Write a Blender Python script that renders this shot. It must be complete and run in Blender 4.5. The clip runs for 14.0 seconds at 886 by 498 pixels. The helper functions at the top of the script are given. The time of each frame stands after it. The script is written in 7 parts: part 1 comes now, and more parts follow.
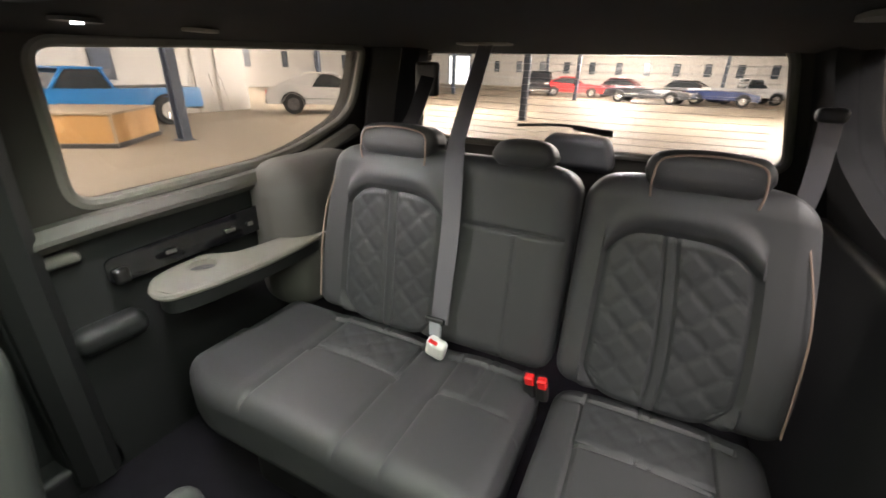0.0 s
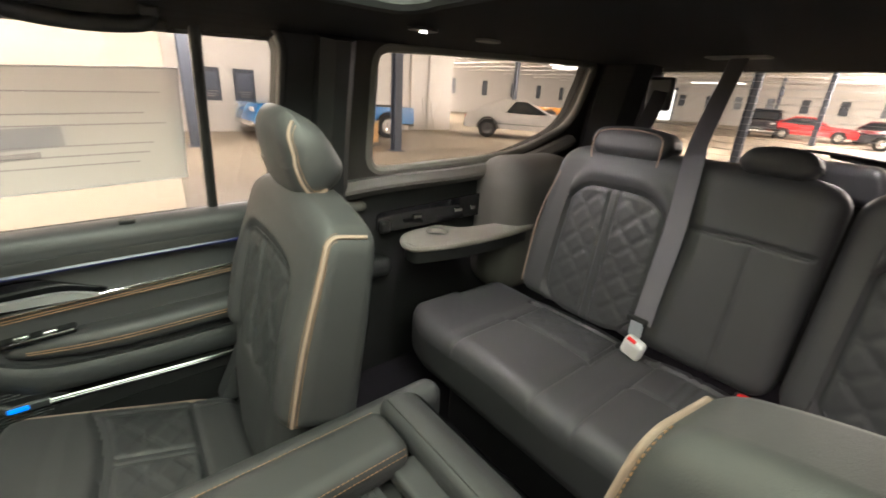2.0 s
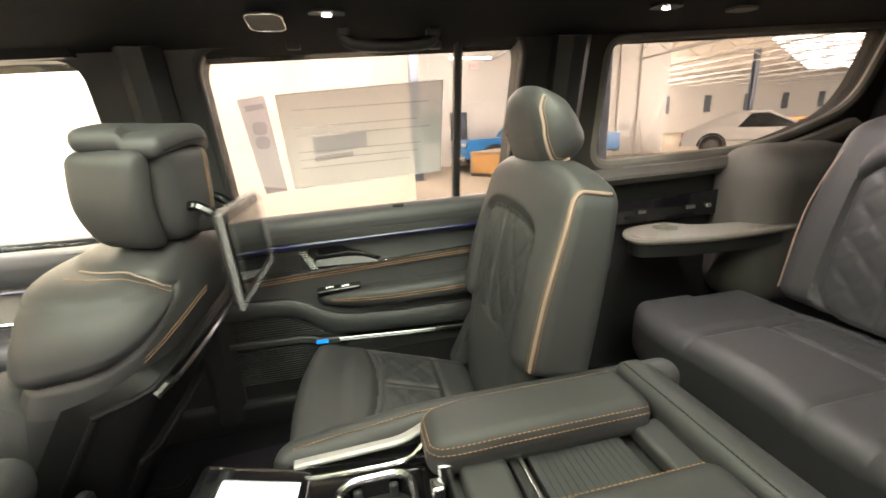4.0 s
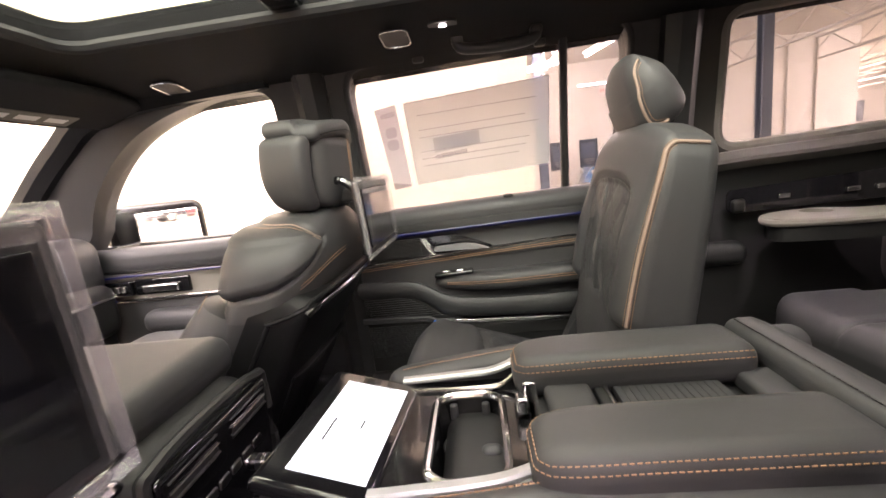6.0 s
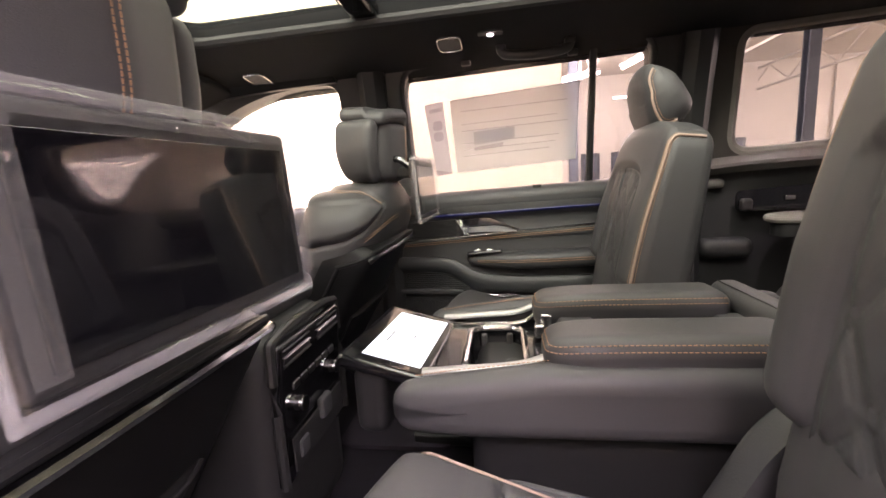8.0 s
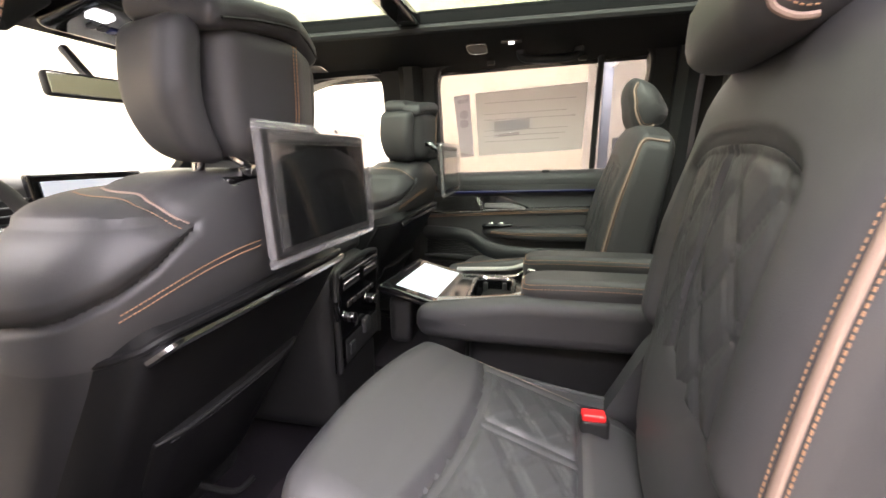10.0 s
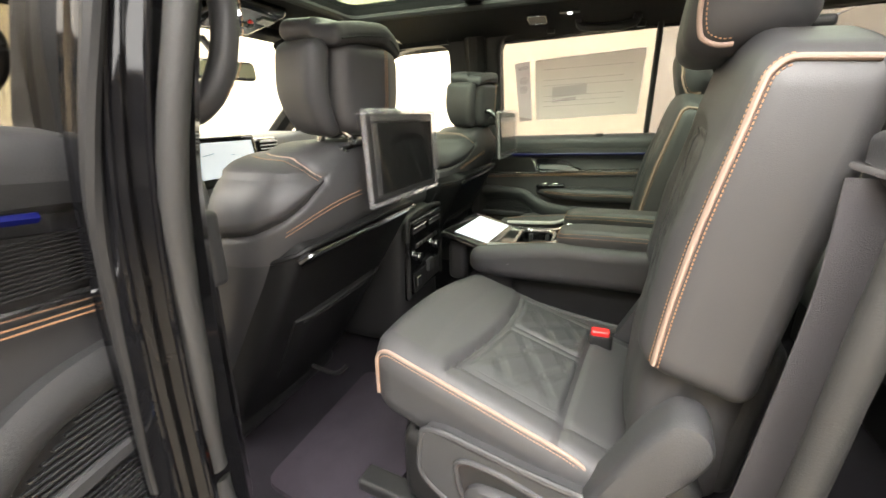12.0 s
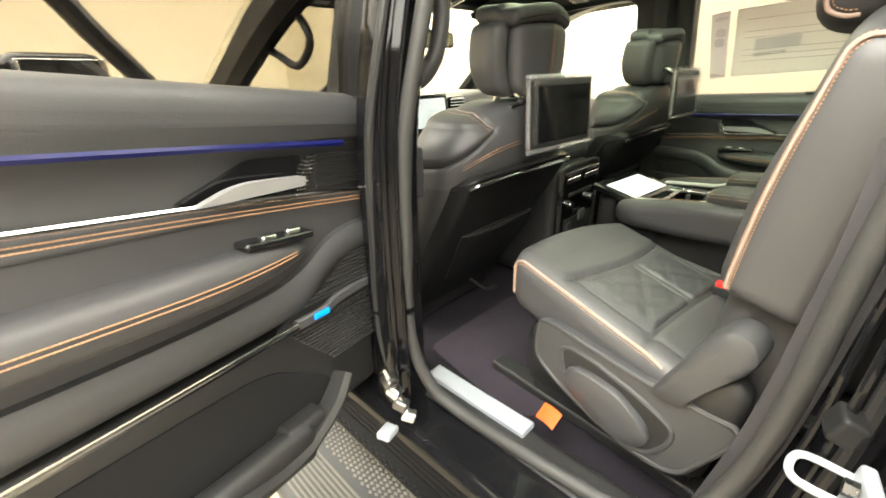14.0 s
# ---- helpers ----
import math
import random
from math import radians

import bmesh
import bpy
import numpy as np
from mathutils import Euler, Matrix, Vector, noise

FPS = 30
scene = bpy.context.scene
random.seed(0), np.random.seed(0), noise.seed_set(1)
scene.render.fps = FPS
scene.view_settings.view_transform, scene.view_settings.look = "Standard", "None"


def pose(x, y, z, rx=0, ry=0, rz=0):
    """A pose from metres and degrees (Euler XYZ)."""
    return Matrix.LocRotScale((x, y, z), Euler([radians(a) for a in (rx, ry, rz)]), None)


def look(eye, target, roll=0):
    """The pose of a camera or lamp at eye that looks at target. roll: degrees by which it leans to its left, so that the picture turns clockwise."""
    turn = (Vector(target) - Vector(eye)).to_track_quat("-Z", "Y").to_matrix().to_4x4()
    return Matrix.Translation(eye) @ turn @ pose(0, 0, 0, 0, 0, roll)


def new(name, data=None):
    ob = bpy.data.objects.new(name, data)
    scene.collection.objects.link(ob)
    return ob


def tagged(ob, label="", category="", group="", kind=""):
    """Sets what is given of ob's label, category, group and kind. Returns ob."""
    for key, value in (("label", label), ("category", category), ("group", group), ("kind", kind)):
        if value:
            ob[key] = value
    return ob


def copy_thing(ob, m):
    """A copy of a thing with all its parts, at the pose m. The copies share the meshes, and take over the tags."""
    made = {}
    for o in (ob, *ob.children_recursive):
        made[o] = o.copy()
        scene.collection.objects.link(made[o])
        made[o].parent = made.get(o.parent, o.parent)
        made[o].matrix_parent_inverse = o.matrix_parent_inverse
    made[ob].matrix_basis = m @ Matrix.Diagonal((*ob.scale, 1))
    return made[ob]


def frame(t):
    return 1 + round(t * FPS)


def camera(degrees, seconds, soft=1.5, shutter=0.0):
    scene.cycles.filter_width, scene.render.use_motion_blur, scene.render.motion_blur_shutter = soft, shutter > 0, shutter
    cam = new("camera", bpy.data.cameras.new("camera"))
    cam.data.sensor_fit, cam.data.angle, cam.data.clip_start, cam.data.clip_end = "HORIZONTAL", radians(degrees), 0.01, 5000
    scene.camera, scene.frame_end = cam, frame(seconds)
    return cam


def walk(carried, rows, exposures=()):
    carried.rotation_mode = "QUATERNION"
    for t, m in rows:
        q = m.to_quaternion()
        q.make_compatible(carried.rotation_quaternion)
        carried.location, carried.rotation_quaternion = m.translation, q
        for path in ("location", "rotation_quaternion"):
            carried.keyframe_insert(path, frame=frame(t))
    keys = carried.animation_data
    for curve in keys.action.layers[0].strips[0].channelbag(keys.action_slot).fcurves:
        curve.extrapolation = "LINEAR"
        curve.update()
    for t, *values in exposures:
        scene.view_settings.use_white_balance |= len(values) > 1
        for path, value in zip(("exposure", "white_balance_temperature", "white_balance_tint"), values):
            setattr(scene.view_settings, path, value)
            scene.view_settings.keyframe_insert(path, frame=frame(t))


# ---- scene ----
cam = camera(93.9, 14.0, soft=1.6, shutter=0.4)
PATH = [
    (0, (-0.343, 0.268, 1.628), (0.465, -1.382, 0.837), 1.6),
    (0.6, (-0.363, 0.324, 1.603), (0.653, -1.229, 0.857), 2.4),
    (1, (-0.352, 0.374, 1.592), (0.78, -1.105, 0.862), 2.9),
    (2, (-0.325, 0.472, 1.56), (1.103, -0.737, 0.854), 3.6),
    (2.5, (-0.327, 0.512, 1.538), (1.255, -0.502, 0.854), 3.0),
    (3, (-0.338, 0.551, 1.517), (1.361, -0.276, 0.862), 1.5),
    (3.5, (-0.347, 0.579, 1.486), (1.454, -0.036, 0.873), -0.5),
    (4, (-0.37, 0.582, 1.461), (1.502, 0.17, 0.889), -2.7),
    (6.3, (-0.514, 0.548, 1.327), (1.444, 0.769, 0.986), -6.3),
    (7, (-0.576, 0.557, 1.296), (1.382, 0.825, 0.989), -5.4),
    (7.5, (-0.631, 0.565, 1.289), (1.325, 0.845, 0.978), -4.7),
    (8, (-0.683, 0.57, 1.29), (1.268, 0.862, 0.96), -3.5),
    (10.5, (-1.012, 0.487, 1.318), (0.877, 0.932, 0.835), -0.4),
    (11, (-1.061, 0.468, 1.325), (0.8, 0.967, 0.791), -0.6),
    (11.5, (-1.1, 0.453, 1.333), (0.728, 1.022, 0.755), -0.7),
    (12, (-1.153, 0.431, 1.34), (0.624, 1.108, 0.722), -0.8),
    (12.5, (-1.201, 0.4, 1.349), (0.503, 1.214, 0.69), -0.9),
    (13, (-1.258, 0.361, 1.357), (0.337, 1.341, 0.653), -0.7),
    (13.5, (-1.297, 0.328, 1.364), (0.175, 1.453, 0.61), -0.8),
    (14, (-1.336, 0.269, 1.359), (-0.04, 1.579, 0.58), -2.0),
]
walk(cam, [(t, look(eye, target, roll)) for t, eye, target, roll in PATH],
     ((0, 0.55, 6000, 15), (0.6, 0.4, 6050, 16), (1.5, 0.33, 6150, 17), (3.0, 0.36, 6300, 19), (4.2, 0.54, 6450, 21), (6.3, 0.46, 6400, 37), (8.2, 0.32, 6400, 37), (10.4, 0.06, 6100, 19), (11.5, 0.08, 6250, 13), (14, 0.26, 6650, 4)))

# ---- world and large lights ----
world = bpy.data.worlds.new("world")
scene.world = world
world.use_nodes = True
world.node_tree.nodes["Background"].inputs["Color"].default_value = (1.0, 0.93, 0.82, 1)
world.node_tree.nodes["Background"].inputs["Strength"].default_value = 0.25
scene.view_settings.exposure = 0.0


def area_lamp(name, place, target, sx, sy, watts, colour=(1.0, 0.94, 0.84)):
    data = bpy.data.lights.new(name, "AREA")
    data.shape, data.size, data.size_y, data.energy, data.color = "RECTANGLE", sx, sy, watts, colour
    ob = new(name, data)
    ob.matrix_world = look(place, target)
    return ob


# ceiling fluorescents over the bay, unseen; the lamps after them are added fill
area_lamp("bay_light", (-2.6, 3.2, 3.7), (-2.0, 2.6, 0), 4.0, 4.0, 860, (1.0, 0.95, 0.86))
area_lamp("bay_light", (1.9, 3.4, 3.7), (1.9, 3.4, 0), 1.2, 5.0, 370, (1.0, 0.95, 0.86))
# extra area added above the roof glass to brighten the seat cushions
area_lamp("bay_light", (0.1, 0.3, 3.9), (0.0, 0.3, 0), 1.2, 3.0, 150, (1.0, 0.96, 0.9))
# two fills added on the open door's side for chair and door panel
area_lamp("side_fill", (-2.25, 0.5, 4.2), (-0.6, 0.5, 0.9), 1.4, 2.6, 480, (1.0, 0.96, 0.9))
area_lamp("side_fill", (-3.1, -1.2, 3.8), (-1.6, 0.6, 0.8), 3.0, 3.0, 520, (1.0, 0.96, 0.9))
# fill added beside the quarter window to brighten the third row
area_lamp("third_row_fill", (3.4, -1.4, 3.7), (0.6, -1.3, 0.9), 1.2, 4.0, 260, (1.0, 0.95, 0.86))
# upward fill added only to brighten the bay ceiling; no fitting hangs there
area_lamp("bay_ceiling_fill", (-1.6, 2.6, 3.0), (-1.6, 2.6, 4.2), 4.0, 4.0, 90, (1.0, 0.97, 0.92))


def hall_fill_lamp(x, y, watts):
    data = bpy.data.lights.new("hall_fill", "POINT")
    data.energy, data.shadow_soft_size, data.color = watts, 1.2, (1.0, 0.93, 0.82)
    new("hall_fill", data).location = (x, y, 3.6)


# point lamps added for the hall's strip lights, which light walls and floor alike
for x, y, w in ((10.0, -1.2, 2300), (8.0, -17.0, 6200), (26.0, -15.5, 11000), (-4.0, -19.0, 5500), (3.0, -31.0, 7500), (3.0, -45.0, 12000)):
    hall_fill_lamp(x, y, w)


def reading_lamp(x, y, z, watts, aim):
    data = bpy.data.lights.new("reading_light", "SPOT")
    data.energy, data.spot_size, data.spot_blend, data.shadow_soft_size, data.color = watts, radians(125), 0.8, 0.02, (1.0, 0.93, 0.84)
    new("reading_light", data).matrix_world = look((x, y, z), aim)


# the lit reading lamps in the roof lining
for x, y, w, back in ((0.50, -0.13, 14.0, 0.38), (-0.50, -0.13, 2.6, 0.4), (-0.25, -1.12, 7.0, -0.2), (0.543, 0.587, 1.0, 0.05), (-0.543, 0.587, 0.7, 0.05)):
    reading_lamp(x, y, 1.655, w, (x * 0.85, y - back, 0.9))

# ---- materials ----


def ramp_mix(nt, a, b, fac):
    m = nt.nodes.new("ShaderNodeMix")
    m.data_type = "RGBA"
    nt.links.new(fac, m.inputs["Factor"])
    m.inputs["A"].default_value = (*a, 1)
    m.inputs["B"].default_value = (*b, 1)
    return m.outputs["Result"]


def material(name, base, rough=0.5, metal=0.0, grain=300.0, bump=0.1, vary=0.18, patch=4.0, wear=0.12, coat=0.0, spec=0.5):
    """A surface with fine grain, large patches and uneven gloss."""
    m = bpy.data.materials.new(name)
    m.use_nodes = True
    nt = m.node_tree
    p = nt.nodes["Principled BSDF"]
    co = nt.nodes.new("ShaderNodeTexCoord").outputs["Object"]
    big = nt.nodes.new("ShaderNodeTexNoise")
    big.inputs["Scale"].default_value, big.inputs["Detail"].default_value = patch, 5
    fine = nt.nodes.new("ShaderNodeTexNoise")
    fine.inputs["Scale"].default_value, fine.inputs["Detail"].default_value = grain, 3
    for n in (big, fine):
        nt.links.new(co, n.inputs["Vector"])
    add = nt.nodes.new("ShaderNodeMath")
    add.operation = "MULTIPLY_ADD"
    nt.links.new(fine.outputs["Fac"], add.inputs[0])
    add.inputs[1].default_value = 0.45
    half = nt.nodes.new("ShaderNodeMath")
    half.operation = "MULTIPLY"
    nt.links.new(big.outputs["Fac"], half.inputs[0])
    half.inputs[1].default_value = 0.55
    nt.links.new(half.outputs[0], add.inputs[2])
    lo = tuple(c * (1 - vary) for c in base)
    hi = tuple(min(1, c * (1 + vary)) for c in base)
    nt.links.new(ramp_mix(nt, lo, hi, add.outputs[0]), p.inputs["Base Color"])
    rr = nt.nodes.new("ShaderNodeMapRange")
    nt.links.new(add.outputs[0], rr.inputs["Value"])
    rr.inputs["To Min"].default_value = max(0.02, rough - wear)
    rr.inputs["To Max"].default_value = min(1, rough + wear)
    nt.links.new(rr.outputs["Result"], p.inputs["Roughness"])
    p.inputs["Metallic"].default_value = metal
    p.inputs["Coat Weight"].default_value = coat
    p.inputs["Coat Roughness"].default_value = 0.06
    p.inputs["Specular IOR Level"].default_value = spec
    if bump:
        b = nt.nodes.new("ShaderNodeBump")
        b.inputs["Strength"].default_value, b.inputs["Distance"].default_value = bump, 0.002
        nt.links.new(fine.outputs["Fac"], b.inputs["Height"])
        nt.links.new(b.outputs["Normal"], p.inputs["Normal"])
    return m


def glow(name, colour, strength):
    m = bpy.data.materials.new(name)
    m.use_nodes = True
    p = m.node_tree.nodes["Principled BSDF"]
    p.inputs["Base Color"].default_value = (*colour, 1)
    p.inputs["Emission Color"].default_value = (*colour, 1)
    p.inputs["Emission Strength"].default_value = strength
    p.inputs["Roughness"].default_value = 0.3
    return m


def pane(name, tint, gloss=0.9, cloud=0.0, edge=0.55):
    """Thin glass: tinted transmission, mirror gloss by Fresnel, a trace of haze."""
    m = bpy.data.materials.new(name)
    m.use_nodes = True
    nt = m.node_tree
    nt.nodes.remove(nt.nodes["Principled BSDF"])
    out = nt.nodes["Material Output"]
    clear = nt.nodes.new("ShaderNodeBsdfTransparent")
    clear.inputs["Color"].default_value = (*tint, 1)
    shiny = nt.nodes.new("ShaderNodeBsdfGlossy")
    shiny.inputs["Roughness"].default_value = 0.008
    shiny.inputs["Color"].default_value = (gloss, gloss, gloss, 1)
    weight = nt.nodes.new("ShaderNodeLayerWeight")
    weight.inputs["Blend"].default_value = 0.5
    power = nt.nodes.new("ShaderNodeMath")
    power.operation, power.inputs[1].default_value = "POWER", 4.0
    nt.links.new(weight.outputs["Facing"], power.inputs[0])
    scale = nt.nodes.new("ShaderNodeMath")
    scale.operation, scale.inputs[1].default_value, scale.inputs[2].default_value = "MULTIPLY_ADD", edge, 0.035
    nt.links.new(power.outputs[0], scale.inputs[0])
    mix = nt.nodes.new("ShaderNodeMixShader")
    nt.links.new(scale.outputs[0], mix.inputs["Fac"])
    nt.links.new(clear.outputs[0], mix.inputs[1])
    nt.links.new(shiny.outputs[0], mix.inputs[2])
    last = mix.outputs[0]
    if cloud:
        haze = nt.nodes.new("ShaderNodeBsdfDiffuse")
        haze.inputs["Color"].default_value = (0.8, 0.8, 0.8, 1)
        m2 = nt.nodes.new("ShaderNodeMixShader")
        m2.inputs["Fac"].default_value = cloud
        nt.links.new(last, m2.inputs[1])
        nt.links.new(haze.outputs[0], m2.inputs[2])
        last = m2.outputs[0]
    nt.links.new(last, out.inputs["Surface"])
    return m


LEATHER = material("leather", (0.0475, 0.0470, 0.0495), 0.50, grain=900, bump=0.16, vary=0.16, patch=7, wear=0.08)
SUEDE = material("perforated_leather", (0.042, 0.0425, 0.0450), 0.43, grain=1100, bump=0.25, vary=0.2, patch=9)
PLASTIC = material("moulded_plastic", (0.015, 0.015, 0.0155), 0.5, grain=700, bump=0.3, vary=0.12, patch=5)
PILLARGREY = material("pillar_fabric", (0.045, 0.041, 0.036), 0.85, grain=1100, bump=0.3, vary=0.2, patch=9, spec=0.2)
# seat trim coloured dark for the shade low on the front seat backs
SHADETRIM = material("shaded_seat_trim", (0.027, 0.027, 0.029), 0.46, grain=800, bump=0.15, vary=0.15, patch=6)
SHELL = material("seat_shell", (0.011, 0.011, 0.0115), 0.40, grain=600, bump=0.15, vary=0.15, patch=6, spec=0.16)
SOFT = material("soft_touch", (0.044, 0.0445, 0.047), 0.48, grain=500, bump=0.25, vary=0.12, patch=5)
GLOSSY = material("gloss_black", (0.006, 0.006, 0.007), 0.10, grain=40, bump=0.0, vary=0.1, wear=0.05, coat=0.6)
PAINT = material("black_paint", (0.006, 0.006, 0.007), 0.07, grain=30, bump=0.0, wear=0.02, coat=0.0, spec=0.22)
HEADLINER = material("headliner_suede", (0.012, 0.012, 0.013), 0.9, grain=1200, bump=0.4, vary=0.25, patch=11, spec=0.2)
MIDTRIM = material("mid_grey_trim", (0.062, 0.058, 0.051), 0.7, grain=900, bump=0.3, vary=0.12, patch=6)
GREYTRIM = material("warm_grey_trim", (0.15, 0.14, 0.122), 0.75, grain=900, bump=0.3, vary=0.1, patch=6)
CARPET = material("carpet", (0.018, 0.016, 0.021), 0.95, grain=1500, bump=1.0, vary=0.45, patch=16, spec=0.1)
MAT = material("floor_mat", (0.040, 0.034, 0.044), 0.95, grain=1700, bump=1.0, vary=0.45, patch=20, spec=0.1)
CHROME = material("satin_chrome", (0.72, 0.72, 0.72), 0.18, 1.0, grain=200, bump=0.0, vary=0.05, wear=0.03)
DARKMETAL = material("dark_metal", (0.16, 0.16, 0.165), 0.3, 1.0, grain=200, bump=0.02, vary=0.1)
PIPING = material("cream_piping", (0.28, 0.20, 0.162), 0.6, grain=800, bump=0.3, vary=0.12)
DARKCHROME = material("dark_chrome", (0.20, 0.20, 0.21), 0.16, 1.0, grain=200, bump=0.0, vary=0.05, wear=0.03)
THREAD = material("copper_thread", (0.34, 0.195, 0.11), 0.7, grain=900, bump=0.2, vary=0.2)
SATIN = material("satin_aluminium", (0.52, 0.52, 0.53), 0.30, 0.6, grain=300, bump=0.0, vary=0.06, wear=0.02)
SEAL = material("flocked_seal", (0.033, 0.033, 0.033), 0.62, grain=500, bump=0.2, vary=0.15, patch=6)
RUBBER = material("rubber_seal", (0.014, 0.014, 0.015), 0.6, grain=300, bump=0.1, vary=0.15)
BELT = material("belt_webbing", (0.13, 0.125, 0.14), 0.7, grain=1100, bump=0.6, vary=0.2, patch=15)
BELTGREY = material("belt_webbing_grey", (0.042, 0.040, 0.045), 0.7, grain=1100, bump=0.6, vary=0.2, patch=15)
BELTDARK = material("belt_webbing_dark", (0.017, 0.016, 0.019), 0.7, grain=1100, bump=0.6, vary=0.2, patch=15)
RED = material("red_button", (0.75, 0.02, 0.02), 0.35, grain=200, bump=0.02)
WHITEPL = material("white_plastic", (0.75, 0.74, 0.72), 0.4, grain=200, bump=0.02, vary=0.06)
ORANGE = material("orange_card", (0.72, 0.09, 0.01), 0.6, grain=300, bump=0.05, vary=0.06)
STEEL = material("sill_steel", (0.40, 0.43, 0.47), 0.35, 0.35, grain=250, bump=0.02, wear=0.03)
RIB = material("grille_rib", (0.035, 0.035, 0.037), 0.28, grain=300, bump=0.02, vary=0.1)
SCREEN = material("screen_glass", (0.003, 0.003, 0.004), 0.02, grain=20, bump=0.0, wear=0.0, coat=0.5)
PAPER = pane("sticker_paper", (0.84, 0.82, 0.83), 0.3, 0.38)
PAPERBLUE = pane("sticker_print", (0.76, 0.74, 0.81), 0.3, 0.30)
INK = pane("sticker_ink", (0.93, 0.92, 0.94), 0.3, 0.02)
FILMEDGE = pane("film_edge", (0.92, 0.92, 0.94), 0.9, 0.09, 0.3)
FILMBAND = pane("film_band", (0.95, 0.94, 0.94), 0.9, 0.025, 0.3)
FILM = pane("protective_film", (0.98, 0.97, 0.98), 0.9, 0.001, 0.15)
TINT = pane("privacy_glass", (0.56, 0.545, 0.525))
CLEAR = pane("clear_glass", (0.97, 0.985, 0.955))
ROOFGLASS = pane("roof_glass", (0.61, 0.665, 0.59))
BLUELIT = glow("ambient_blue", (0.003, 0.005, 0.065), 0.12)
BLUELOGO = glow("badge_blue", (0.0, 0.22, 0.85), 0.8)
DISPLAY = glow("display_white", (0.86, 0.93, 1.0), 0.48)
LAMPWHITE = glow("lamp_white", (1.0, 0.96, 0.88), 14)
TUBELIGHT = glow("tube_light", (1.0, 0.93, 0.82), 15)
WALLCREAM = material("cream_wall", (0.80, 0.73, 0.58), 0.7, grain=60, bump=0.05, vary=0.04, patch=0.6)
WALLWHITE = material("white_wall", (0.74, 0.71, 0.66), 0.75, grain=40, bump=0.05, vary=0.06, patch=0.4)
CONCRETE = material("polished_concrete", (0.31, 0.265, 0.20), 0.62, grain=30, bump=0.02, vary=0.22, patch=0.35, wear=0.15)
STEELBLUE = material("blue_grey_steel", (0.10, 0.12, 0.16), 0.5, grain=60, bump=0.1)
CEILSHEET = material("ceiling_deck", (0.78, 0.74, 0.68), 0.8, grain=40, bump=0.1, vary=0.1, patch=0.8)

# ---- building tools ----


def groove(d, w):
    """A soft seam of width w at distance d."""
    return math.exp(-(d / w) ** 2)



def make(name, verts, faces, mat, parent=None, label="", smooth=True):
    me = bpy.data.meshes.new(name)
    me.from_pydata([tuple(v) for v in verts], [], faces)
    me.materials.append(mat)
    bm = bmesh.new()
    bm.from_mesh(me)
    bmesh.ops.recalc_face_normals(bm, faces=bm.faces)
    bm.to_mesh(me)
    bm.free()
    if smooth:
        me.polygons.foreach_set("use_smooth", [True] * len(me.polygons))
        me.set_sharp_from_angle(angle=radians(38))
    ob = new(name, me)
    if parent is not None:
        ob.parent = parent
        ob.matrix_parent_inverse = parent_world(parent).inverted()
    return tagged(ob, label)


def parent_world(ob):
    m = Matrix.Identity(4)
    while ob is not None:
        m = ob.matrix_parent_inverse @ ob.matrix_basis @ m if ob.parent else ob.matrix_basis @ m
        ob = ob.parent
    return m


def thing(name, place, label, category, group="", kind=""):
    ob = new(name)
    ob.empty_display_size = 0.05
    ob.location = place
    ob.matrix_basis = Matrix.Translation(place)
    return tagged(ob, label, category, group, kind)


def steps(h, r, n):
    inner = h - r
    side = [-h, -h + 0.29 * r, -h + 0.62 * r]
    mid = [-inner + 2 * inner * i / n for i in range(n + 1)]
    if n <= 4:
        eps = min(0.2 * inner / n, 0.4 * r)
        mid = [mid[0], mid[0] + eps] + mid[1:-1] + [mid[-1] - eps, mid[-1]]
    return side + mid + [-a for a in reversed(side)]


def rounded(size, r, div=(2, 2, 2)):
    """Vertices and faces of a box with rounded edges, about the origin."""
    h = [s / 2 for s in size]
    r = min(r, *(0.98 * a for a in h))
    axes = [steps(h[i], r, div[i]) for i in range(3)]
    verts, index, faces = [], {}, []

    def vert(p):
        q = [max(-(h[i] - r), min(h[i] - r, p[i])) for i in range(3)]
        d = Vector([p[i] - q[i] for i in range(3)])
        w = Vector(q) + (d.normalized() * r if d.length > 1e-9 else d)
        key = (round(w.x, 5), round(w.y, 5), round(w.z, 5))
        if key not in index:
            index[key] = len(verts)
            verts.append(w)
        return index[key]

    for a in range(3):
        b, c = (a + 1) % 3, (a + 2) % 3
        for sign in (-1, 1):
            for i in range(len(axes[b]) - 1):
                for j in range(len(axes[c]) - 1):
                    quad = []
                    for di, dj in ((0, 0), (1, 0), (1, 1), (0, 1)):
                        p = [0, 0, 0]
                        p[a], p[b], p[c] = sign * h[a], axes[b][i + di], axes[c][j + dj]
                        quad.append(vert(p))
                    if len(set(quad)) > 2:
                        faces.append(list(dict.fromkeys(quad)))
    return verts, faces


def block(name, centre, size, r, mat, parent=None, label="", div=(2, 2, 2), turn=(0, 0, 0), shape=None):
    """A rounded box, shaped by shape(p) in its own axes, turned and set at centre."""
    verts, faces = rounded(size, r, div)
    if shape:
        verts = [Vector(shape(v)) for v in verts]
    m = pose(*centre, *turn)
    return make(name, [m @ v for v in verts], faces, mat, parent, label)


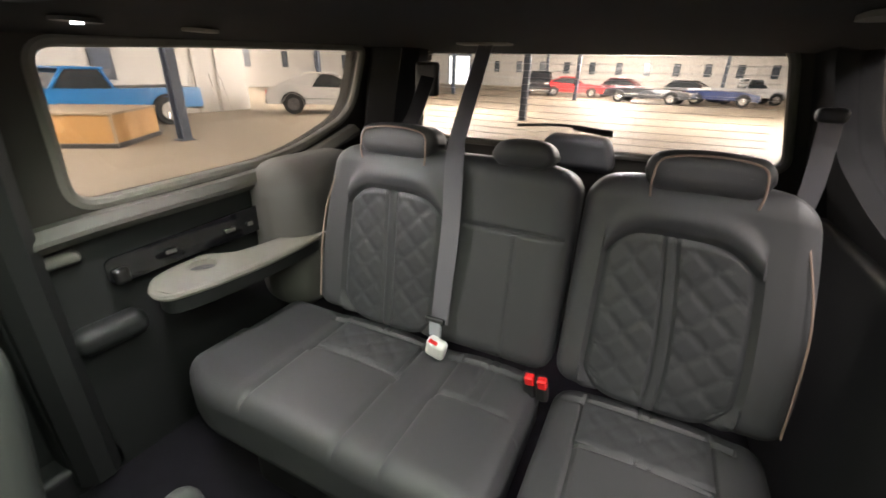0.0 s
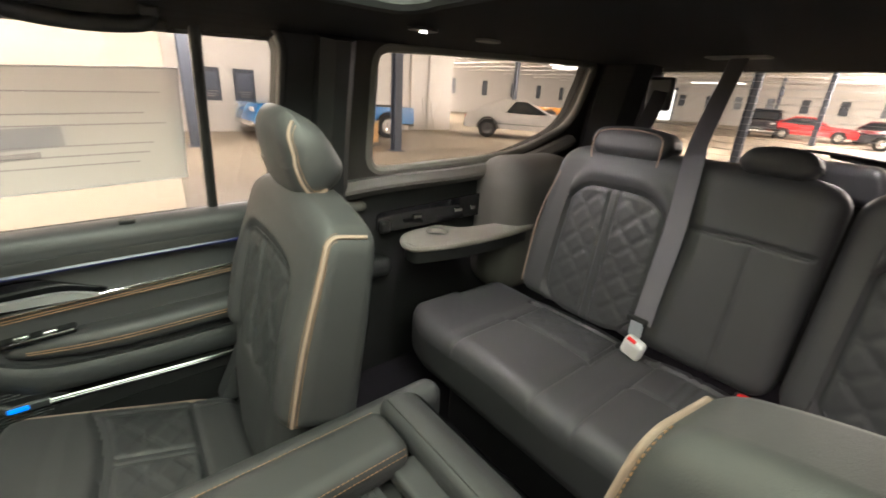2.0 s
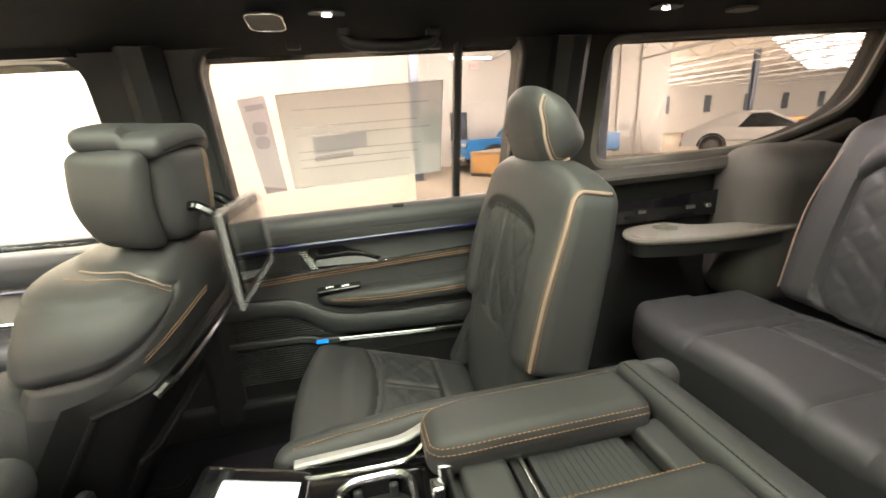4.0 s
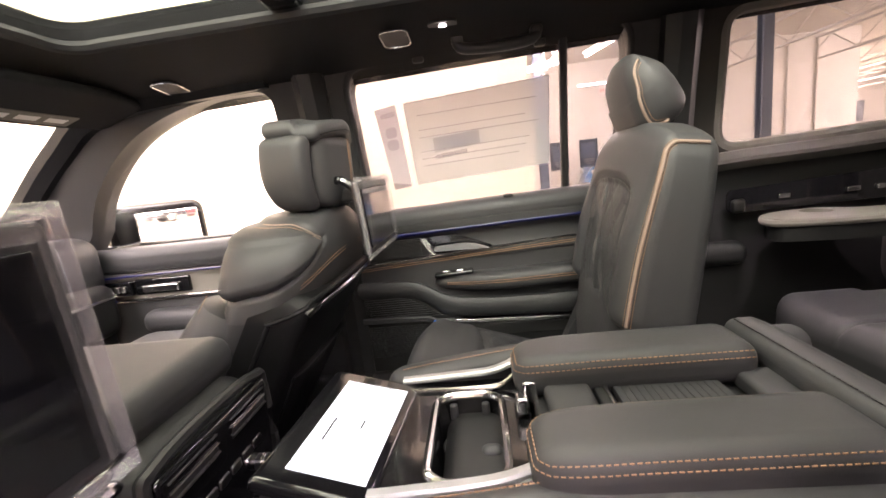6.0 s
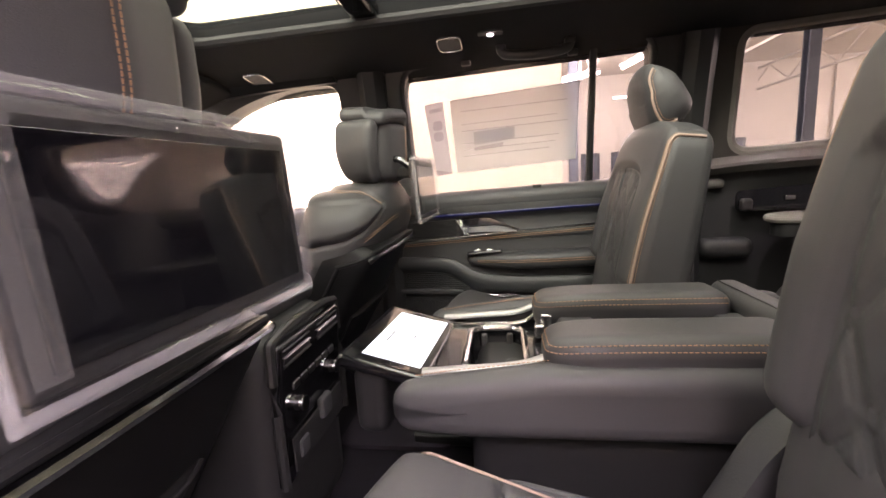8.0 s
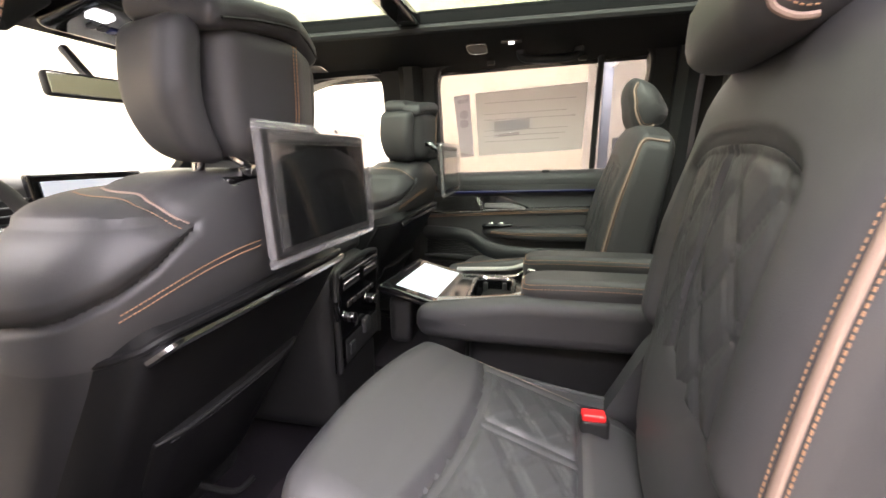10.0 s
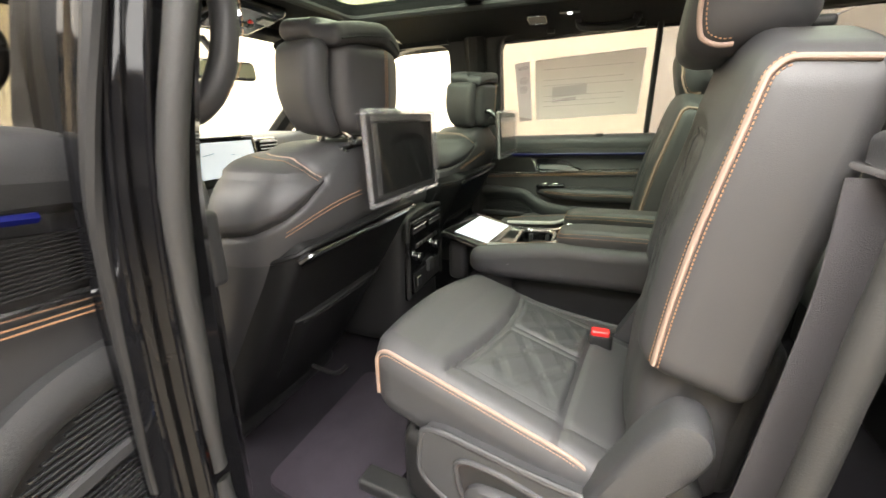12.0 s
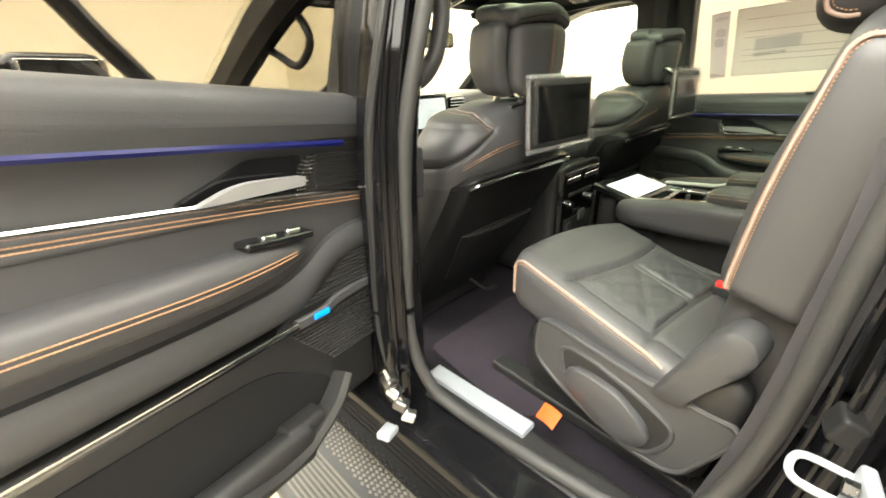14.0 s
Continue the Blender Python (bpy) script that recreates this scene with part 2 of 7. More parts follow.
def spline(pts, n=6, closed=False):
    """A smooth curve through the points."""
    pts = [Vector(p) for p in pts]
    out, k = [], len(pts)
    for i in range(k if closed else k - 1):
        if closed:
            a, b, c, d = pts[(i - 1) % k], pts[i], pts[(i + 1) % k], pts[(i + 2) % k]
        else:
            a, b, c, d = pts[max(i - 1, 0)], pts[i], pts[i + 1], pts[min(i + 2, k - 1)]
        for j in range(n):
            t = j / n
            out.append(0.5 * (2 * b + (c - a) * t + (2 * a - 5 * b + 4 * c - d) * t * t + (3 * b - a - 3 * c + d) * t ** 3))
    if not closed:
        out.append(pts[-1])
    return out


def sweep(path, section, up=(0, 0, 1), closed=False):
    """Vertices and faces of a closed section (list of side, up offsets) carried along a path."""
    verts, faces, k, n = [], [], len(section), len(path)
    up = Vector(up)
    for i, p in enumerate(path):
        a = path[(i - 1) % n] if closed else path[max(i - 1, 0)]
        b = path[(i + 1) % n] if closed else path[min(i + 1, n - 1)]
        t = (Vector(b) - Vector(a)).normalized()
        side = t.cross(up)
        if side.length < 1e-4:
            side = t.cross(Vector((0, 1, 0.01)))
        side.normalize()
        nor = side.cross(t).normalized()
        verts += [Vector(p) + side * s + nor * u for s, u in section]
    for i in range(n if closed else n - 1):
        j = (i + 1) % n
        for c in range(k):
            d = (c + 1) % k
            faces.append([i * k + c, i * k + d, j * k + d, j * k + c])
    if not closed:
        faces.append(list(range(k))[::-1])
        faces.append([(n - 1) * k + c for c in range(k)])
    return verts, faces


def circle(r, n=8, r2=None):
    r2 = r2 or r
    return [(r * math.cos(2 * math.pi * i / n), r2 * math.sin(2 * math.pi * i / n)) for i in range(n)]


def strip(w, h, r=0.3):
    """A flat section with softened edges."""
    a, b, c = w / 2, h / 2, min(w, h) * r
    return [(-a + c, -b), (a - c, -b), (a, -b + c), (a, b - c), (a - c, b), (-a + c, b), (-a, b - c), (-a, -b + c)]


def tube(name, pts, r, mat, parent=None, label="", sides=8, smooth=6, up=(0, 0, 1), closed=False, section=None):
    path = spline(pts, smooth, closed) if smooth else [Vector(p) for p in pts]
    v, f = sweep(path, section or circle(r, sides), up, closed)
    return make(name, v, f, mat, parent, label)


def stitches(name, pts, mat, parent, r=0.0008, dash=0.0050, gap=0.0020, smooth=8, up=(0, 0, 1)):
    """A sewn seam: short threads one after another."""
    path = spline(pts, smooth)
    length = [0.0]
    for a, b in zip(path, path[1:]):
        length.append(length[-1] + (b - a).length)

    def at(s):
        for i in range(len(path) - 1):
            if s <= length[i + 1]:
                f = (s - length[i]) / max(1e-9, length[i + 1] - length[i])
                return path[i].lerp(path[i + 1], f)
        return path[-1]

    verts, faces, s = [], [], 0.0
    while s + dash < length[-1]:
        a, b = at(s), at(s + dash)
        v, f = sweep([a, a.lerp(b, 0.5), b], circle(r, 5), up)
        faces += [[i + len(verts) for i in q] for q in f]
        verts += v
        s += dash + gap
    return make(name, verts, faces, mat, parent)


def round_poly(pts, r, n=5):
    """A flat outline with its corners rounded; r: one radius or one a corner."""
    out, k = [], len(pts)
    for i in range(k):
        a, b, c = Vector(pts[i - 1]), Vector(pts[i]), Vector(pts[(i + 1) % k])
        ri = r[i] if isinstance(r, (list, tuple)) else r
        d1, d2 = (a - b), (c - b)
        ri = min(ri, d1.length * 0.48, d2.length * 0.48)
        p, q = b + d1.normalized() * ri, b + d2.normalized() * ri
        for j in range(n + 1):
            t = j / n
            out.append((1 - t) ** 2 * p + 2 * t * (1 - t) * b + t * t * q)
    return out


def resample(loop, n):
    loop = [Vector(p) for p in loop]
    k = len(loop)
    length = [0.0]
    for i in range(k):
        length.append(length[-1] + (loop[(i + 1) % k] - loop[i]).length)
    out, i = [], 0
    for j in range(n):
        s = length[-1] * j / n
        while length[i + 1] < s:
            i += 1
        f = (s - length[i]) / max(1e-9, length[i + 1] - length[i])
        out.append(loop[i].lerp(loop[(i + 1) % k], f))
    return out


def project_loop(inner, u0, v0, u1, v1):
    """For each point of an inner loop, the point of the rectangle round it in the same direction."""
    c = sum(inner, Vector((0, 0))) / len(inner)
    out = []
    for p in inner:
        d = p - c
        t = 1e9
        for comp, lo, hi in ((0, u0, u1), (1, v0, v1)):
            if d[comp] > 1e-9:
                t = min(t, (hi - c[comp]) / d[comp])
            elif d[comp] < -1e-9:
                t = min(t, (lo - c[comp]) / d[comp])
        out.append(c + d * t)
    # the rectangle's corners take the nearest point
    for corner in ((u0, v0), (u1, v0), (u1, v1), (u0, v1)):
        k = min(range(len(out)), key=lambda i: (out[i] - Vector(corner)).length)
        out[k] = Vector(corner)
    return out


def holed(name, inner, rect, put, thick, mat, parent=None, label="", rings=3, lip=0.012):
    """A panel with an opening: inner loop, outer rectangle, put(u, v, depth) sets it in space."""
    outer = project_loop(inner, *rect)
    n = len(inner)
    verts, faces = [], []
    levels = []
    for k in range(rings + 1):
        f = k / rings
        levels.append([(inner[i].lerp(outer[i], f), 0.0) for i in range(n)])
    c = sum(inner, Vector((0, 0))) / n
    soft = [[(p + (c - p).normalized() * -0.0, lip * 0.5) for p in inner], [(p, thick) for p in inner]]
    rows = [[(outer[i], thick) for i in range(n)]] + [lv for lv in reversed(levels)] + [soft[1]]
    for row in rows:
        verts += [Vector(put(p.x, p.y, d)) for p, d in row]
    m = len(rows)
    for r in range(m):
        s = (r + 1) % m
        for i in range(n):
            j = (i + 1) % n
            faces.append([r * n + i, r * n + j, s * n + j, s * n + i])
    return make(name, verts, faces, mat, parent, label)


def sheet(name, loop, put, thick, mat, parent=None, label=""):
    """A flat plate with an outline."""
    n = len(loop)
    verts = [Vector(put(p[0], p[1], 0.0)) for p in loop] + [Vector(put(p[0], p[1], thick)) for p in loop]
    faces = [list(range(n)), [n + i for i in reversed(range(n))]]
    for i in range(n):
        j = (i + 1) % n
        faces.append([i, j, n + j, n + i])
    return make(name, verts, faces, mat, parent, label)


def grid(name, nu, nv, put, mat, parent=None, label="", back=None):
    """A surface put(u, v) over the unit square; back: a push for a closed rear side."""
    verts = [Vector(put(i / nu, j / nv)) for j in range(nv + 1) for i in range(nu + 1)]
    w = nu + 1
    faces = [[j * w + i, j * w + i + 1, (j + 1) * w + i + 1, (j + 1) * w + i] for j in range(nv) for i in range(nu)]
    if back is not None:
        k = len(verts)
        verts += [v + Vector(back) for v in verts]
        faces += [[k + a for a in reversed(f)] for f in faces]
        rim = [i for i in range(w)] + [j * w + nu for j in range(1, nv + 1)]
        rim += [nv * w + i for i in range(nu - 1, -1, -1)] + [j * w for j in range(nv - 1, 0, -1)]
        for a, b in zip(rim, rim[1:] + rim[:1]):
            faces.append([a, b, k + b, k + a])
    return make(name, verts, faces, mat, parent, label)


def quilt_height(x, y, a=0.075, b=0.062, depth=0.006):
    """Diamond quilting with doubled seams."""
    u, v = x / a + y / b, x / a - y / b
    du, dv = abs(u - round(u)), abs(v - round(v))
    d = min(du, dv)
    d2 = min(abs(du - 0.14), abs(dv - 0.14))
    return depth * (min(1, d / 0.16) ** 0.6) - 0.0018 * max(0, 1 - d2 / 0.05)

# ---- the cabin shell ----


def side_x(z):
    """Half width of the cabin's inner side at a height."""
    return 0.80 if z < 1.2 else 0.80 + 0.03 * min(1, (z - 1.2) / 0.05) - 0.27 * max(0, z - 1.25)


def right_put(u, v, d):
    return (side_x(v) - 0.02 + d, u, v)


def left_put(u, v, d):
    return (-side_x(v) + 0.02 - d, u, v)


def roof_z(x, y):
    return 1.715 - 0.11 * x * x * (1 - 0.4 * min(1, max(0, -y))) - 0.10 * max(0, y - 1.0) ** 2 + 0.02 * min(1, max(0, -y))


def structure(ob, label, category):
    return tagged(ob, label, category, "", "structure")


REARWIN = round_poly([(0.115, 1.245), (0.885, 1.225), (0.885, 1.65), (0.10, 1.68)], [0.03, 0.03, 0.07, 0.07], 6)
QUARTER = round_poly([(-1.125, 1.46), (-0.80, 1.335), (-0.15, 1.315), (-0.125, 1.665), (-0.6, 1.69), (-1.14, 1.705)], [0.10, 0.2, 0.07, 0.05, 0.3, 0.05], 7)
FRONTWIN = round_poly([(1.11, 1.21), (1.90, 1.16), (1.80, 1.36), (1.60, 1.535), (1.35, 1.62), (1.10, 1.625)], [0.03, 0.02, 0.12, 0.2, 0.2, 0.05], 6)

structure(holed("wall_side_rear", QUARTER, (-1.40, 1.22, 0.03, 1.80), right_put, 0.09, PILLARGREY, None, "", 4), "black suede rear side trim round the quarter window", "wall trim")
structure(holed("wall_side_front", FRONTWIN, (0.97, 1.13, 2.05, 1.72), right_put, 0.09, PLASTIC, None, "", 3), "black front door frame and pillar trim", "wall trim")
# the door frame follows the windscreen pillar
for v in bpy.data.objects["wall_side_front"].data.vertices:
    limit = 2.33 - 1.25 * (v.co.z - 1.16) - 0.55 * max(0, v.co.z - 1.16) ** 2
    v.co.y = min(v.co.y, limit)
structure(holed("wall_side_rear_left", QUARTER, (-1.40, 1.22, -0.02, 1.80), left_put, 0.09, HEADLINER, None, "", 4), "black suede rear side trim on the driver's side", "wall trim")


def flat_window(name, loop, put, mat, label):
    w = structure(sheet(name, loop, put, 0.005, mat), label, "window")
    return w


def shrink(loop, d):
    c = sum((Vector(p) for p in loop), Vector((0, 0))) / len(loop)
    return [Vector(p) + (Vector(p) - c).normalized() * d for p in loop]


flat_window("window_1", shrink(QUARTER, 0.02), lambda u, v, d: right_put(u, v, 0.045 + d), TINT, "tinted fixed quarter glass beside the third row")
flat_window("window_2", shrink(FRONTWIN, 0.02), lambda u, v, d: right_put(u, v, 0.045 + d), CLEAR, "clear front passenger door glass")
flat_window("window_3", shrink(QUARTER, 0.02), lambda u, v, d: left_put(u, v, 0.045 + d), TINT, "tinted quarter glass on the driver's side")
# pale reveal round the quarter glass
tube("trim_reveal", [right_put(p.x, p.y, 0.012) for p in shrink(QUARTER, -0.004)], 0.016, GREYTRIM, None, "", 8, 0, (1, 0, 0), True)
structure(bpy.data.objects["trim_reveal"], "pale grey moulded reveal round the quarter window", "trim")

# roof lining with the opening for the two glass panels
SUNROOF = round_poly([(-0.42, -0.05), (0.42, -0.05), (0.42, 1.40), (-0.42, 1.40)], 0.08, 8)
structure(holed("ceiling", SUNROOF, (-0.79, -1.42, 0.79, 1.72), lambda u, v, d: (u, v, roof_z(u, v) + d), 0.06, HEADLINER, None, "", 8), "black suede headliner with a panoramic roof opening", "ceiling")
structure(sheet("window_4", round_poly([(-0.45, -0.08), (0.45, -0.08), (0.45, 0.87), (-0.45, 0.87)], 0.05), lambda u, v, d: (u, v, roof_z(u, v) + 0.045 + d), 0.005, ROOFGLASS), "fixed rear panoramic roof glass", "window")
structure(sheet("window_5", round_poly([(-0.45, 0.93), (0.45, 0.93), (0.45, 1.43), (-0.45, 1.43)], 0.05), lambda u, v, d: (u, v, roof_z(u, v) + 0.045 + d), 0.005, ROOFGLASS), "front panoramic roof glass", "window")
structure(block("trim_roof_bar", (0, 0.90, 1.725), (0.90, 0.075, 0.04), 0.015, GLOSSY), "black cross bar between the roof glasses", "trim")
structure(tube("trim_roof_seal", [(p.x, p.y, roof_z(p.x, p.y) + 0.01) for p in shrink(SUNROOF, 0.004)], 0.014, RUBBER, None, "", 8, 0, (0, 0, 1), True), "black seal round the roof opening", "trim")

# floor, tunnel and lower sides
structure(block("floor", (0, 0.3, 0.57), (1.66, 3.6, 0.08), 0.02, CARPET, None, "", (8, 16, 1)), "dark cabin carpet", "floor")
structure(block("wall_side_lower", (0.83, -0.68, 0.93), (0.10, 1.42, 0.72), 0.02, PLASTIC, None, "", (1, 6, 4)), "black moulded lower side trim of the cargo side", "wall trim")
structure(block("wall_side_lower_left", (-0.83, -0.70, 0.93), (0.10, 1.40, 0.72), 0.02, PLASTIC, None, "", (1, 6, 4)), "black moulded lower side trim", "wall trim")
structure(block("wall_rear", (0, -1.44, 0.96), (1.74, 0.10, 0.80), 0.03, PLASTIC, None, "", (6, 1, 4)), "black tailgate inner panel", "wall trim")


structure(block("wall_side_mid", (0.875, 0.06, 0.90), (0.05, 0.40, 0.60), 0.01, PLASTIC), "black lower side behind the rear door", "wall")
structure(block("wall_door_outer", (0.945, 0.95, 0.90), (0.04, 2.1, 0.62), 0.02, PAINT), "black painted outer side of the car", "wall")
# tailgate window
REARGLASS = round_poly([(-0.73, 1.365), (0.62, 1.365), (0.54, 1.715), (-0.64, 1.725)], [0.05, 0.05, 0.06, 0.06], 6)
rear_put = lambda u, v, d: (u, -1.36 - d + 0.15 * (v - 1.36), v)
structure(holed("wall_tailgate", REARGLASS, (-0.86, 1.30, 0.86, 1.86), rear_put, 0.08, PILLARGREY, None, "", 3), "black tailgate frame round the rear window", "wall trim")
structure(sheet("window_6", shrink(REARGLASS, 0.02), lambda u, v, d: rear_put(u, v, 0.05 + d), 0.005, TINT), "tinted tailgate glass with fine heating lines", "window")
structure(tube("trim_tailgate", [rear_put(p.x, p.y, 0.0) for p in REARGLASS], 0.014, GREYTRIM, None, "", 8, 0, (0, 1, 0), True), "pale reveal round the tailgate glass", "trim")
for s, xa in ((1, 0.50), (-1, 0.74)):
    structure(tube("trim_d_pillar", [(s * (xa + 0.14), -1.20, 1.22), (s * (xa + 0.13), -1.21, 1.45), (s * (xa + 0.09), -1.22, 1.74)], 0.1, HEADLINER, None, "", 8, 5, (0, 1, 0), False, strip(0.22, 0.16, 0.3)), "black rear pillar trim", "pillar")
for i in range(13):
    z = 1.40 + i * 0.024
    structure(tube("heating_line", [rear_put(-0.66, z, 0.048), rear_put(0.0, z - 0.004, 0.048), rear_put(0.56, z, 0.048)], 0.0007, DARKMETAL, None, "", 4, 2), "fine heating line on the tailgate glass", "trim")

# windscreen, dash top and front pillars
WS = [(-0.82, 2.32, 1.18), (0.82, 2.32, 1.18), (0.68, 1.66, 1.645), (-0.68, 1.66, 1.645)]
structure(grid("window_7", 12, 6, lambda u, v: Vector(WS[0]).lerp(Vector(WS[1]), u).lerp(Vector(WS[3]).lerp(Vector(WS[2]), u), v) + Vector((0, 0.12 * math.sin(math.pi * u), 0.02 * math.sin(math.pi * v))), CLEAR, None, "", (0, 0.004, 0.004)), "clear windscreen", "window")
for s in (1, -1):
    way = [(s * 0.84, 2.30, 1.16), (s * 0.80, 2.05, 1.36), (s * 0.755, 1.80, 1.54), (s * 0.72, 1.58, 1.64), (s * 0.72, 1.1, 1.67)] if s > 0 else [(-0.82, 2.26, 1.16), (-0.74, 2.0, 1.32), (-0.725, 1.63, 1.495), (-0.72, 1.41, 1.58), (-0.72, 1.1, 1.67)]
    structure(tube("trim_a_pillar", way, 0.05, SHELL, None, "", 8, 6, (0, 0, 1), False, strip(0.09 if s < 0 else 0.11, 0.115 if s < 0 else 0.085, 0.3)), "black windscreen pillar trim", "pillar")
structure(block("trim_header", (0, 1.70, 1.655), (1.36, 0.14, 0.05), 0.025, HEADLINER, None, "", (8, 2, 1)), "black roof header over the windscreen", "trim")

# passenger side B and C pillars and sill
structure(tube("trim_b_pillar", [(0.84, 0.99, 0.65), (0.84, 0.99, 1.15), (0.80, 0.985, 1.4), (0.735, 0.98, 1.66)], 0.06, PLASTIC, None, "", 8, 5, (0, 1, 0), False, strip(0.15, 0.09, 0.3)), "black middle pillar trim", "pillar")
structure(tube("trim_c_pillar", [(0.83, -0.02, 0.65), (0.83, -0.02, 1.15), (0.80, -0.015, 1.4), (0.735, -0.01, 1.68)], 0.06, PLASTIC, None, "", 8, 5, (0, 1, 0), False, strip(0.20, 0.09, 0.3)), "black rear door pillar trim", "pillar")
structure(block("trim_sill", (0.84, 0.9, 0.65), (0.12, 2.0, 0.10), 0.02, PLASTIC), "black sill trim", "trim")

# ---- bay and hall ----
structure(block("ground", (0, -20, -0.1), (160, 160, 0.2), 0.01, CONCRETE, None, "", (8, 8, 1)), "worn polished concrete floor", "ground")
structure(block("wall_bay", (2.75, 4.2, 2.1), (0.22, 8.2, 4.2), 0.01, WALLCREAM), "cream painted partition wall", "wall")
structure(block("wall_bay_front", (-2.0, 8.4, 2.1), (11.0, 0.2, 4.2), 0.01, WALLCREAM), "cream painted wall ahead of the car", "wall")
structure(block("wall_bay_left", (-7.6, 3.4, 2.1), (0.2, 10.0, 4.2), 0.01, WALLCREAM), "cream painted side wall", "wall")
structure(block("wall_hall", (14.7, -3.1, 2.2), (0.2, 18.0, 4.4), 0.01, WALLWHITE), "white painted hall wall", "wall")
structure(block("wall_hall_jog", (22.3, -12.0, 2.2), (15.3, 0.2, 4.4), 0.01, WALLWHITE), "white painted return wall", "wall")
structure(block("wall_hall_side", (30.0, -34.0, 2.2), (0.2, 44.0, 4.4), 0.01, WALLWHITE), "white painted long hall wall", "wall")
structure(block("wall_hall_far", (0, -56.0, 2.2), (64.0, 0.2, 4.4), 0.01, WALLWHITE), "white far hall wall", "wall")
structure(block("wall_hall_left", (-30.0, -24.0, 2.2), (0.2, 66.0, 4.4), 0.01, WALLWHITE), "white hall wall", "wall")
structure(block("ceiling_bay", (-2.4, 4.2, 4.28), (10.3, 8.3, 0.06), 0.01, material("ceiling_white", (0.8, 0.79, 0.75), 0.8, grain=40, bump=0.05, vary=0.04)), "white ceiling over the bay", "ceiling")
structure(block("ceiling_hall", (0, -23, 4.5), (64.0, 68.0, 0.2), 0.01, CEILSHEET), "pale steel hall roof deck", "ceiling")

# ---- seats ----

def puff(name, centre, radii, turn, mat, parent, label="", power=2.6, n=28, shape=None):
    """A stuffed pad: a superellipsoid, shaped by shape(p) in shares of its radii."""
    m = pose(*centre, *turn)

    def part_of(a):
        return math.copysign(abs(a) ** (2 / power), a)

    verts, faces = [], []
    for j in range(n + 1):
        lat = math.pi * (j / n - 0.5)
        for i in range(2 * n):
            lon = math.pi * i / n
            p = Vector((part_of(math.cos(lat)) * part_of(math.cos(lon)), part_of(math.cos(lat)) * part_of(math.sin(lon)), part_of(math.sin(lat))))
            if shape:
                p = Vector(shape(p))
            verts.append(m @ Vector((p.x * radii[0], p.y * radii[1], p.z * radii[2])))
    w = 2 * n
    for j in range(n):
        for i in range(w):
            k = (i + 1) % w
            faces.append([j * w + i, j * w + k, (j + 1) * w + k, (j + 1) * w + i])
    ob = make(name, verts, faces, mat, parent, label)
    bm = bmesh.new()
    bm.from_mesh(ob.data)
    bmesh.ops.remove_doubles(bm, verts=bm.verts, dist=1e-6)
    bm.to_mesh(ob.data)
    bm.free()
    return ob


def curve3(a, b, c, t):
    """The quadratic through a, b, c at 0, 0.5 and 1."""
    return a * (2 * t - 1) * (t - 1) + b * 4 * t * (1 - t) + c * t * (2 * t - 1)


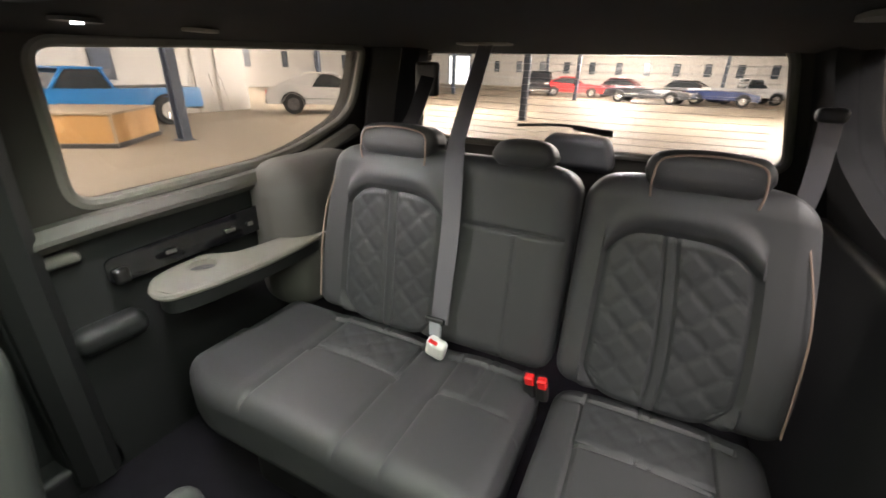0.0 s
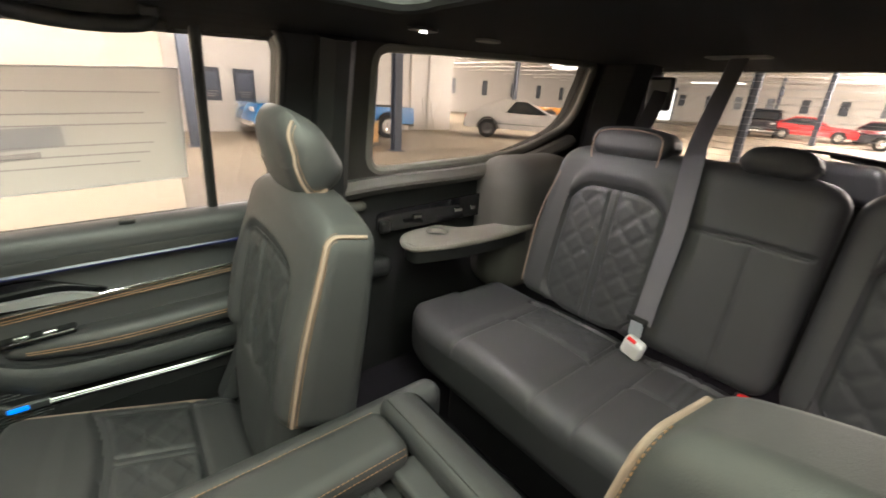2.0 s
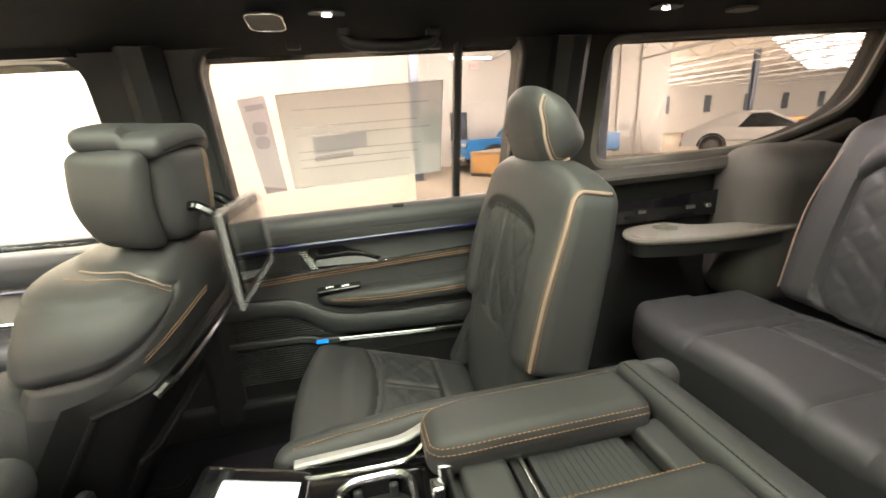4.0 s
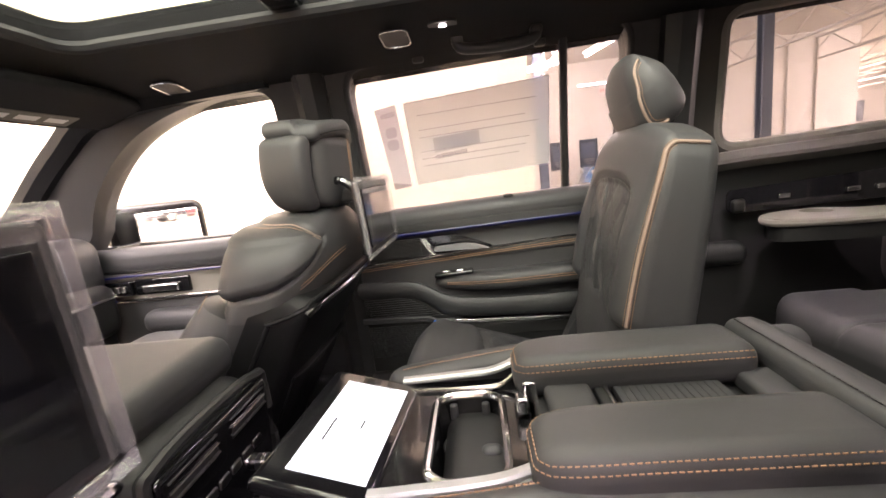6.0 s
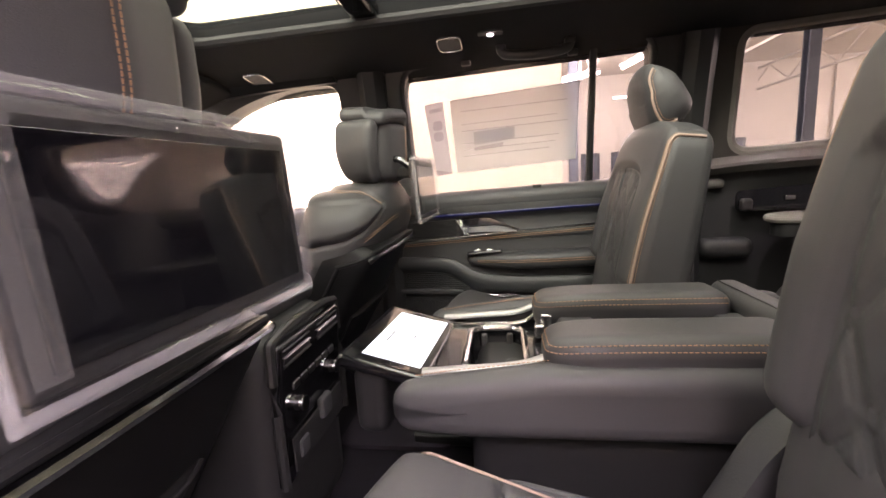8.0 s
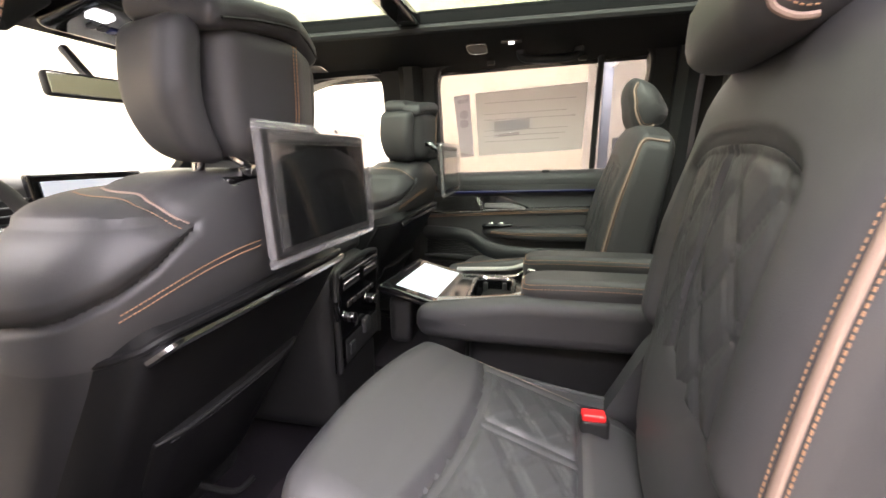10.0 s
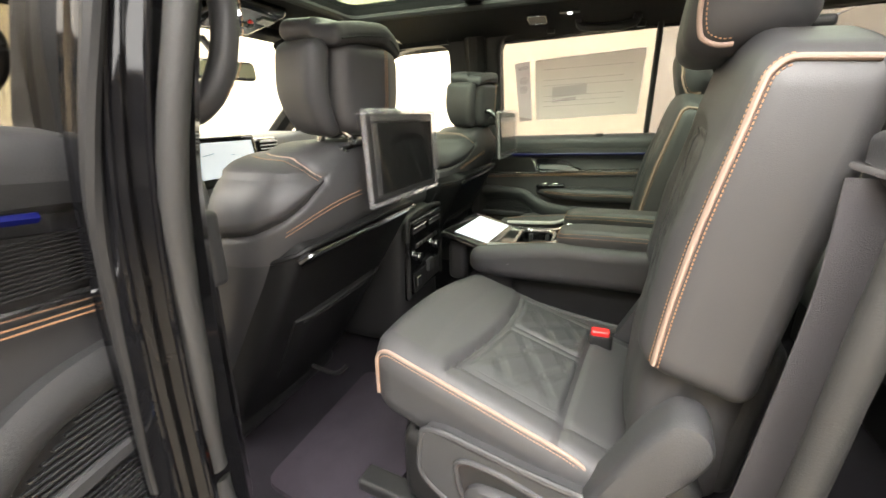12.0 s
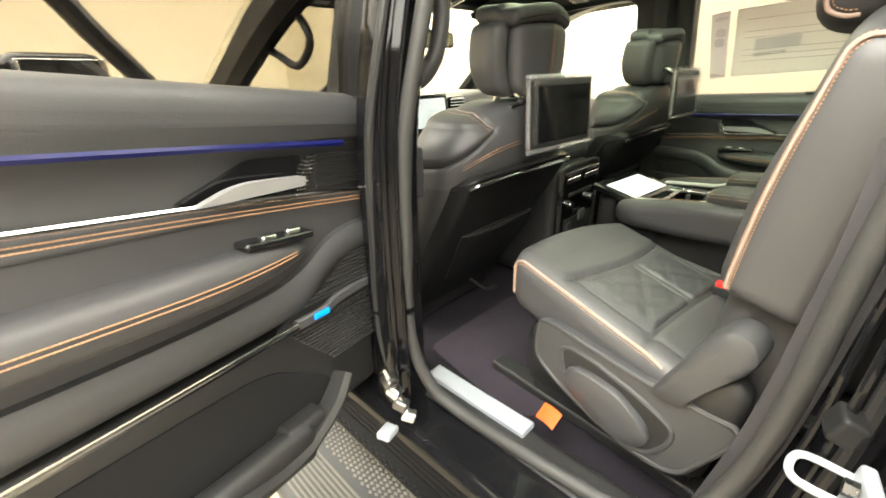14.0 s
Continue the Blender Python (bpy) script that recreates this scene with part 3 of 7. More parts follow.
def second_row_seat(s):
    """Captain's chair of the second row; s: 1 passenger side, -1 driver's side."""
    X = 0.445 if s > 0 else -0.457
    label = "black quilted leather captain's chair with cream piping"
    seat = thing("captain_seat", (X, 0.5, 0.62), label, "seat", "second row seats")
    # how far the two chairs differ: back and cushion set lower on the passenger side
    by, bz, cy, cz = (-0.055, -0.034, -0.012, -0.083) if s > 0 else (0, 0, 0, 0)
    lean = radians(4.5 if s > 0 else 0)
    HW = 0.23

    def tilted(y, z):
        """The back's own plane set at its place, turned about its top."""
        dy, dz = y - 0.25, z - 1.37
        return (0.25 + by + dy * math.cos(lean) - dz * math.sin(lean), 1.37 + bz + dy * math.sin(lean) + dz * math.cos(lean))

    # --- cushion: a front roll, a quilted middle and a rear strip ---
    def cushion(p):
        x, y, z = p
        top = z > 0
        z += (0.016 * (1 - (x / HW) ** 2) - 0.004) * top
        if z > 0.03:
            seam = 0.028 + 0.020 * (x / 0.17) ** 2
            z -= 0.004 * groove(abs(x) - 0.178, 0.006) * (y < seam)
            z -= 0.008 * groove(y - seam, 0.006) * (abs(x) < 0.19)
            z += 0.005 * (y > seam) * (abs(x) < 0.2)
            z -= 0.005 * groove(y + 0.125, 0.006)
        bulge = 0.016 * (1 - (x / HW) ** 2) * (y > 0.08)
        drop = 0.10 * max(0, y - 0.13) ** 1.5
        return (x, y + bulge, z + 0.30 * y - drop - 0.09 * (x - s * HW))

    place = pose(X, 0.552 + cy, 0.888 + cz)

    def on_cushion(p):
        return place @ Vector(cushion(p))

    cv, cf = rounded((2 * HW, 0.405, 0.135), 0.040, (64, 72, 4))
    cv = [v - Vector((0, 0.025, 0)) for v in cv]
    make("seat_cushion", [on_cushion(v) for v in cv], cf, LEATHER, seat)

    def cpanel(u, v):
        x, y = (u - 0.5) * 0.335, -0.118 + v * 0.130
        y += 0.018 * (x / 0.17) ** 2 * v
        edge = min(u, 1 - u, v, 1 - v)
        q = Vector(cushion((x, y, 0.0675)))
        lift = 0.0025 * min(1, edge / 0.05) + quilt_height(x, y, 0.115, 0.072, 0.0030) * min(1, edge / 0.05) * (abs(x) > 0.013) - 0.004 * groove(abs(x) - 0.010, 0.004)
        return place @ (q + Vector((0, -0.3 * lift, lift)))

    grid("quilted_panel", 72, 44, cpanel, SUEDE, seat, "diamond quilted black leather panel", (0, 0, -0.03))
    # padded piece between cushion and back
    lowback = tilted(0.318, 0.985)

    def bite(p):
        x, y, z = p
        y += (0.022 * (1 - (abs(x) / 0.20) ** 2) - 0.006 * groove(abs(x) - 0.12, 0.006)) * (y > 0)
        return (x, y - 0.012 * max(0, -z / 0.1), z)

    block("seat_bite", (X, lowback[0] - 0.035, lowback[1] + cz * 0.45), (0.40, 0.105, 0.23 - cz * 0.9), 0.032, LEATHER, seat, "", (24, 3, 10), (8, 0, 0), bite)

    # --- backrest ---
    def arch(x):
        """Height of the insert's arched top seam at x."""
        return 0.060 + 0.034 * max(0.0, 1 - (abs(x) / 0.150) ** 3.0) ** 0.45

    H, D = 0.166, 0.055
    REAR = (0.212, 0.202, 0.194) if s > 0 else (0.232, 0.209, 0.183)

    def back(p):
        x, y, z = p
        t = (z + H) / (2 * H)
        k = (y + D) / (2 * D)
        yy = (1 - k) * curve3(*REAR, t) + k * curve3(0.334, 0.314, 0.280, t)
        zz = (1 - k) * (1.030 + 0.352 * t) + k * (1.058 + 0.330 * t)
        up = max(0.0, z / H)
        if y > 0:
            inside = min(arch(x) - z, 0.150 - abs(x))
            f = min(1, y / (0.6 * D))
            yy += f * 0.020 * max(0.0, 1 - (abs(x) / HW) ** 2.2) * (1 - 0.6 * up ** 3)
            if inside > 0:
                yy -= f * 0.017 * min(1, inside / 0.016)
            yy -= f * 0.005 * groove(inside, 0.005)
            yy += f * 0.010 * groove(abs(x) - 0.188, 0.03) * min(1.0, max(0.0, (0.09 - z) / 0.10))
        crownup = 0.042 * (1 - (abs(x) / HW) ** 2.4) * up ** 2
        w = 1 - 0.05 * up ** 3
        q = tilted(yy, zz + crownup)
        return Vector((X + x * w, q[0], q[1]))

    bv, bf = rounded((2 * HW, 2 * D, 2 * H), 0.026, (72, 4, 72))
    make("backrest", [back(v) for v in bv], bf, LEATHER, seat)

    def panel(u, v):
        x = (2 * u - 1) * 0.139
        lo, hi = -0.165, arch(x) - 0.008
        z = lo + v * (hi - lo)
        edge = min(min(u, 1 - u) * 0.278, z - lo, hi - z)
        soft = min(1, max(0, edge) / 0.014) ** 0.6
        lift = 0.0015 + 0.004 * soft + quilt_height(x, z, 0.082, 0.115, 0.0040) * soft * (abs(x) > 0.012) - 0.003 * groove(abs(x) - 0.009, 0.003)
        return back((x, D, z)) + Vector((0, lift, 0.2 * lift))

    grid("quilted_panel", 72, 80, panel, SUEDE, seat, "diamond quilted black leather panel", (0, -0.025, 0))
    # piping along both edges of back and cushion
    for e in (1, -1):
        def rim(angle, grow, e=e):
            r = 0.026
            ca, sa = math.cos(radians(angle)), math.sin(radians(angle))
            xx = HW - r + (r + grow) * ca
            out = [(xx, D - r + (r + grow) * sa, z) for z in (-H + 0.012, -0.12, -0.08, -0.04, 0.0, 0.05, 0.10, H - r)]
            for f in (0.25, 0.5, 0.75, 1.0):
                t = f * math.pi / 2
                out.append((xx, D - r + (r + grow) * sa * math.cos(t), H - r + (r + grow) * sa * math.sin(t)))
            out += [(xx, y, H - r + (r + grow) * sa) for y in (0.012, -0.012, r - D)]
            return [back((q[0] * e, q[1], q[2])) for q in out]

        near = e > 0 > s
        tube("piping", rim(45, 0.0012), 0.0034, PIPING, seat, "cream leather piping", 10, 3, (1, 0, 0), False, circle(0.0026, 10, 0.0030) if near else circle(0.0034, 10, 0.0046))
        stitches("stitching", rim(34, 0.0008)[:-3], THREAD, seat, 0.0008, 0.0028, 0.0020, 4)
        stitches("stitching", rim(56, 0.0008)[:-3], THREAD, seat, 0.0006, 0.0028, 0.0020, 4)

        def edge(angle, grow, e=e):
            hy, hz, r = 0.1775, 0.0675, 0.040
            ca, sa = math.cos(radians(angle)), math.sin(radians(angle))
            x = HW - r + (r + grow) * ca
            out = [(x, -hy + 0.002, hz - 0.062), (x, -hy + 0.004, hz - 0.040), (x, -hy + 0.012, hz - r + (r + grow) * sa - 0.008)]
            out += [(x, y, hz - r + (r + grow) * sa) for y in (-0.14, -0.09, -0.04, 0.0, 0.05, 0.10, hy - r)]
            for f in (0.25, 0.5, 0.75, 1.0):
                t = f * math.pi / 2
                out.append((x, hy - r + (r + grow) * sa * math.sin(t), hz - r + (r + grow) * sa * math.cos(t)))
            out += [(x, hy - r + (r + grow) * sa, z) for z in (-0.005, -0.035)]
            return [on_cushion((q[0] * e, q[1], q[2])) for q in out]

        tube("piping", edge(45, 0.0012), 0.0032, PIPING, seat, "cream leather piping", 8, 3, (1, 0, 0))
        stitches("stitching", edge(36, 0.0008)[2:], THREAD, seat, 0.0008, 0.0028, 0.0020, 4)
    # --- headrest ---
    hw = 0.110 if s > 0 else 0.1225
    hy, hz, nod = (0.196, 1.454, -30) if s > 0 else (0.286, 1.478, -11)
    h = pose(X, hy, hz, nod)

    def head(p):
        x, y, z = p
        low = max(0.0, -z / 0.08)
        y += 0.012 * math.cos(z * 15) * (y > 0) - 0.010 * (x / 0.12) ** 2 * (y > 0)
        up = max(0.0, z / 0.08)
        rear = min(1.0, max(0.0, -y / 0.045))
        x *= 1 - 0.14 * low ** 2 - 0.14 * up ** 2
        y = y * (1 - 0.28 * z / 0.08) - 0.008 * z / 0.08
        return (x, y, z - 0.024 * (x / 0.12) ** 2 * (z > 0) - 0.030 * rear * up + 0.008 * (x / 0.12) ** 2 * (z < 0))

    rest = block("headrest", (X, hy, hz), (2 * hw, 0.105 if s < 0 else 0.078, 0.158), 0.036, LEATHER, seat, "", (24, 8, 20), (nod, 0, 0), head)
    for e in (1, -1):
        def loop(angle, grow, e=e):
            hx, hyy, hzz, r = hw, 0.0525 if s < 0 else 0.039, 0.079, 0.036
            ca, sa = math.cos(radians(angle)), math.sin(radians(angle))
            x = hx - r + (r + grow) * ca
            a = r + grow
            out = [(x, 0.008, hzz - r + a * sa)] if s > 0 or e < 0 else []
            out += [(x, hyy - r + a * sa * math.sin(t), hzz - r + a * sa * math.cos(t)) for t in ((0.4, 0.8, 1.2) if out else (0.9, 1.2))]
            out += [(x, hyy - r + a * sa, z) for z in (0.03, 0.0, -0.03)]
            out += [(x, hyy - r + a * sa * math.cos(t), -hzz + r - a * sa * math.sin(t)) for t in (0.4, 0.8, 1.2, 1.57)]
            return [h @ Vector(head((q[0] * e, q[1], q[2]))) for q in out]

        tube("piping", loop(48, 0.001), 0.0030, PIPING, rest, "cream leather piping", 8, 4, (1, 0, 0))
        stitches("stitching", loop(38, 0.0008), THREAD, rest, 0.0007, 0.0028, 0.0020, 4)
        foot = back((0.06 * e, -0.01, H))
        tip = h @ Vector((0.06 * e, -0.005, -0.06))
        tube("post", [foot - Vector((0, 0, 0.03)), tip], 0.0065, CHROME, seat, "chrome headrest post", 10, 0)
        block("post_guide", (foot.x, foot.y, foot.z + 0.004), (0.038, 0.034, 0.014), 0.006, PLASTIC, seat, "black post guide")
    btn = back((-0.06, -0.01, H))
    block("release_button", (btn.x, btn.y + 0.022, btn.z + 0.008), (0.016, 0.010, 0.012), 0.003, CHROME, seat, "chrome release button")
    # --- frame, side shields and recliner ---
    block("seat_base", (X, 0.50 + cy, 0.74 + cz * 0.5), (0.40, 0.40, 0.16), 0.03, PLASTIC, seat, "black seat frame", (2, 3, 2))
    block("back_board", (X, tilted(0.255, 1.0)[0] - 0.02, 0.99 + cz * 0.3), (0.38, 0.05, 0.22), 0.02, PLASTIC, seat, "black lower back cover", (2, 1, 2), (6, 0, 0))
    dz = cz
    for e in (1, -1):
        xs = X + 0.238 * e
        side = [(0.622, 0.888), (0.59, 0.893), (0.48, 0.876), (0.38, 0.866), (0.262, 0.868), (0.262, 0.84), (0.325, 0.716), (0.39, 0.708), (0.47, 0.722), (0.57, 0.760), (0.632, 0.80)]
        side = [(y + cy, z + dz) for y, z in side]
        loop_s = round_poly(side, [0.012, 0.03, 0.06, 0.06, 0.02, 0.02, 0.03, 0.03, 0.08, 0.05, 0.03], 5)
        sheet("side_shield", loop_s, lambda u, v, d, xs=xs, e=e: (xs + e * d - e * 0.022, u, v), 0.034, SOFT, seat, "grey moulded seat side shield")
        tube("shield_edge", [(xs + e * 0.010, p.x, p.y) for p in loop_s], 0.0055, SOFT, seat, "", 8, 0, (1, 0, 0), True)
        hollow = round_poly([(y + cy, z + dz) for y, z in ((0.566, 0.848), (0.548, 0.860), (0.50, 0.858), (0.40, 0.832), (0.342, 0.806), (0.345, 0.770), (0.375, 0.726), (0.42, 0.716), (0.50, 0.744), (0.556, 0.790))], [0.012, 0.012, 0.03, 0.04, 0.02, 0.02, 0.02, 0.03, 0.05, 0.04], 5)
        # thin dark sheet laid on the shield stands for the recess's shade
        sheet("recess_shade", hollow, lambda u, v, d, xs=xs, e=e: (xs + e * d + e * 0.011, u, v), 0.0025, PLASTIC, seat, "dark sheet for the shaded recess")
        tube("recess_rim", [(xs + e * 0.013, p.x, p.y) for p in hollow], 0.0050, SOFT, seat, "", 8, 0, (1, 0, 0), True)
        lens = [(y + cy, z + dz) for y, z in ((0.548, 0.812), (0.530, 0.830), (0.498, 0.832), (0.44, 0.826), (0.385, 0.790), (0.372, 0.758), (0.392, 0.730), (0.43, 0.724), (0.50, 0.752), (0.545, 0.785))]
        flat = round_poly(lens, 0.016, 4)
        mid = Vector((0.46 + cy, 0.778 + dz))
        rows = [(1.0, 0.013), (1.0, 0.022), (0.93, 0.028), (0.72, 0.031), (0.35, 0.032)]
        lv = [(xs + e * d, mid.x + (p.x - mid.x) * k, mid.y + (p.y - mid.y) * k) for k, d in rows for p in flat]
        m = len(flat)
        lf = [[r * m + i, r * m + (i + 1) % m, (r + 1) * m + (i + 1) % m, (r + 1) * m + i] for r in range(len(rows) - 1) for i in range(m)] + [[(len(rows) - 1) * m + i for i in range(m)]]
        make("adjuster_handle", lv, lf, SOFT, seat, "grey adjuster lever")
        arm = round_poly([(y + (cy + by) / 2, z + (bz + dz) / 2) for y, z in ((0.392, 0.858), (0.358, 0.930), (0.330, 0.992), (0.300, 1.028), (0.272, 1.024), (0.258, 0.995), (0.276, 0.955), (0.318, 0.895), (0.338, 0.858))], [0.01, 0.05, 0.05, 0.022, 0.016, 0.022, 0.05, 0.05, 0.01], 5)
        am = sum((Vector(p) for p in arm), Vector((0, 0))) / len(arm)
        rows = [(1.0, -0.03), (1.0, 0.014), (0.95, 0.022), (0.80, 0.027), (0.4, 0.029)]
        av = [(xs + e * d, am.x + (p.x - am.x) * k, am.y + (p.y - am.y) * k) for k, d in rows for p in arm]
        m = len(arm)
        af = [[r * m + i, r * m + (i + 1) % m, (r + 1) * m + (i + 1) % m, (r + 1) * m + i] for r in range(len(rows) - 1) for i in range(m)] + [[(len(rows) - 1) * m + i for i in range(m)], list(range(m))]
        make("recliner_cover", av, af, SOFT, seat, "grey recliner cover")
        puff("pivot_cover", (xs - e * 0.012, 0.300 + (cy + by) / 2, 0.895 + dz * 0.8), (0.025, 0.042, 0.045), (0, 0, 0), PLASTIC, seat, "dark pivot cover", 3.0, 10)
    for e in (1, -1):
        block("rail", (X + 0.17 * e, 0.50, 0.632), (0.05, 0.62, 0.03), 0.008, PLASTIC, seat, "black floor rail")
        block("rail_foot", (X + 0.17 * e, 0.50, 0.665 + dz * 0.2), (0.04, 0.36, 0.06), 0.01, PLASTIC, seat, "black rail foot")
    # the chairs stand slightly turned
    turn = pose(0, 0, 0, 0, 0, -6 if s < 0 else -3)
    hub = Matrix.Translation((X, 0.45, 0))
    seat.matrix_basis = hub @ turn @ hub.inverted() @ seat.matrix_basis
    return seat


for s in (1, -1):
    second_row_seat(s)


def third_row(name, x0, x1, seats, label):
    """A section of the third row; seats: (centre, half width, quilted, headrest width)."""
    xc, w = (x0 + x1) / 2, x1 - x0
    seat = thing(name, (xc, -0.45, 0.62), label, "seat", "third row seats")
    m = pose(xc, -0.65, 1.195, 8)

    def hollow(x):
        """Lower and upper limit of an insert at x from its centre."""
        k = min(1.0, abs(x) / 0.155)
        return -0.255 + 0.080 * k ** 5, 0.146 - 0.062 * k ** 4

    def back(p):
        x, y, z = p
        if y > 0:
            for c, hw, q, hd in seats:
                dx = x + xc - c
                if q and abs(dx) < 0.155:
                    lo, hi = hollow(dx)
                    inside = min(0.155 - abs(dx), z - lo, hi - z)
                    if inside > 0:
                        y -= 0.016 * min(1, inside / 0.012)
                    y -= 0.004 * groove(inside, 0.004)
                    y += 0.010 * groove(inside + 0.03, 0.025) * (inside < 0)
                elif not q and abs(dx) < hw:
                    y -= 0.008 * groove(z - 0.090, 0.005)
                    y -= 0.004 * groove(dx + 0.012, 0.004) * (z < 0.08)
        xw = x + xc
        if abs(xw) > 0.3:
            xw -= math.copysign(0.060 * max(0, (z + 0.16) / 0.42) ** 1.5 * min(1, (abs(xw) - 0.3) / 0.15), xw)
        return (xw - xc, y, z - 0.025 * (abs(x) / (w / 2)) ** 6 * max(0, z / 0.25) ** 2)

    block("backrest", (xc, -0.65, 1.195), (w, 0.13, 0.50), 0.045, LEATHER, seat, "", (int(w * 190), 3, 84), (8, 0, 0), back)

    k0, k1 = x0, (x1 + 0.15 if x1 > 0.4 else x1)
    km = (k0 + k1) / 2

    def cush(p):
        x, y, z = p
        if z > 0:
            for c, hw, q, hd in seats:
                d = abs(x + km - c) / hw
                if d < 1:
                    z += 0.012 * (1 - d ** 2)
                    z -= 0.007 * groove((d - 0.74) * hw, 0.005) * (y > -0.19)
                    z -= 0.006 * groove(y + 0.03, 0.005) * (d < 0.74)
                    z -= 0.005 * groove(abs(x + km - c) - 0.012, 0.004) * (y < -0.03)
                    z -= 0.010 * groove(y + 0.165, 0.008)
            z += 0.010 * (y > 0)
        out = max(0, (abs(x + km) - 0.45) / 0.2)
        return (x, y - 0.07 * out ** 2 * max(0, y / 0.22), z)

    block("seat_cushion", (km, -0.385, 0.85), (k1 - k0 - 0.02, 0.45, 0.16), 0.05, LEATHER, seat, "", (110, 60, 3), (0, 0, 0), cush)
    block("seat_base", (xc, -0.42, 0.69), (w - 0.12, 0.40, 0.18), 0.02, PLASTIC, seat)
    for c, hw, q, hd in seats:
        cx = c - xc
        if q:
            def panel(u, v, cx=cx, c=c):
                x = (2 * u - 1) * 0.148
                lo, hi = hollow(x)
                z = lo + 0.004 + v * (hi - lo - 0.008)
                edge = min((1 - abs(2 * u - 1)) * 0.148, v * (hi - lo), (1 - v) * (hi - lo))
                soft = min(1, edge / 0.014)
                dx = abs(x + 0.0)
                mid = -0.004 * groove(dx - 0.013, 0.003)
                d = 0.0515 + 0.005 * soft + mid + quilt_height(x, z, 0.082, 0.082, 0.0036) * soft * (dx > 0.016)
                q = back((cx + x, 0.0, z))
                return m @ Vector((q[0], d, z))

            grid("quilted_panel", 76, 84, panel, SUEDE, seat, "diamond quilted black leather panel", m.to_3x3() @ Vector((0, -0.03, 0)))

            def cpanel(u, v, c=c):
                x, y = (u - 0.5) * 0.25, -0.545 + v * 0.125
                edge = min(u, 1 - u, v, 1 - v)
                return (c + x, y, 0.938 + 0.003 * min(1, edge / 0.06) + quilt_height(x, y, 0.075, 0.06, 0.0024) * min(1, edge / 0.06))

            grid("quilted_panel", 40, 20, cpanel, SUEDE, seat, "diamond quilted black leather panel", (0, 0, -0.03))
        top = m @ Vector((cx, 0.0, 0.26))
        hz = 1.460
        depth = 0.10

        def head(p):
            x, y, z = p
            return (x * (1 - 0.12 * (z < 0) * abs(z / 0.05)), y, z - 0.012 * (x / (hd / 2)) ** 2 * (z > 0))

        rest = block("headrest", (c, top.y + 0.02, hz), (hd, depth, 0.085 if q else 0.065), 0.03, LEATHER, seat, "", (16, 6, 6), (8, 0, 0), head)
        if q:
            y = top.y + 0.072
            a = hd / 2
            tube("piping", [(c - a * 0.82, y + 0.002, hz - 0.045), (c - a * 0.84, y + 0.002, hz - 0.01), (c - a * 0.72, y - 0.008, hz + 0.028), (c, y - 0.012, hz + 0.038), (c + a * 0.72, y - 0.008, hz + 0.028), (c + a * 0.84, y + 0.002, hz - 0.01), (c + a * 0.82, y + 0.002, hz - 0.045)], 0.0022, PIPING, rest, "", 8, 8)
    for e, xe in ((-1, x0), (1, x1)):
        if abs(xe) > 0.4:
            tube("piping", [m @ Vector((xe - xc - 0.012 * e, 0.055, -0.22)), m @ Vector((xe - xc - 0.026 * e, 0.062, 0.0)), m @ Vector((xe - xc - 0.065 * e, 0.060, 0.15)), m @ Vector((xe - xc - 0.095 * e, 0.03, 0.228))], 0.002, PIPING, seat, "", 8, 8)
    return seat


third_row("bench_seat", -0.225, 0.49, ((0.238, 0.18, 1, 0.225), (-0.09, 0.12, 0, 0.145)), "black leather double section of the third row bench")
third_row("single_seat", -0.69, -0.235, ((-0.445, 0.17, 1, 0.215),), "black leather single section of the third row bench")


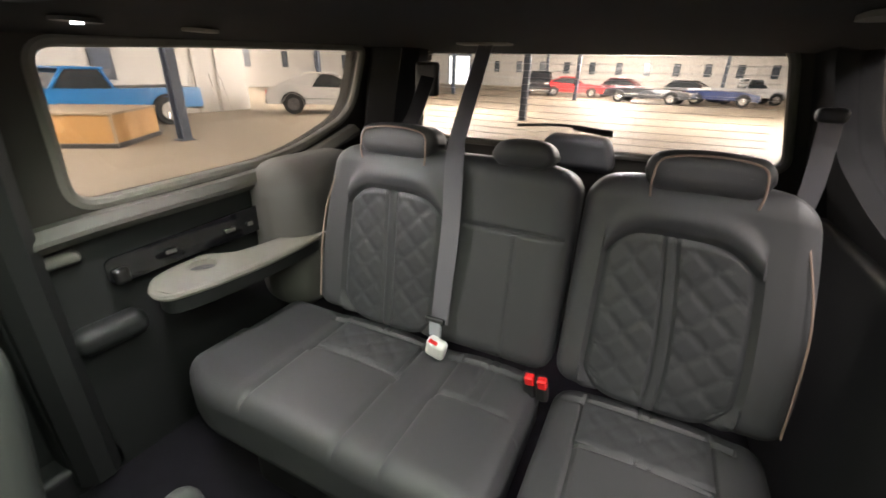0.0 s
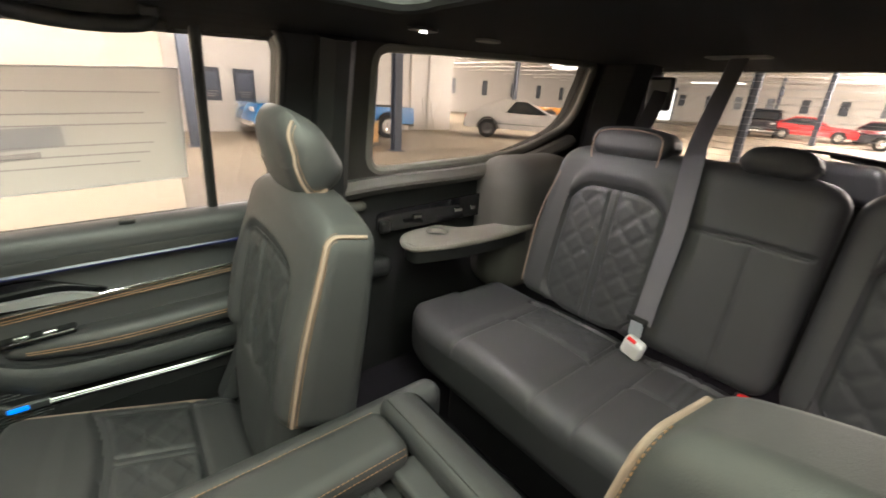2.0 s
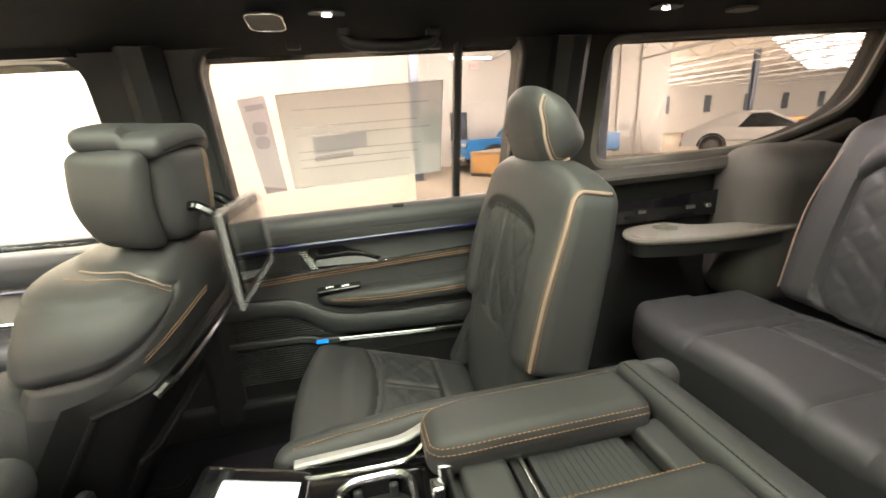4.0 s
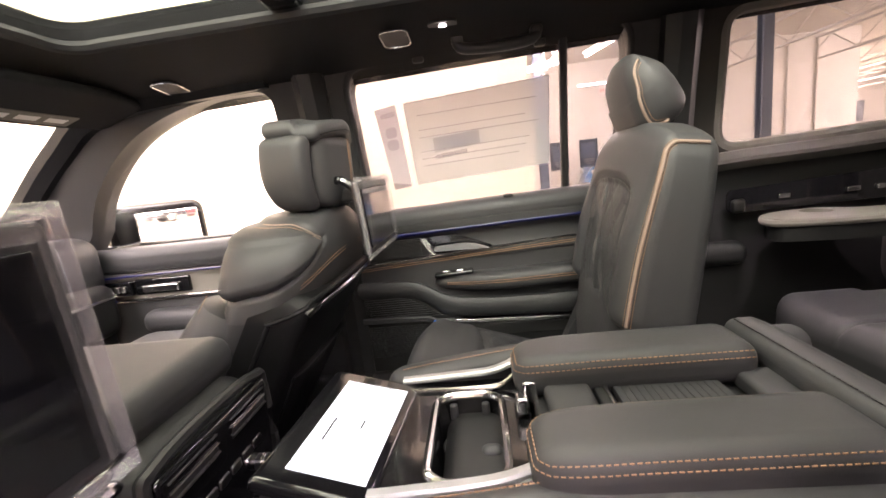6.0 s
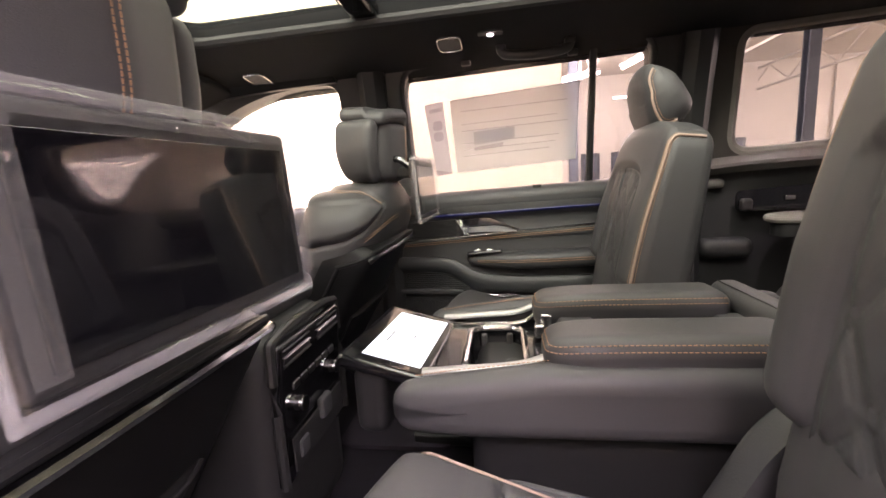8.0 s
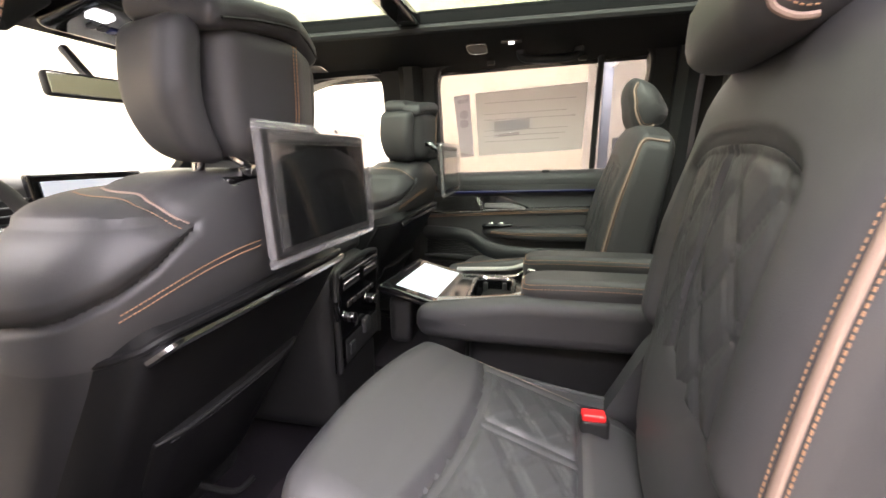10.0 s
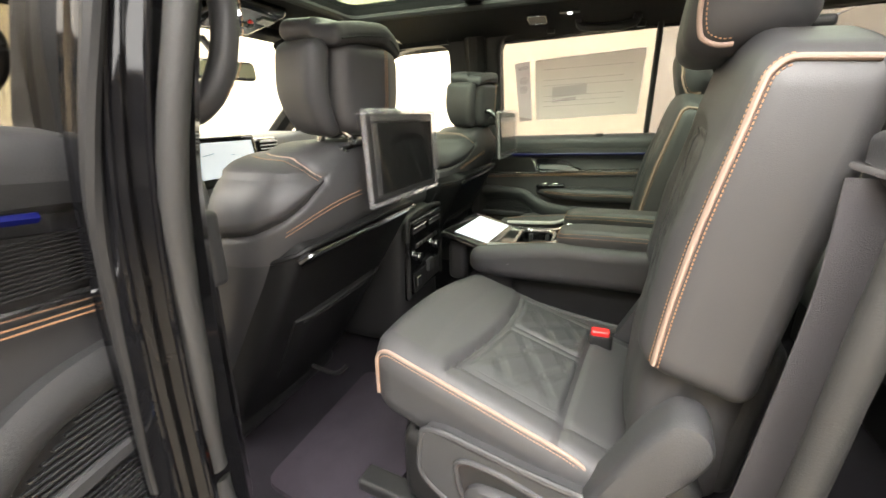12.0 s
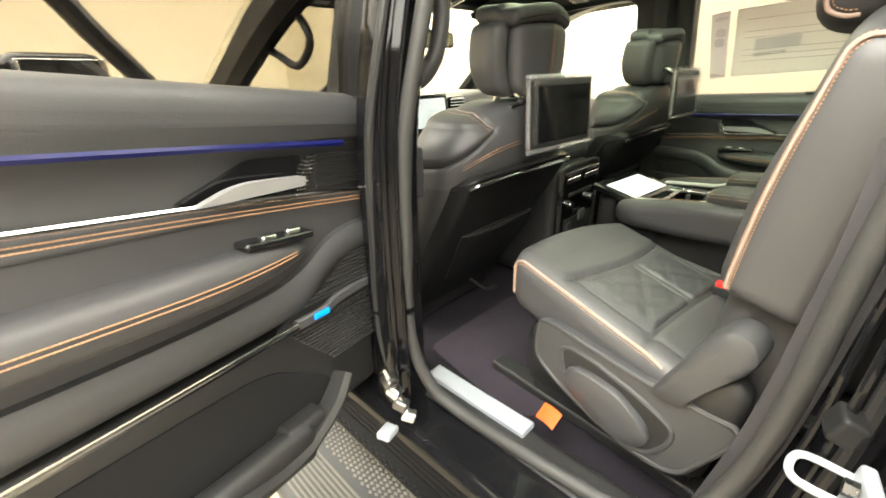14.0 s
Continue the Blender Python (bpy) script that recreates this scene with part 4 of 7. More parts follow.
def front_seat(s):
    """A front seat seen from behind; s: 1 passenger side, -1 driver's side."""
    X = 0.447 if s > 0 else -0.437
    seat = thing("bucket_seat", (X, 1.1, 0.62), "black leather front seat with a dark back shell", "seat", "front seats")

    # the padded back: half width, rear face and half depth at each height
    levels = [(0.735, 0.205, 1.105, 0.075), (0.85, 0.225, 1.040, 0.085), (1.00, 0.238, 0.950, 0.095), (1.10, 0.244, 0.888, 0.102), (1.15, 0.246, 0.862, 0.106), (1.185, 0.243, 0.850, 0.108), (1.215, 0.234, 0.846, 0.106), (1.24, 0.216, 0.848, 0.102), (1.26, 0.190, 0.852, 0.096), (1.275, 0.160, 0.857, 0.089), (1.287, 0.122, 0.864, 0.080), (1.294, 0.075, 0.874, 0.066), (1.297, 0.02, 0.90, 0.03)]

    def between(table, z):
        for p, q in zip(table, table[1:]):
            if z <= q[0]:
                f = max(0.0, (z - p[0]) / (q[0] - p[0]))
                return [i + (j - i) * f for i, j in zip(p[1:], q[1:])]
        return list(table[-1][1:])

    def flowing(table, z):
        """As between, on a smooth curve through the rows."""
        i = next((k for k in range(len(table) - 1) if z <= table[k + 1][0]), len(table) - 2)
        a, b = table[i], table[i + 1]
        before, after = table[max(0, i - 1)], table[min(len(table) - 1, i + 2)]
        h = b[0] - a[0]
        t = min(1.0, max(0.0, (z - a[0]) / h))
        found = []
        for k in range(1, len(a)):
            m0 = (b[k] - before[k]) / (b[0] - before[0]) * h
            m1 = (after[k] - a[k]) / (after[0] - a[0]) * h
            found.append((2 * t ** 3 - 3 * t ** 2 + 1) * a[k] + (t ** 3 - 2 * t ** 2 + t) * m0 + (3 * t ** 2 - 2 * t ** 3) * b[k] + (t ** 3 - t ** 2) * m1)
        return found

    low_seam = [(30, 1.238), (42, 1.205), (55, 1.184), (75, 1.166), (110, 1.150), (150, 1.145), (180, 1.145)]
    top_seam = [(30, 1.240), (42, 1.254), (55, 1.266), (75, 1.276), (110, 1.281), (150, 1.283), (180, 1.283)]

    def on_back(phi, z, grow=0.0):
        """On the padded back; phi: degrees round it, 0 rear middle, 90 the outer side, negative the other way."""
        w, yr, d = flowing(levels, z)
        c, t = math.sin(radians(phi)), -math.cos(radians(phi))
        a = abs(phi)
        inside = min(z - between(low_seam, a)[0], between(top_seam, a)[0] - z, (a - 30) * 0.003)
        bulge = grow - 0.006 * groove(inside, 0.0065)
        if inside > 0:
            bulge += 0.013 * min(1, inside / 0.022) ** 0.6
        x, y = math.copysign(abs(c) ** 0.62, c), math.copysign(abs(t) ** 0.75, t)
        return Vector((X + x * (w + bulge), yr + d + y * (d + bulge), z + (0.5 * bulge if z > 1.25 else 0)))

    zs = [0.735 + (1.142 - 0.735) * i / 12 for i in range(12)] + [1.142 + 0.138 * i / 60 for i in range(61)] + [1.283, 1.287, 1.291, 1.294, 1.296, 1.297]
    ring = 220
    verts = [on_back(360 * i / ring - 180, z) for z in zs for i in range(ring)]
    faces = [[r * ring + i, r * ring + (i + 1) % ring, (r + 1) * ring + (i + 1) % ring, (r + 1) * ring + i] for r in range(len(zs) - 1) for i in range(ring)]
    faces += [list(range(ring)), [(len(zs) - 1) * ring + i for i in range(ring)]]
    low = 11 * ring
    make("backrest", verts[low:], [[i - low for i in f] for f in faces if min(f) >= low] + [list(range(ring))], LEATHER, seat)
    # the lower back's shade is put into its darker colour
    make("lower_back", [Vector((X + (v.x - X) * 0.994, v.y + 0.002, v.z)) for v in verts[:low + 2 * ring]], [f for f in faces if max(f) < low + 2 * ring], SHADETRIM, seat, "lower back cover coloured dark for its shade")
    for e in (1, -1):
        arc = [on_back(e * p, between(top_seam, p)[0] + 0.0005, 0.0008) for p in (110, 92, 75, 62, 50, 40, 32)]
        tube("piping", arc, 0.0018, PIPING, seat, "pale piping", 6, 6)
        stitches("stitching", [on_back(e * p, between(top_seam, p)[0] - 0.006, 0.0006) for p in (110, 92, 75, 62, 50, 40, 35)], THREAD, seat, 0.0007, 0.0032, 0.0014)
        # the twin seam that runs from under the shoulder pad towards the middle
        for k in (0.0, 0.007):
            stitches("stitching", [on_back(e * p, z - k, 0.0008) for p, z in ((52, 1.164), (42, 1.176), (32, 1.188), (22, 1.198), (12, 1.205), (4, 1.208))], THREAD, seat, 0.0007, 0.0032, 0.0012)
        # side bolster towards the cushion
        side = [(X + 0.178 * e, 1.04, 1.125), (X + 0.190 * e, 1.09, 1.05), (X + 0.195 * e, 1.15, 0.96), (X + 0.195 * e, 1.22, 0.85)]
        path = spline(side, 8)
        sv, sf = [], []
        m = 20
        for i, p in enumerate(path):
            f = i / (len(path) - 1)
            ry, rx = 0.066 + 0.030 * f, 0.050 + 0.010 * math.sin(math.pi * f)
            if i in (0, len(path) - 1):
                ry, rx = ry * 0.55, rx * 0.55
            for q in range(m):
                c, t = math.cos(2 * math.pi * q / m), math.sin(2 * math.pi * q / m)
                sv.append(p + Vector((math.copysign(abs(c) ** 0.8, c) * rx, t * ry * 0.86, t * ry * 0.45)))
        for i in range(len(path) - 1):
            for q in range(m):
                b = (q + 1) % m
                sf.append([i * m + q, i * m + b, (i + 1) * m + b, (i + 1) * m + q])
        sf += [list(range(m)), [(len(path) - 1) * m + q for q in range(m)]]
        make("side_bolster", sv, sf, LEATHER, seat)
        stitches("stitching", [Vector(q) + Vector((0.032 * e, 0.030, 0.048)) for q in side], THREAD, seat, 0.0007, 0.0036, 0.0014)

    # back shell: curved across, wrapped forwards at its sides
    def shell(u, v, out=0.0):
        a = 2 * u - 1
        wrap = max(0.0, abs(a) - 0.80) / 0.20
        x = X - 0.014 * s + a * (0.250 - 0.018 * v) - math.copysign(0.012 * wrap ** 2, a)
        y = 0.846 + 0.258 * v + 0.030 * a * a + 0.070 * wrap ** 2
        z = 1.140 - 0.440 * v - 0.014 * a * a - 0.022 * wrap * (1 - v)
        return Vector((x, y - 0.86 * out, z - 0.5 * out))

    grid("back_shell", 48, 24, shell, SHELL, seat, "black back shell", (0, 0.035, 0.02))
    tube("shell_rim", [shell(u, 0.0) + Vector((0, 0.004, 0.002)) for u in [i / 30 for i in range(31)]] + [shell(1.0, v) for v in (0.2, 0.4, 0.6, 0.8, 1.0)], 0.005, SHELL, seat, "black shell rim", 8, 0)
    tube("shell_rim", [shell(0.0, v) for v in (0.0, 0.2, 0.4, 0.6, 0.8, 1.0)], 0.005, SHELL, seat, "black shell rim", 8, 0)
    tube("trim_strip", [shell(u, 0.012, 0.006) for u in (0.06, 0.10, 0.16, 0.24, 0.35, 0.5, 0.65, 0.76, 0.84, 0.90, 0.94)], 0.01, DARKCHROME, seat, "dark polished metal trim strip", 8, 4, (0, 1, 0.15), False, strip(0.011, 0.013, 0.3))

    def pocket(u, v):
        a = (2 * u - 1) * (0.66 - 0.10 * v)
        edge = min(u, 1 - u) * 2
        return shell((a + 1) / 2, 0.38 + 0.39 * v + 0.02 * a * a * (1 - v), 0.004 + 0.008 * min(1, edge / 0.22) * (1 - 0.55 * v))

    grid("map_pocket", 30, 14, pocket, SHELL, seat, "black leather map pocket", (0, 0.022, 0.012))
    tube("pocket_lip", [pocket(u, 0.0) for u in [i / 16 for i in range(17)]], 0.003, PLASTIC, seat, "", 8, 0)
    stitches("stitching", [pocket(u, 0.06) + Vector((0, -0.0012, -0.0006)) for u in (0.06, 0.25, 0.5, 0.75, 0.94)], SOFT, seat, 0.0008)
    block("seat_cushion", (X, 1.40, 0.87), (0.50, 0.46, 0.18), 0.06, LEATHER, seat, "", (4, 4, 2))
    block("seat_base", (X, 1.36, 0.71), (0.42, 0.44, 0.18), 0.03, PLASTIC, seat, "black seat frame")
    tube("floor_lever", [(X + 0.02, 1.075, 0.735), (X + 0.05, 1.03, 0.70), (X + 0.09, 1.02, 0.70)], 0.006, SHELL, seat, "", 8, 4)

    # headrest: ridged centre, side wings and cap
    hx, hy, hz, w = (X + 0.012, 0.014, -0.012, 0.92) if s > 0 else (X + 0.014, 0.006, 0.0, 0.84)
    ax = -0.004 if s > 0 else -0.012

    def ridge(x):
        return 0.030 * (1 - min(1.0, abs(x + ax) / (0.118 * w)) ** 1.15)

    def centre(p):
        x, y, z = p
        low = max(0, -(z - 0.01) / 0.085)
        return (x * (1 - 0.15 * low ** 2.4), y - ((ridge(x) - 0.010) * (1 - 0.55 * low ** 3) if y < 0 else 0), z + 0.006 * (x / 0.1) ** 2 * (z < 0))

    rest = block("headrest", (hx, 0.884 + hy, 1.384 + hz), (0.222 * w, 0.105, 0.156), 0.024, LEATHER, seat, "", (28, 4, 20), (2, 0, 0), centre)
    block("core", (hx, 0.905 + hy, 1.390 + hz), (0.256 * w, 0.06, 0.13), 0.02, SHELL, rest, "", (8, 2, 6), (2, 0, 0), centre)
    for e in (1, -1):
        def wing(p, e=e):
            low = max(0, -(p.z - 0.015) / 0.085)
            return (p.x - e * 0.030 * low ** 2.2 - e * 0.006 * max(0, p.z / 0.075) ** 2, p.y * (1 - 0.18 * low ** 2), p.z)

        block("wing", (hx + 0.134 * w * e, 0.912 + hy, 1.384 + hz), (0.046, 0.118, 0.154), 0.022, LEATHER, rest, "", (6, 8, 16), (2, -2 * e, 20 * e), wing)
        for k in (0.0, 0.005):
            line = [(e * (0.006 + k) - ax, 0.070), (e * (0.006 + k) - ax, 0.03), (e * (0.006 + k) - ax, -0.02), (e * (0.010 + k) - ax, -0.055)] if e < 0 else []
            if line:
                pts = []
                for x, z in line:
                    q = centre((x, -0.0525, z))
                    pts.append(pose(hx, 0.884 + hy, 1.384 + hz, 2) @ Vector((q[0], q[1] - 0.0012, q[2])))
                stitches("stitching", pts, THREAD, rest, 0.0007, 0.0036, 0.0012, up=(0, 1, 0))

    def capped(p):
        x, y, z = p
        return (x, y - (0.85 * (ridge(x) - 0.010) if y < 0 else 0), z - 0.020 * max(0, abs(x) / 0.13 - 0.3) ** 1.6 - 0.012 * (y < 0) * abs(x) / 0.13)

    block("cap", (hx, 0.888 + hy, 1.481 + hz), (0.268 * w, 0.130, 0.036), 0.017, LEATHER, rest, "", (28, 6, 3), (2, 0, 0), capped)
    tube("cap_seam", [pose(hx, 0.888 + hy, 1.481 + hz, 2) @ (Vector(capped((a * w, -0.062, -0.006))) + Vector((0, -0.0022, 0))) for a in (-0.118, -0.08, -0.04, 0.0, 0.04, 0.08, 0.118)], 0.0016, SHELL, rest, "", 6, 4)
    for e in (1, -1):
        tube("post", [(hx + 0.062 * e, 0.93 + hy, 1.25), (hx + 0.060 * e, 0.915 + hy, 1.335)], 0.0075, CHROME, seat, "chrome headrest post", 10, 0)
        tube("post_clip", [(hx + 0.050 * e, 0.866 + hy, 1.286), (hx + 0.056 * e, 0.856 + hy, 1.300), (hx + 0.062 * e, 0.866 + hy, 1.312), (hx + 0.066 * e, 0.880 + hy, 1.326)], 0.006, CHROME, seat, "chrome clip", 8, 5, (0, 0, 1), False, strip(0.016, 0.009))
    block("post_plate", (hx, 0.896 + hy, 1.281), (0.18, 0.080, 0.016), 0.006, GLOSSY, seat, "gloss black collar")
    tube("plate_rim", [(hx - 0.085, 0.856 + hy, 1.278), (hx + 0.085, 0.856 + hy, 1.278)], 0.0022, CHROME, seat, "bright collar edge", 6, 0)
    return seat


for s in (1, -1):
    front_seat(s)


def seat_monitor(s):
    X, Y = (0.448, 0.780) if s > 0 else (-0.407, 0.796)
    mon = thing("seat_monitor", (X, 0.79, 1.18), "black rear seat monitor still wrapped in clear film", "monitor", "rear seat monitors")
    lean, twist = (-3, -1) if s > 0 else (-2.6, -3.4)
    m = pose(X, Y, 1.268, lean, 0, twist)
    block("case", (X, Y, 1.268), (0.254, 0.014, 0.150), 0.006, PLASTIC, mon, "", (2, 1, 2), (lean, 0, twist))
    block("screen", tuple(m @ Vector((0, -0.0078, -0.002))), (0.226, 0.003, 0.122), 0.001, SCREEN, mon, "dark glass screen", (1, 1, 1), (lean, 0, twist))
    block("film_sleeve", tuple(m @ Vector((0, -0.002, 0))), (0.266, 0.027, 0.162), 0.008, FILM, mon, "clear protective film", (12, 1, 10), (lean, 0, twist), lambda p: (p.x + 0.0008 * math.sin(p.z * 160), p.y + 0.0002 * math.sin(p.x * 60 + p.z * 80), p.z + 0.0012 * math.sin(p.x * 120)))
    w, hh = 0.132, 0.080
    tube("film_edge", [m @ Vector(q) for q in ((-w, -0.006, -hh), (w, -0.006, -hh), (w, -0.006, hh), (-w, -0.006, hh))], 0.0050, FILMEDGE, mon, "crumpled clear film edge", 8, 0, (0, 1, 0), True)
    for q, size in (((0, -0.0172, 0.0715), (0.254, 0.0012, 0.017)), ((-0.1195, -0.0172, 0), (0.017, 0.0012, 0.128)), ((0.1195, -0.0172, 0), (0.017, 0.0012, 0.128))):
        block("film_band", tuple(m @ Vector(q)), size, 0.0005, FILMBAND, mon, "hazy folded film", (4, 1, 4), (lean, 0, twist))
    tube("film_fold", [m @ Vector(q) for q in ((0.02, -0.017, hh), (0.03, -0.018, hh - 0.012), (0.06, -0.017, hh - 0.018))], 0.0016, FILMEDGE, mon, "", 6, 4)
    for sgn in (-1, 1):
        tube("arm", [m @ Vector((sgn * 0.05, 0.012, 0.05)), m @ Vector((sgn * 0.055, 0.05, 0.085)), m @ Vector((sgn * 0.05, 0.09, 0.075))], 0.009, GLOSSY, mon, "gloss black mounting arm", 8, 5)
    block("bracket", tuple(m @ Vector((0, 0.05, 0.05))), (0.07, 0.09, 0.03), 0.01, PLASTIC, mon)
    return mon


for s in (1, -1):
    seat_monitor(s)

# ---- console between the second row seats ----
con = thing("rear_console", (0.02, 0.4, 0.62), "black leather rear console with twin armrest lids and a cup holder", "console")

for s, xa in ((-1, -0.143), (1, 0.187)):
    block("flank", (xa, 0.385, 0.983), (0.060, 0.705, 0.105), 0.029, LEATHER, con, "padded leather console side", (3, 24, 3), (0, 0, 0), lambda p: (p.x * (1 - 0.25 * max(0, (p.y - 0.25) / 0.1) ** 2), p.y, p.z - (0.030 * max(0, (p.y - 0.12) / 0.23) ** 1.2 if p.z > 0 else -0.008 * max(0, (p.y - 0.22) / 0.13) ** 2)))
    pts = [(xa - 0.012 * s, y, z) for y, z in ((0.40, 1.0365), (0.50, 1.036), (0.60, 1.025), (0.66, 1.018), (0.71, 1.010))]
    stitches("stitching", pts, THREAD, con)
block("body", (0.02, 0.33, 0.79), (0.285, 0.60, 0.35), 0.03, PLASTIC, con, "black console body", (2, 4, 2))
# cup holder deck
deck_hole = round_poly([(-0.066, 0.540), (0.092, 0.540), (0.108, 0.558), (0.108, 0.620), (0.092, 0.640), (-0.062, 0.640), (-0.080, 0.620), (-0.080, 0.558)], 0.010, 3)
holed("deck", [Vector(p) for p in deck_hole], (-0.12, 0.50, 0.165, 0.71), lambda u, v, d: (u, v, 0.992 - d), 0.012, GLOSSY, con, "gloss black deck", 2)
tube("cup_rim", [(p.x, p.y, 0.994) for p in deck_hole], 0.006, CHROME, con, "chrome cup holder rim", 8, 0, (0, 0, 1), True)
n = len(deck_hole)
cup_v = [(p.x, p.y, 0.990) for p in deck_hole] + [(0.014 + (p.x - 0.014) * 0.86, 0.590 + (p.y - 0.590) * 0.86, 0.905) for p in deck_hole]
cup_f = [[i, (i + 1) % n, n + (i + 1) % n, n + i] for i in range(n)] + [[n + i for i in range(n)]]
make("cup_well", cup_v, cup_f, GLOSSY, con, "black cup holder well")
for cx in (-0.030, 0.058):
    tube("cup_ring", [(cx + 0.034 * math.cos(k * 0.5236), 0.594 + 0.036 * math.sin(k * 0.5236), 0.925) for k in range(12)], 0.004, RUBBER, con, "black cup insert", 6, 2, (0, 0, 1), True, strip(0.006, 0.04))
block("cup_divider", (0.014, 0.560, 0.940), (0.024, 0.030, 0.062), 0.010, SOFT, con, "grey cup holder tongue", (2, 2, 2))
for fx, fy in ((-0.072, 0.565), (-0.072, 0.615), (0.100, 0.565), (0.100, 0.615)):
    block("cup_finger", (fx, fy, 0.955), (0.010, 0.012, 0.06), 0.004, SOFT, con, "rubber cup finger", (1, 1, 1))
for sx, ex in ((1, 0.132), (-1, -0.102)):
    tube("deck_rail", [(ex, 0.515, 1.012), (ex - 0.010 * sx, 0.545, 0.999), (ex - 0.008 * sx, 0.62, 0.996), (ex, 0.70, 0.994)], 0.004, CHROME, con, "bright deck rail", 8, 6)
for s, x in ((1, 0.15), (-1, -0.10)):
    tube("deck_trim", [(x, 0.505, 1.030), (x - 0.002 * s, 0.545, 1.014), (x, 0.60, 1.008), (x + 0.002 * s, 0.70, 1.002)], 0.006, SATIN, con, "bright trim strip", 8, 5, (0, 0, 1), False, strip(0.016, 0.010))
# lids
for s, x, w in ((-1, -0.096, 0.108), (1, 0.104, 0.104)):
    def lid_shape(p):
        k = max(0, (p[1] - 0.095) / 0.075)
        return Vector((p[0] * (1 - 0.26 * k ** 2), p[1], p[2] - 0.008 * max(0, p[1] / 0.167) ** 4 + 0.004 * math.cos(p[0] * 15)))

    lid = block("armrest_lid", (x, 0.352, 1.037), (w, 0.335, 0.06), 0.024, LEATHER, con, "padded leather armrest lid", (12, 30, 3), (0, 0, 0), lid_shape)
    for inset in (0.0055, 0.0012):
        a, z = w / 2 - inset, 0.0068 + math.sqrt(0.024 ** 2 - (0.024 - inset) ** 2)
        q = 0.024 - inset
        corner = [(a - q + q * math.sin(t), 0.1435 + q * math.cos(t), z) for t in (0.2, 0.6, 1.0, 1.37)]
        run = [(-a, -0.155, z), (-a, 0.0, z), (-a, 0.06, z), (-a, 0.12, z)] + [(-c[0], c[1], c[2]) for c in reversed(corner)] + [(0, 0.1675 - inset, z)] + corner + [(a, 0.12, z), (a, 0.06, z), (a, 0.0, z), (a, -0.155, z)]
        stitches("stitching", [Vector((x, 0.352, 1.037)) + lid_shape(c) for c in run], THREAD, lid, 0.0008, 0.0045, 0.0025, 4)
block("tray", (0.004, 0.31, 0.985), (0.13, 0.37, 0.05), 0.006, PLASTIC, con, "dark console well", (2, 4, 1))
block("tray_pad", (0.004, 0.448, 1.018), (0.124, 0.064, 0.030), 0.010, LEATHER, con, "leather pad before the shutter", (8, 4, 2))
block("tray_bar", (0.004, 0.397, 1.026), (0.118, 0.006, 0.008), 0.002, CHROME, con, "thin bright bar")
block("shutter_frame", (0.004, 0.402, 1.017), (0.122, 0.018, 0.014), 0.003, PLASTIC, con)
for i in range(14):
    block("tambour_slat", (0.004, 0.250 + i * 0.0100, 1.0195), (0.118, 0.0096, 0.010), 0.0008, SOFT, con)
block("tray_pad", (0.004, 0.180, 1.022), (0.124, 0.082, 0.026), 0.008, LEATHER, con, "leather pad behind the shutter", (8, 6, 2))
block("rear_pad", (0.012, 0.138, 1.042), (0.326, 0.082, 0.052), 0.022, LEATHER, con, "leather pad behind the lids", (16, 6, 2), (0, 0, 0), lambda p: (p.x, p.y, p.z - 0.02 * max(0, -p.y / 0.041) * (p.z > 0)))
stitches("stitching", [(-0.135, 0.166, 1.0675), (0.012, 0.166, 1.0682), (0.160, 0.166, 1.0675)], PLASTIC, con, 0.001)
block("lid_hinge", (0.062, 0.498, 1.020), (0.012, 0.022, 0.034), 0.004, CHROME, con, "chrome lid hinge")
block("release_button", (0.046, 0.512, 1.012), (0.022, 0.018, 0.024), 0.004, CHROME, con, "chrome release button")
block("release_button", (-0.085, 0.528, 1.000), (0.03, 0.018, 0.014), 0.004, CHROME, con, "chrome release button")

# touch tablet at the console's front end
tab = thing("console_tablet", (0.03, 0.76, 0.95), "black touch tablet with a bright white page", "tablet")
tm = pose(0.024, 0.757, 1.002, 13, 0, -5)
block("tablet_body", (0.024, 0.757, 1.002), (0.262, 0.150, 0.020), 0.008, GLOSSY, tab, "", (2, 2, 1), (13, 0, -5))
block("display", tuple(tm @ Vector((0.0, -0.008, 0.0102))), (0.205, 0.100, 0.002), 0.0008, DISPLAY, tab, "lit white display", (1, 1, 1), (13, 0, -5))
for dx, dy, w, d in ((-0.02, 0.03, 0.05, 0.003), (0.0, -0.01, 0.02, 0.003), (0.07, -0.02, 0.06, 0.0015), (-0.09, 0.0, 0.0012, 0.10), (0.1, 0.01, 0.0012, 0.08)):
    block("page_mark", tuple(tm @ Vector((dx, dy - 0.008, 0.0115))), (w, d, 0.0006), 0.0002, SOFT, tab, "", (1, 1, 1), (13, 0, -5))
block("tablet_stand", (0.03, 0.80, 0.93), (0.20, 0.06, 0.12), 0.02, PLASTIC, tab)

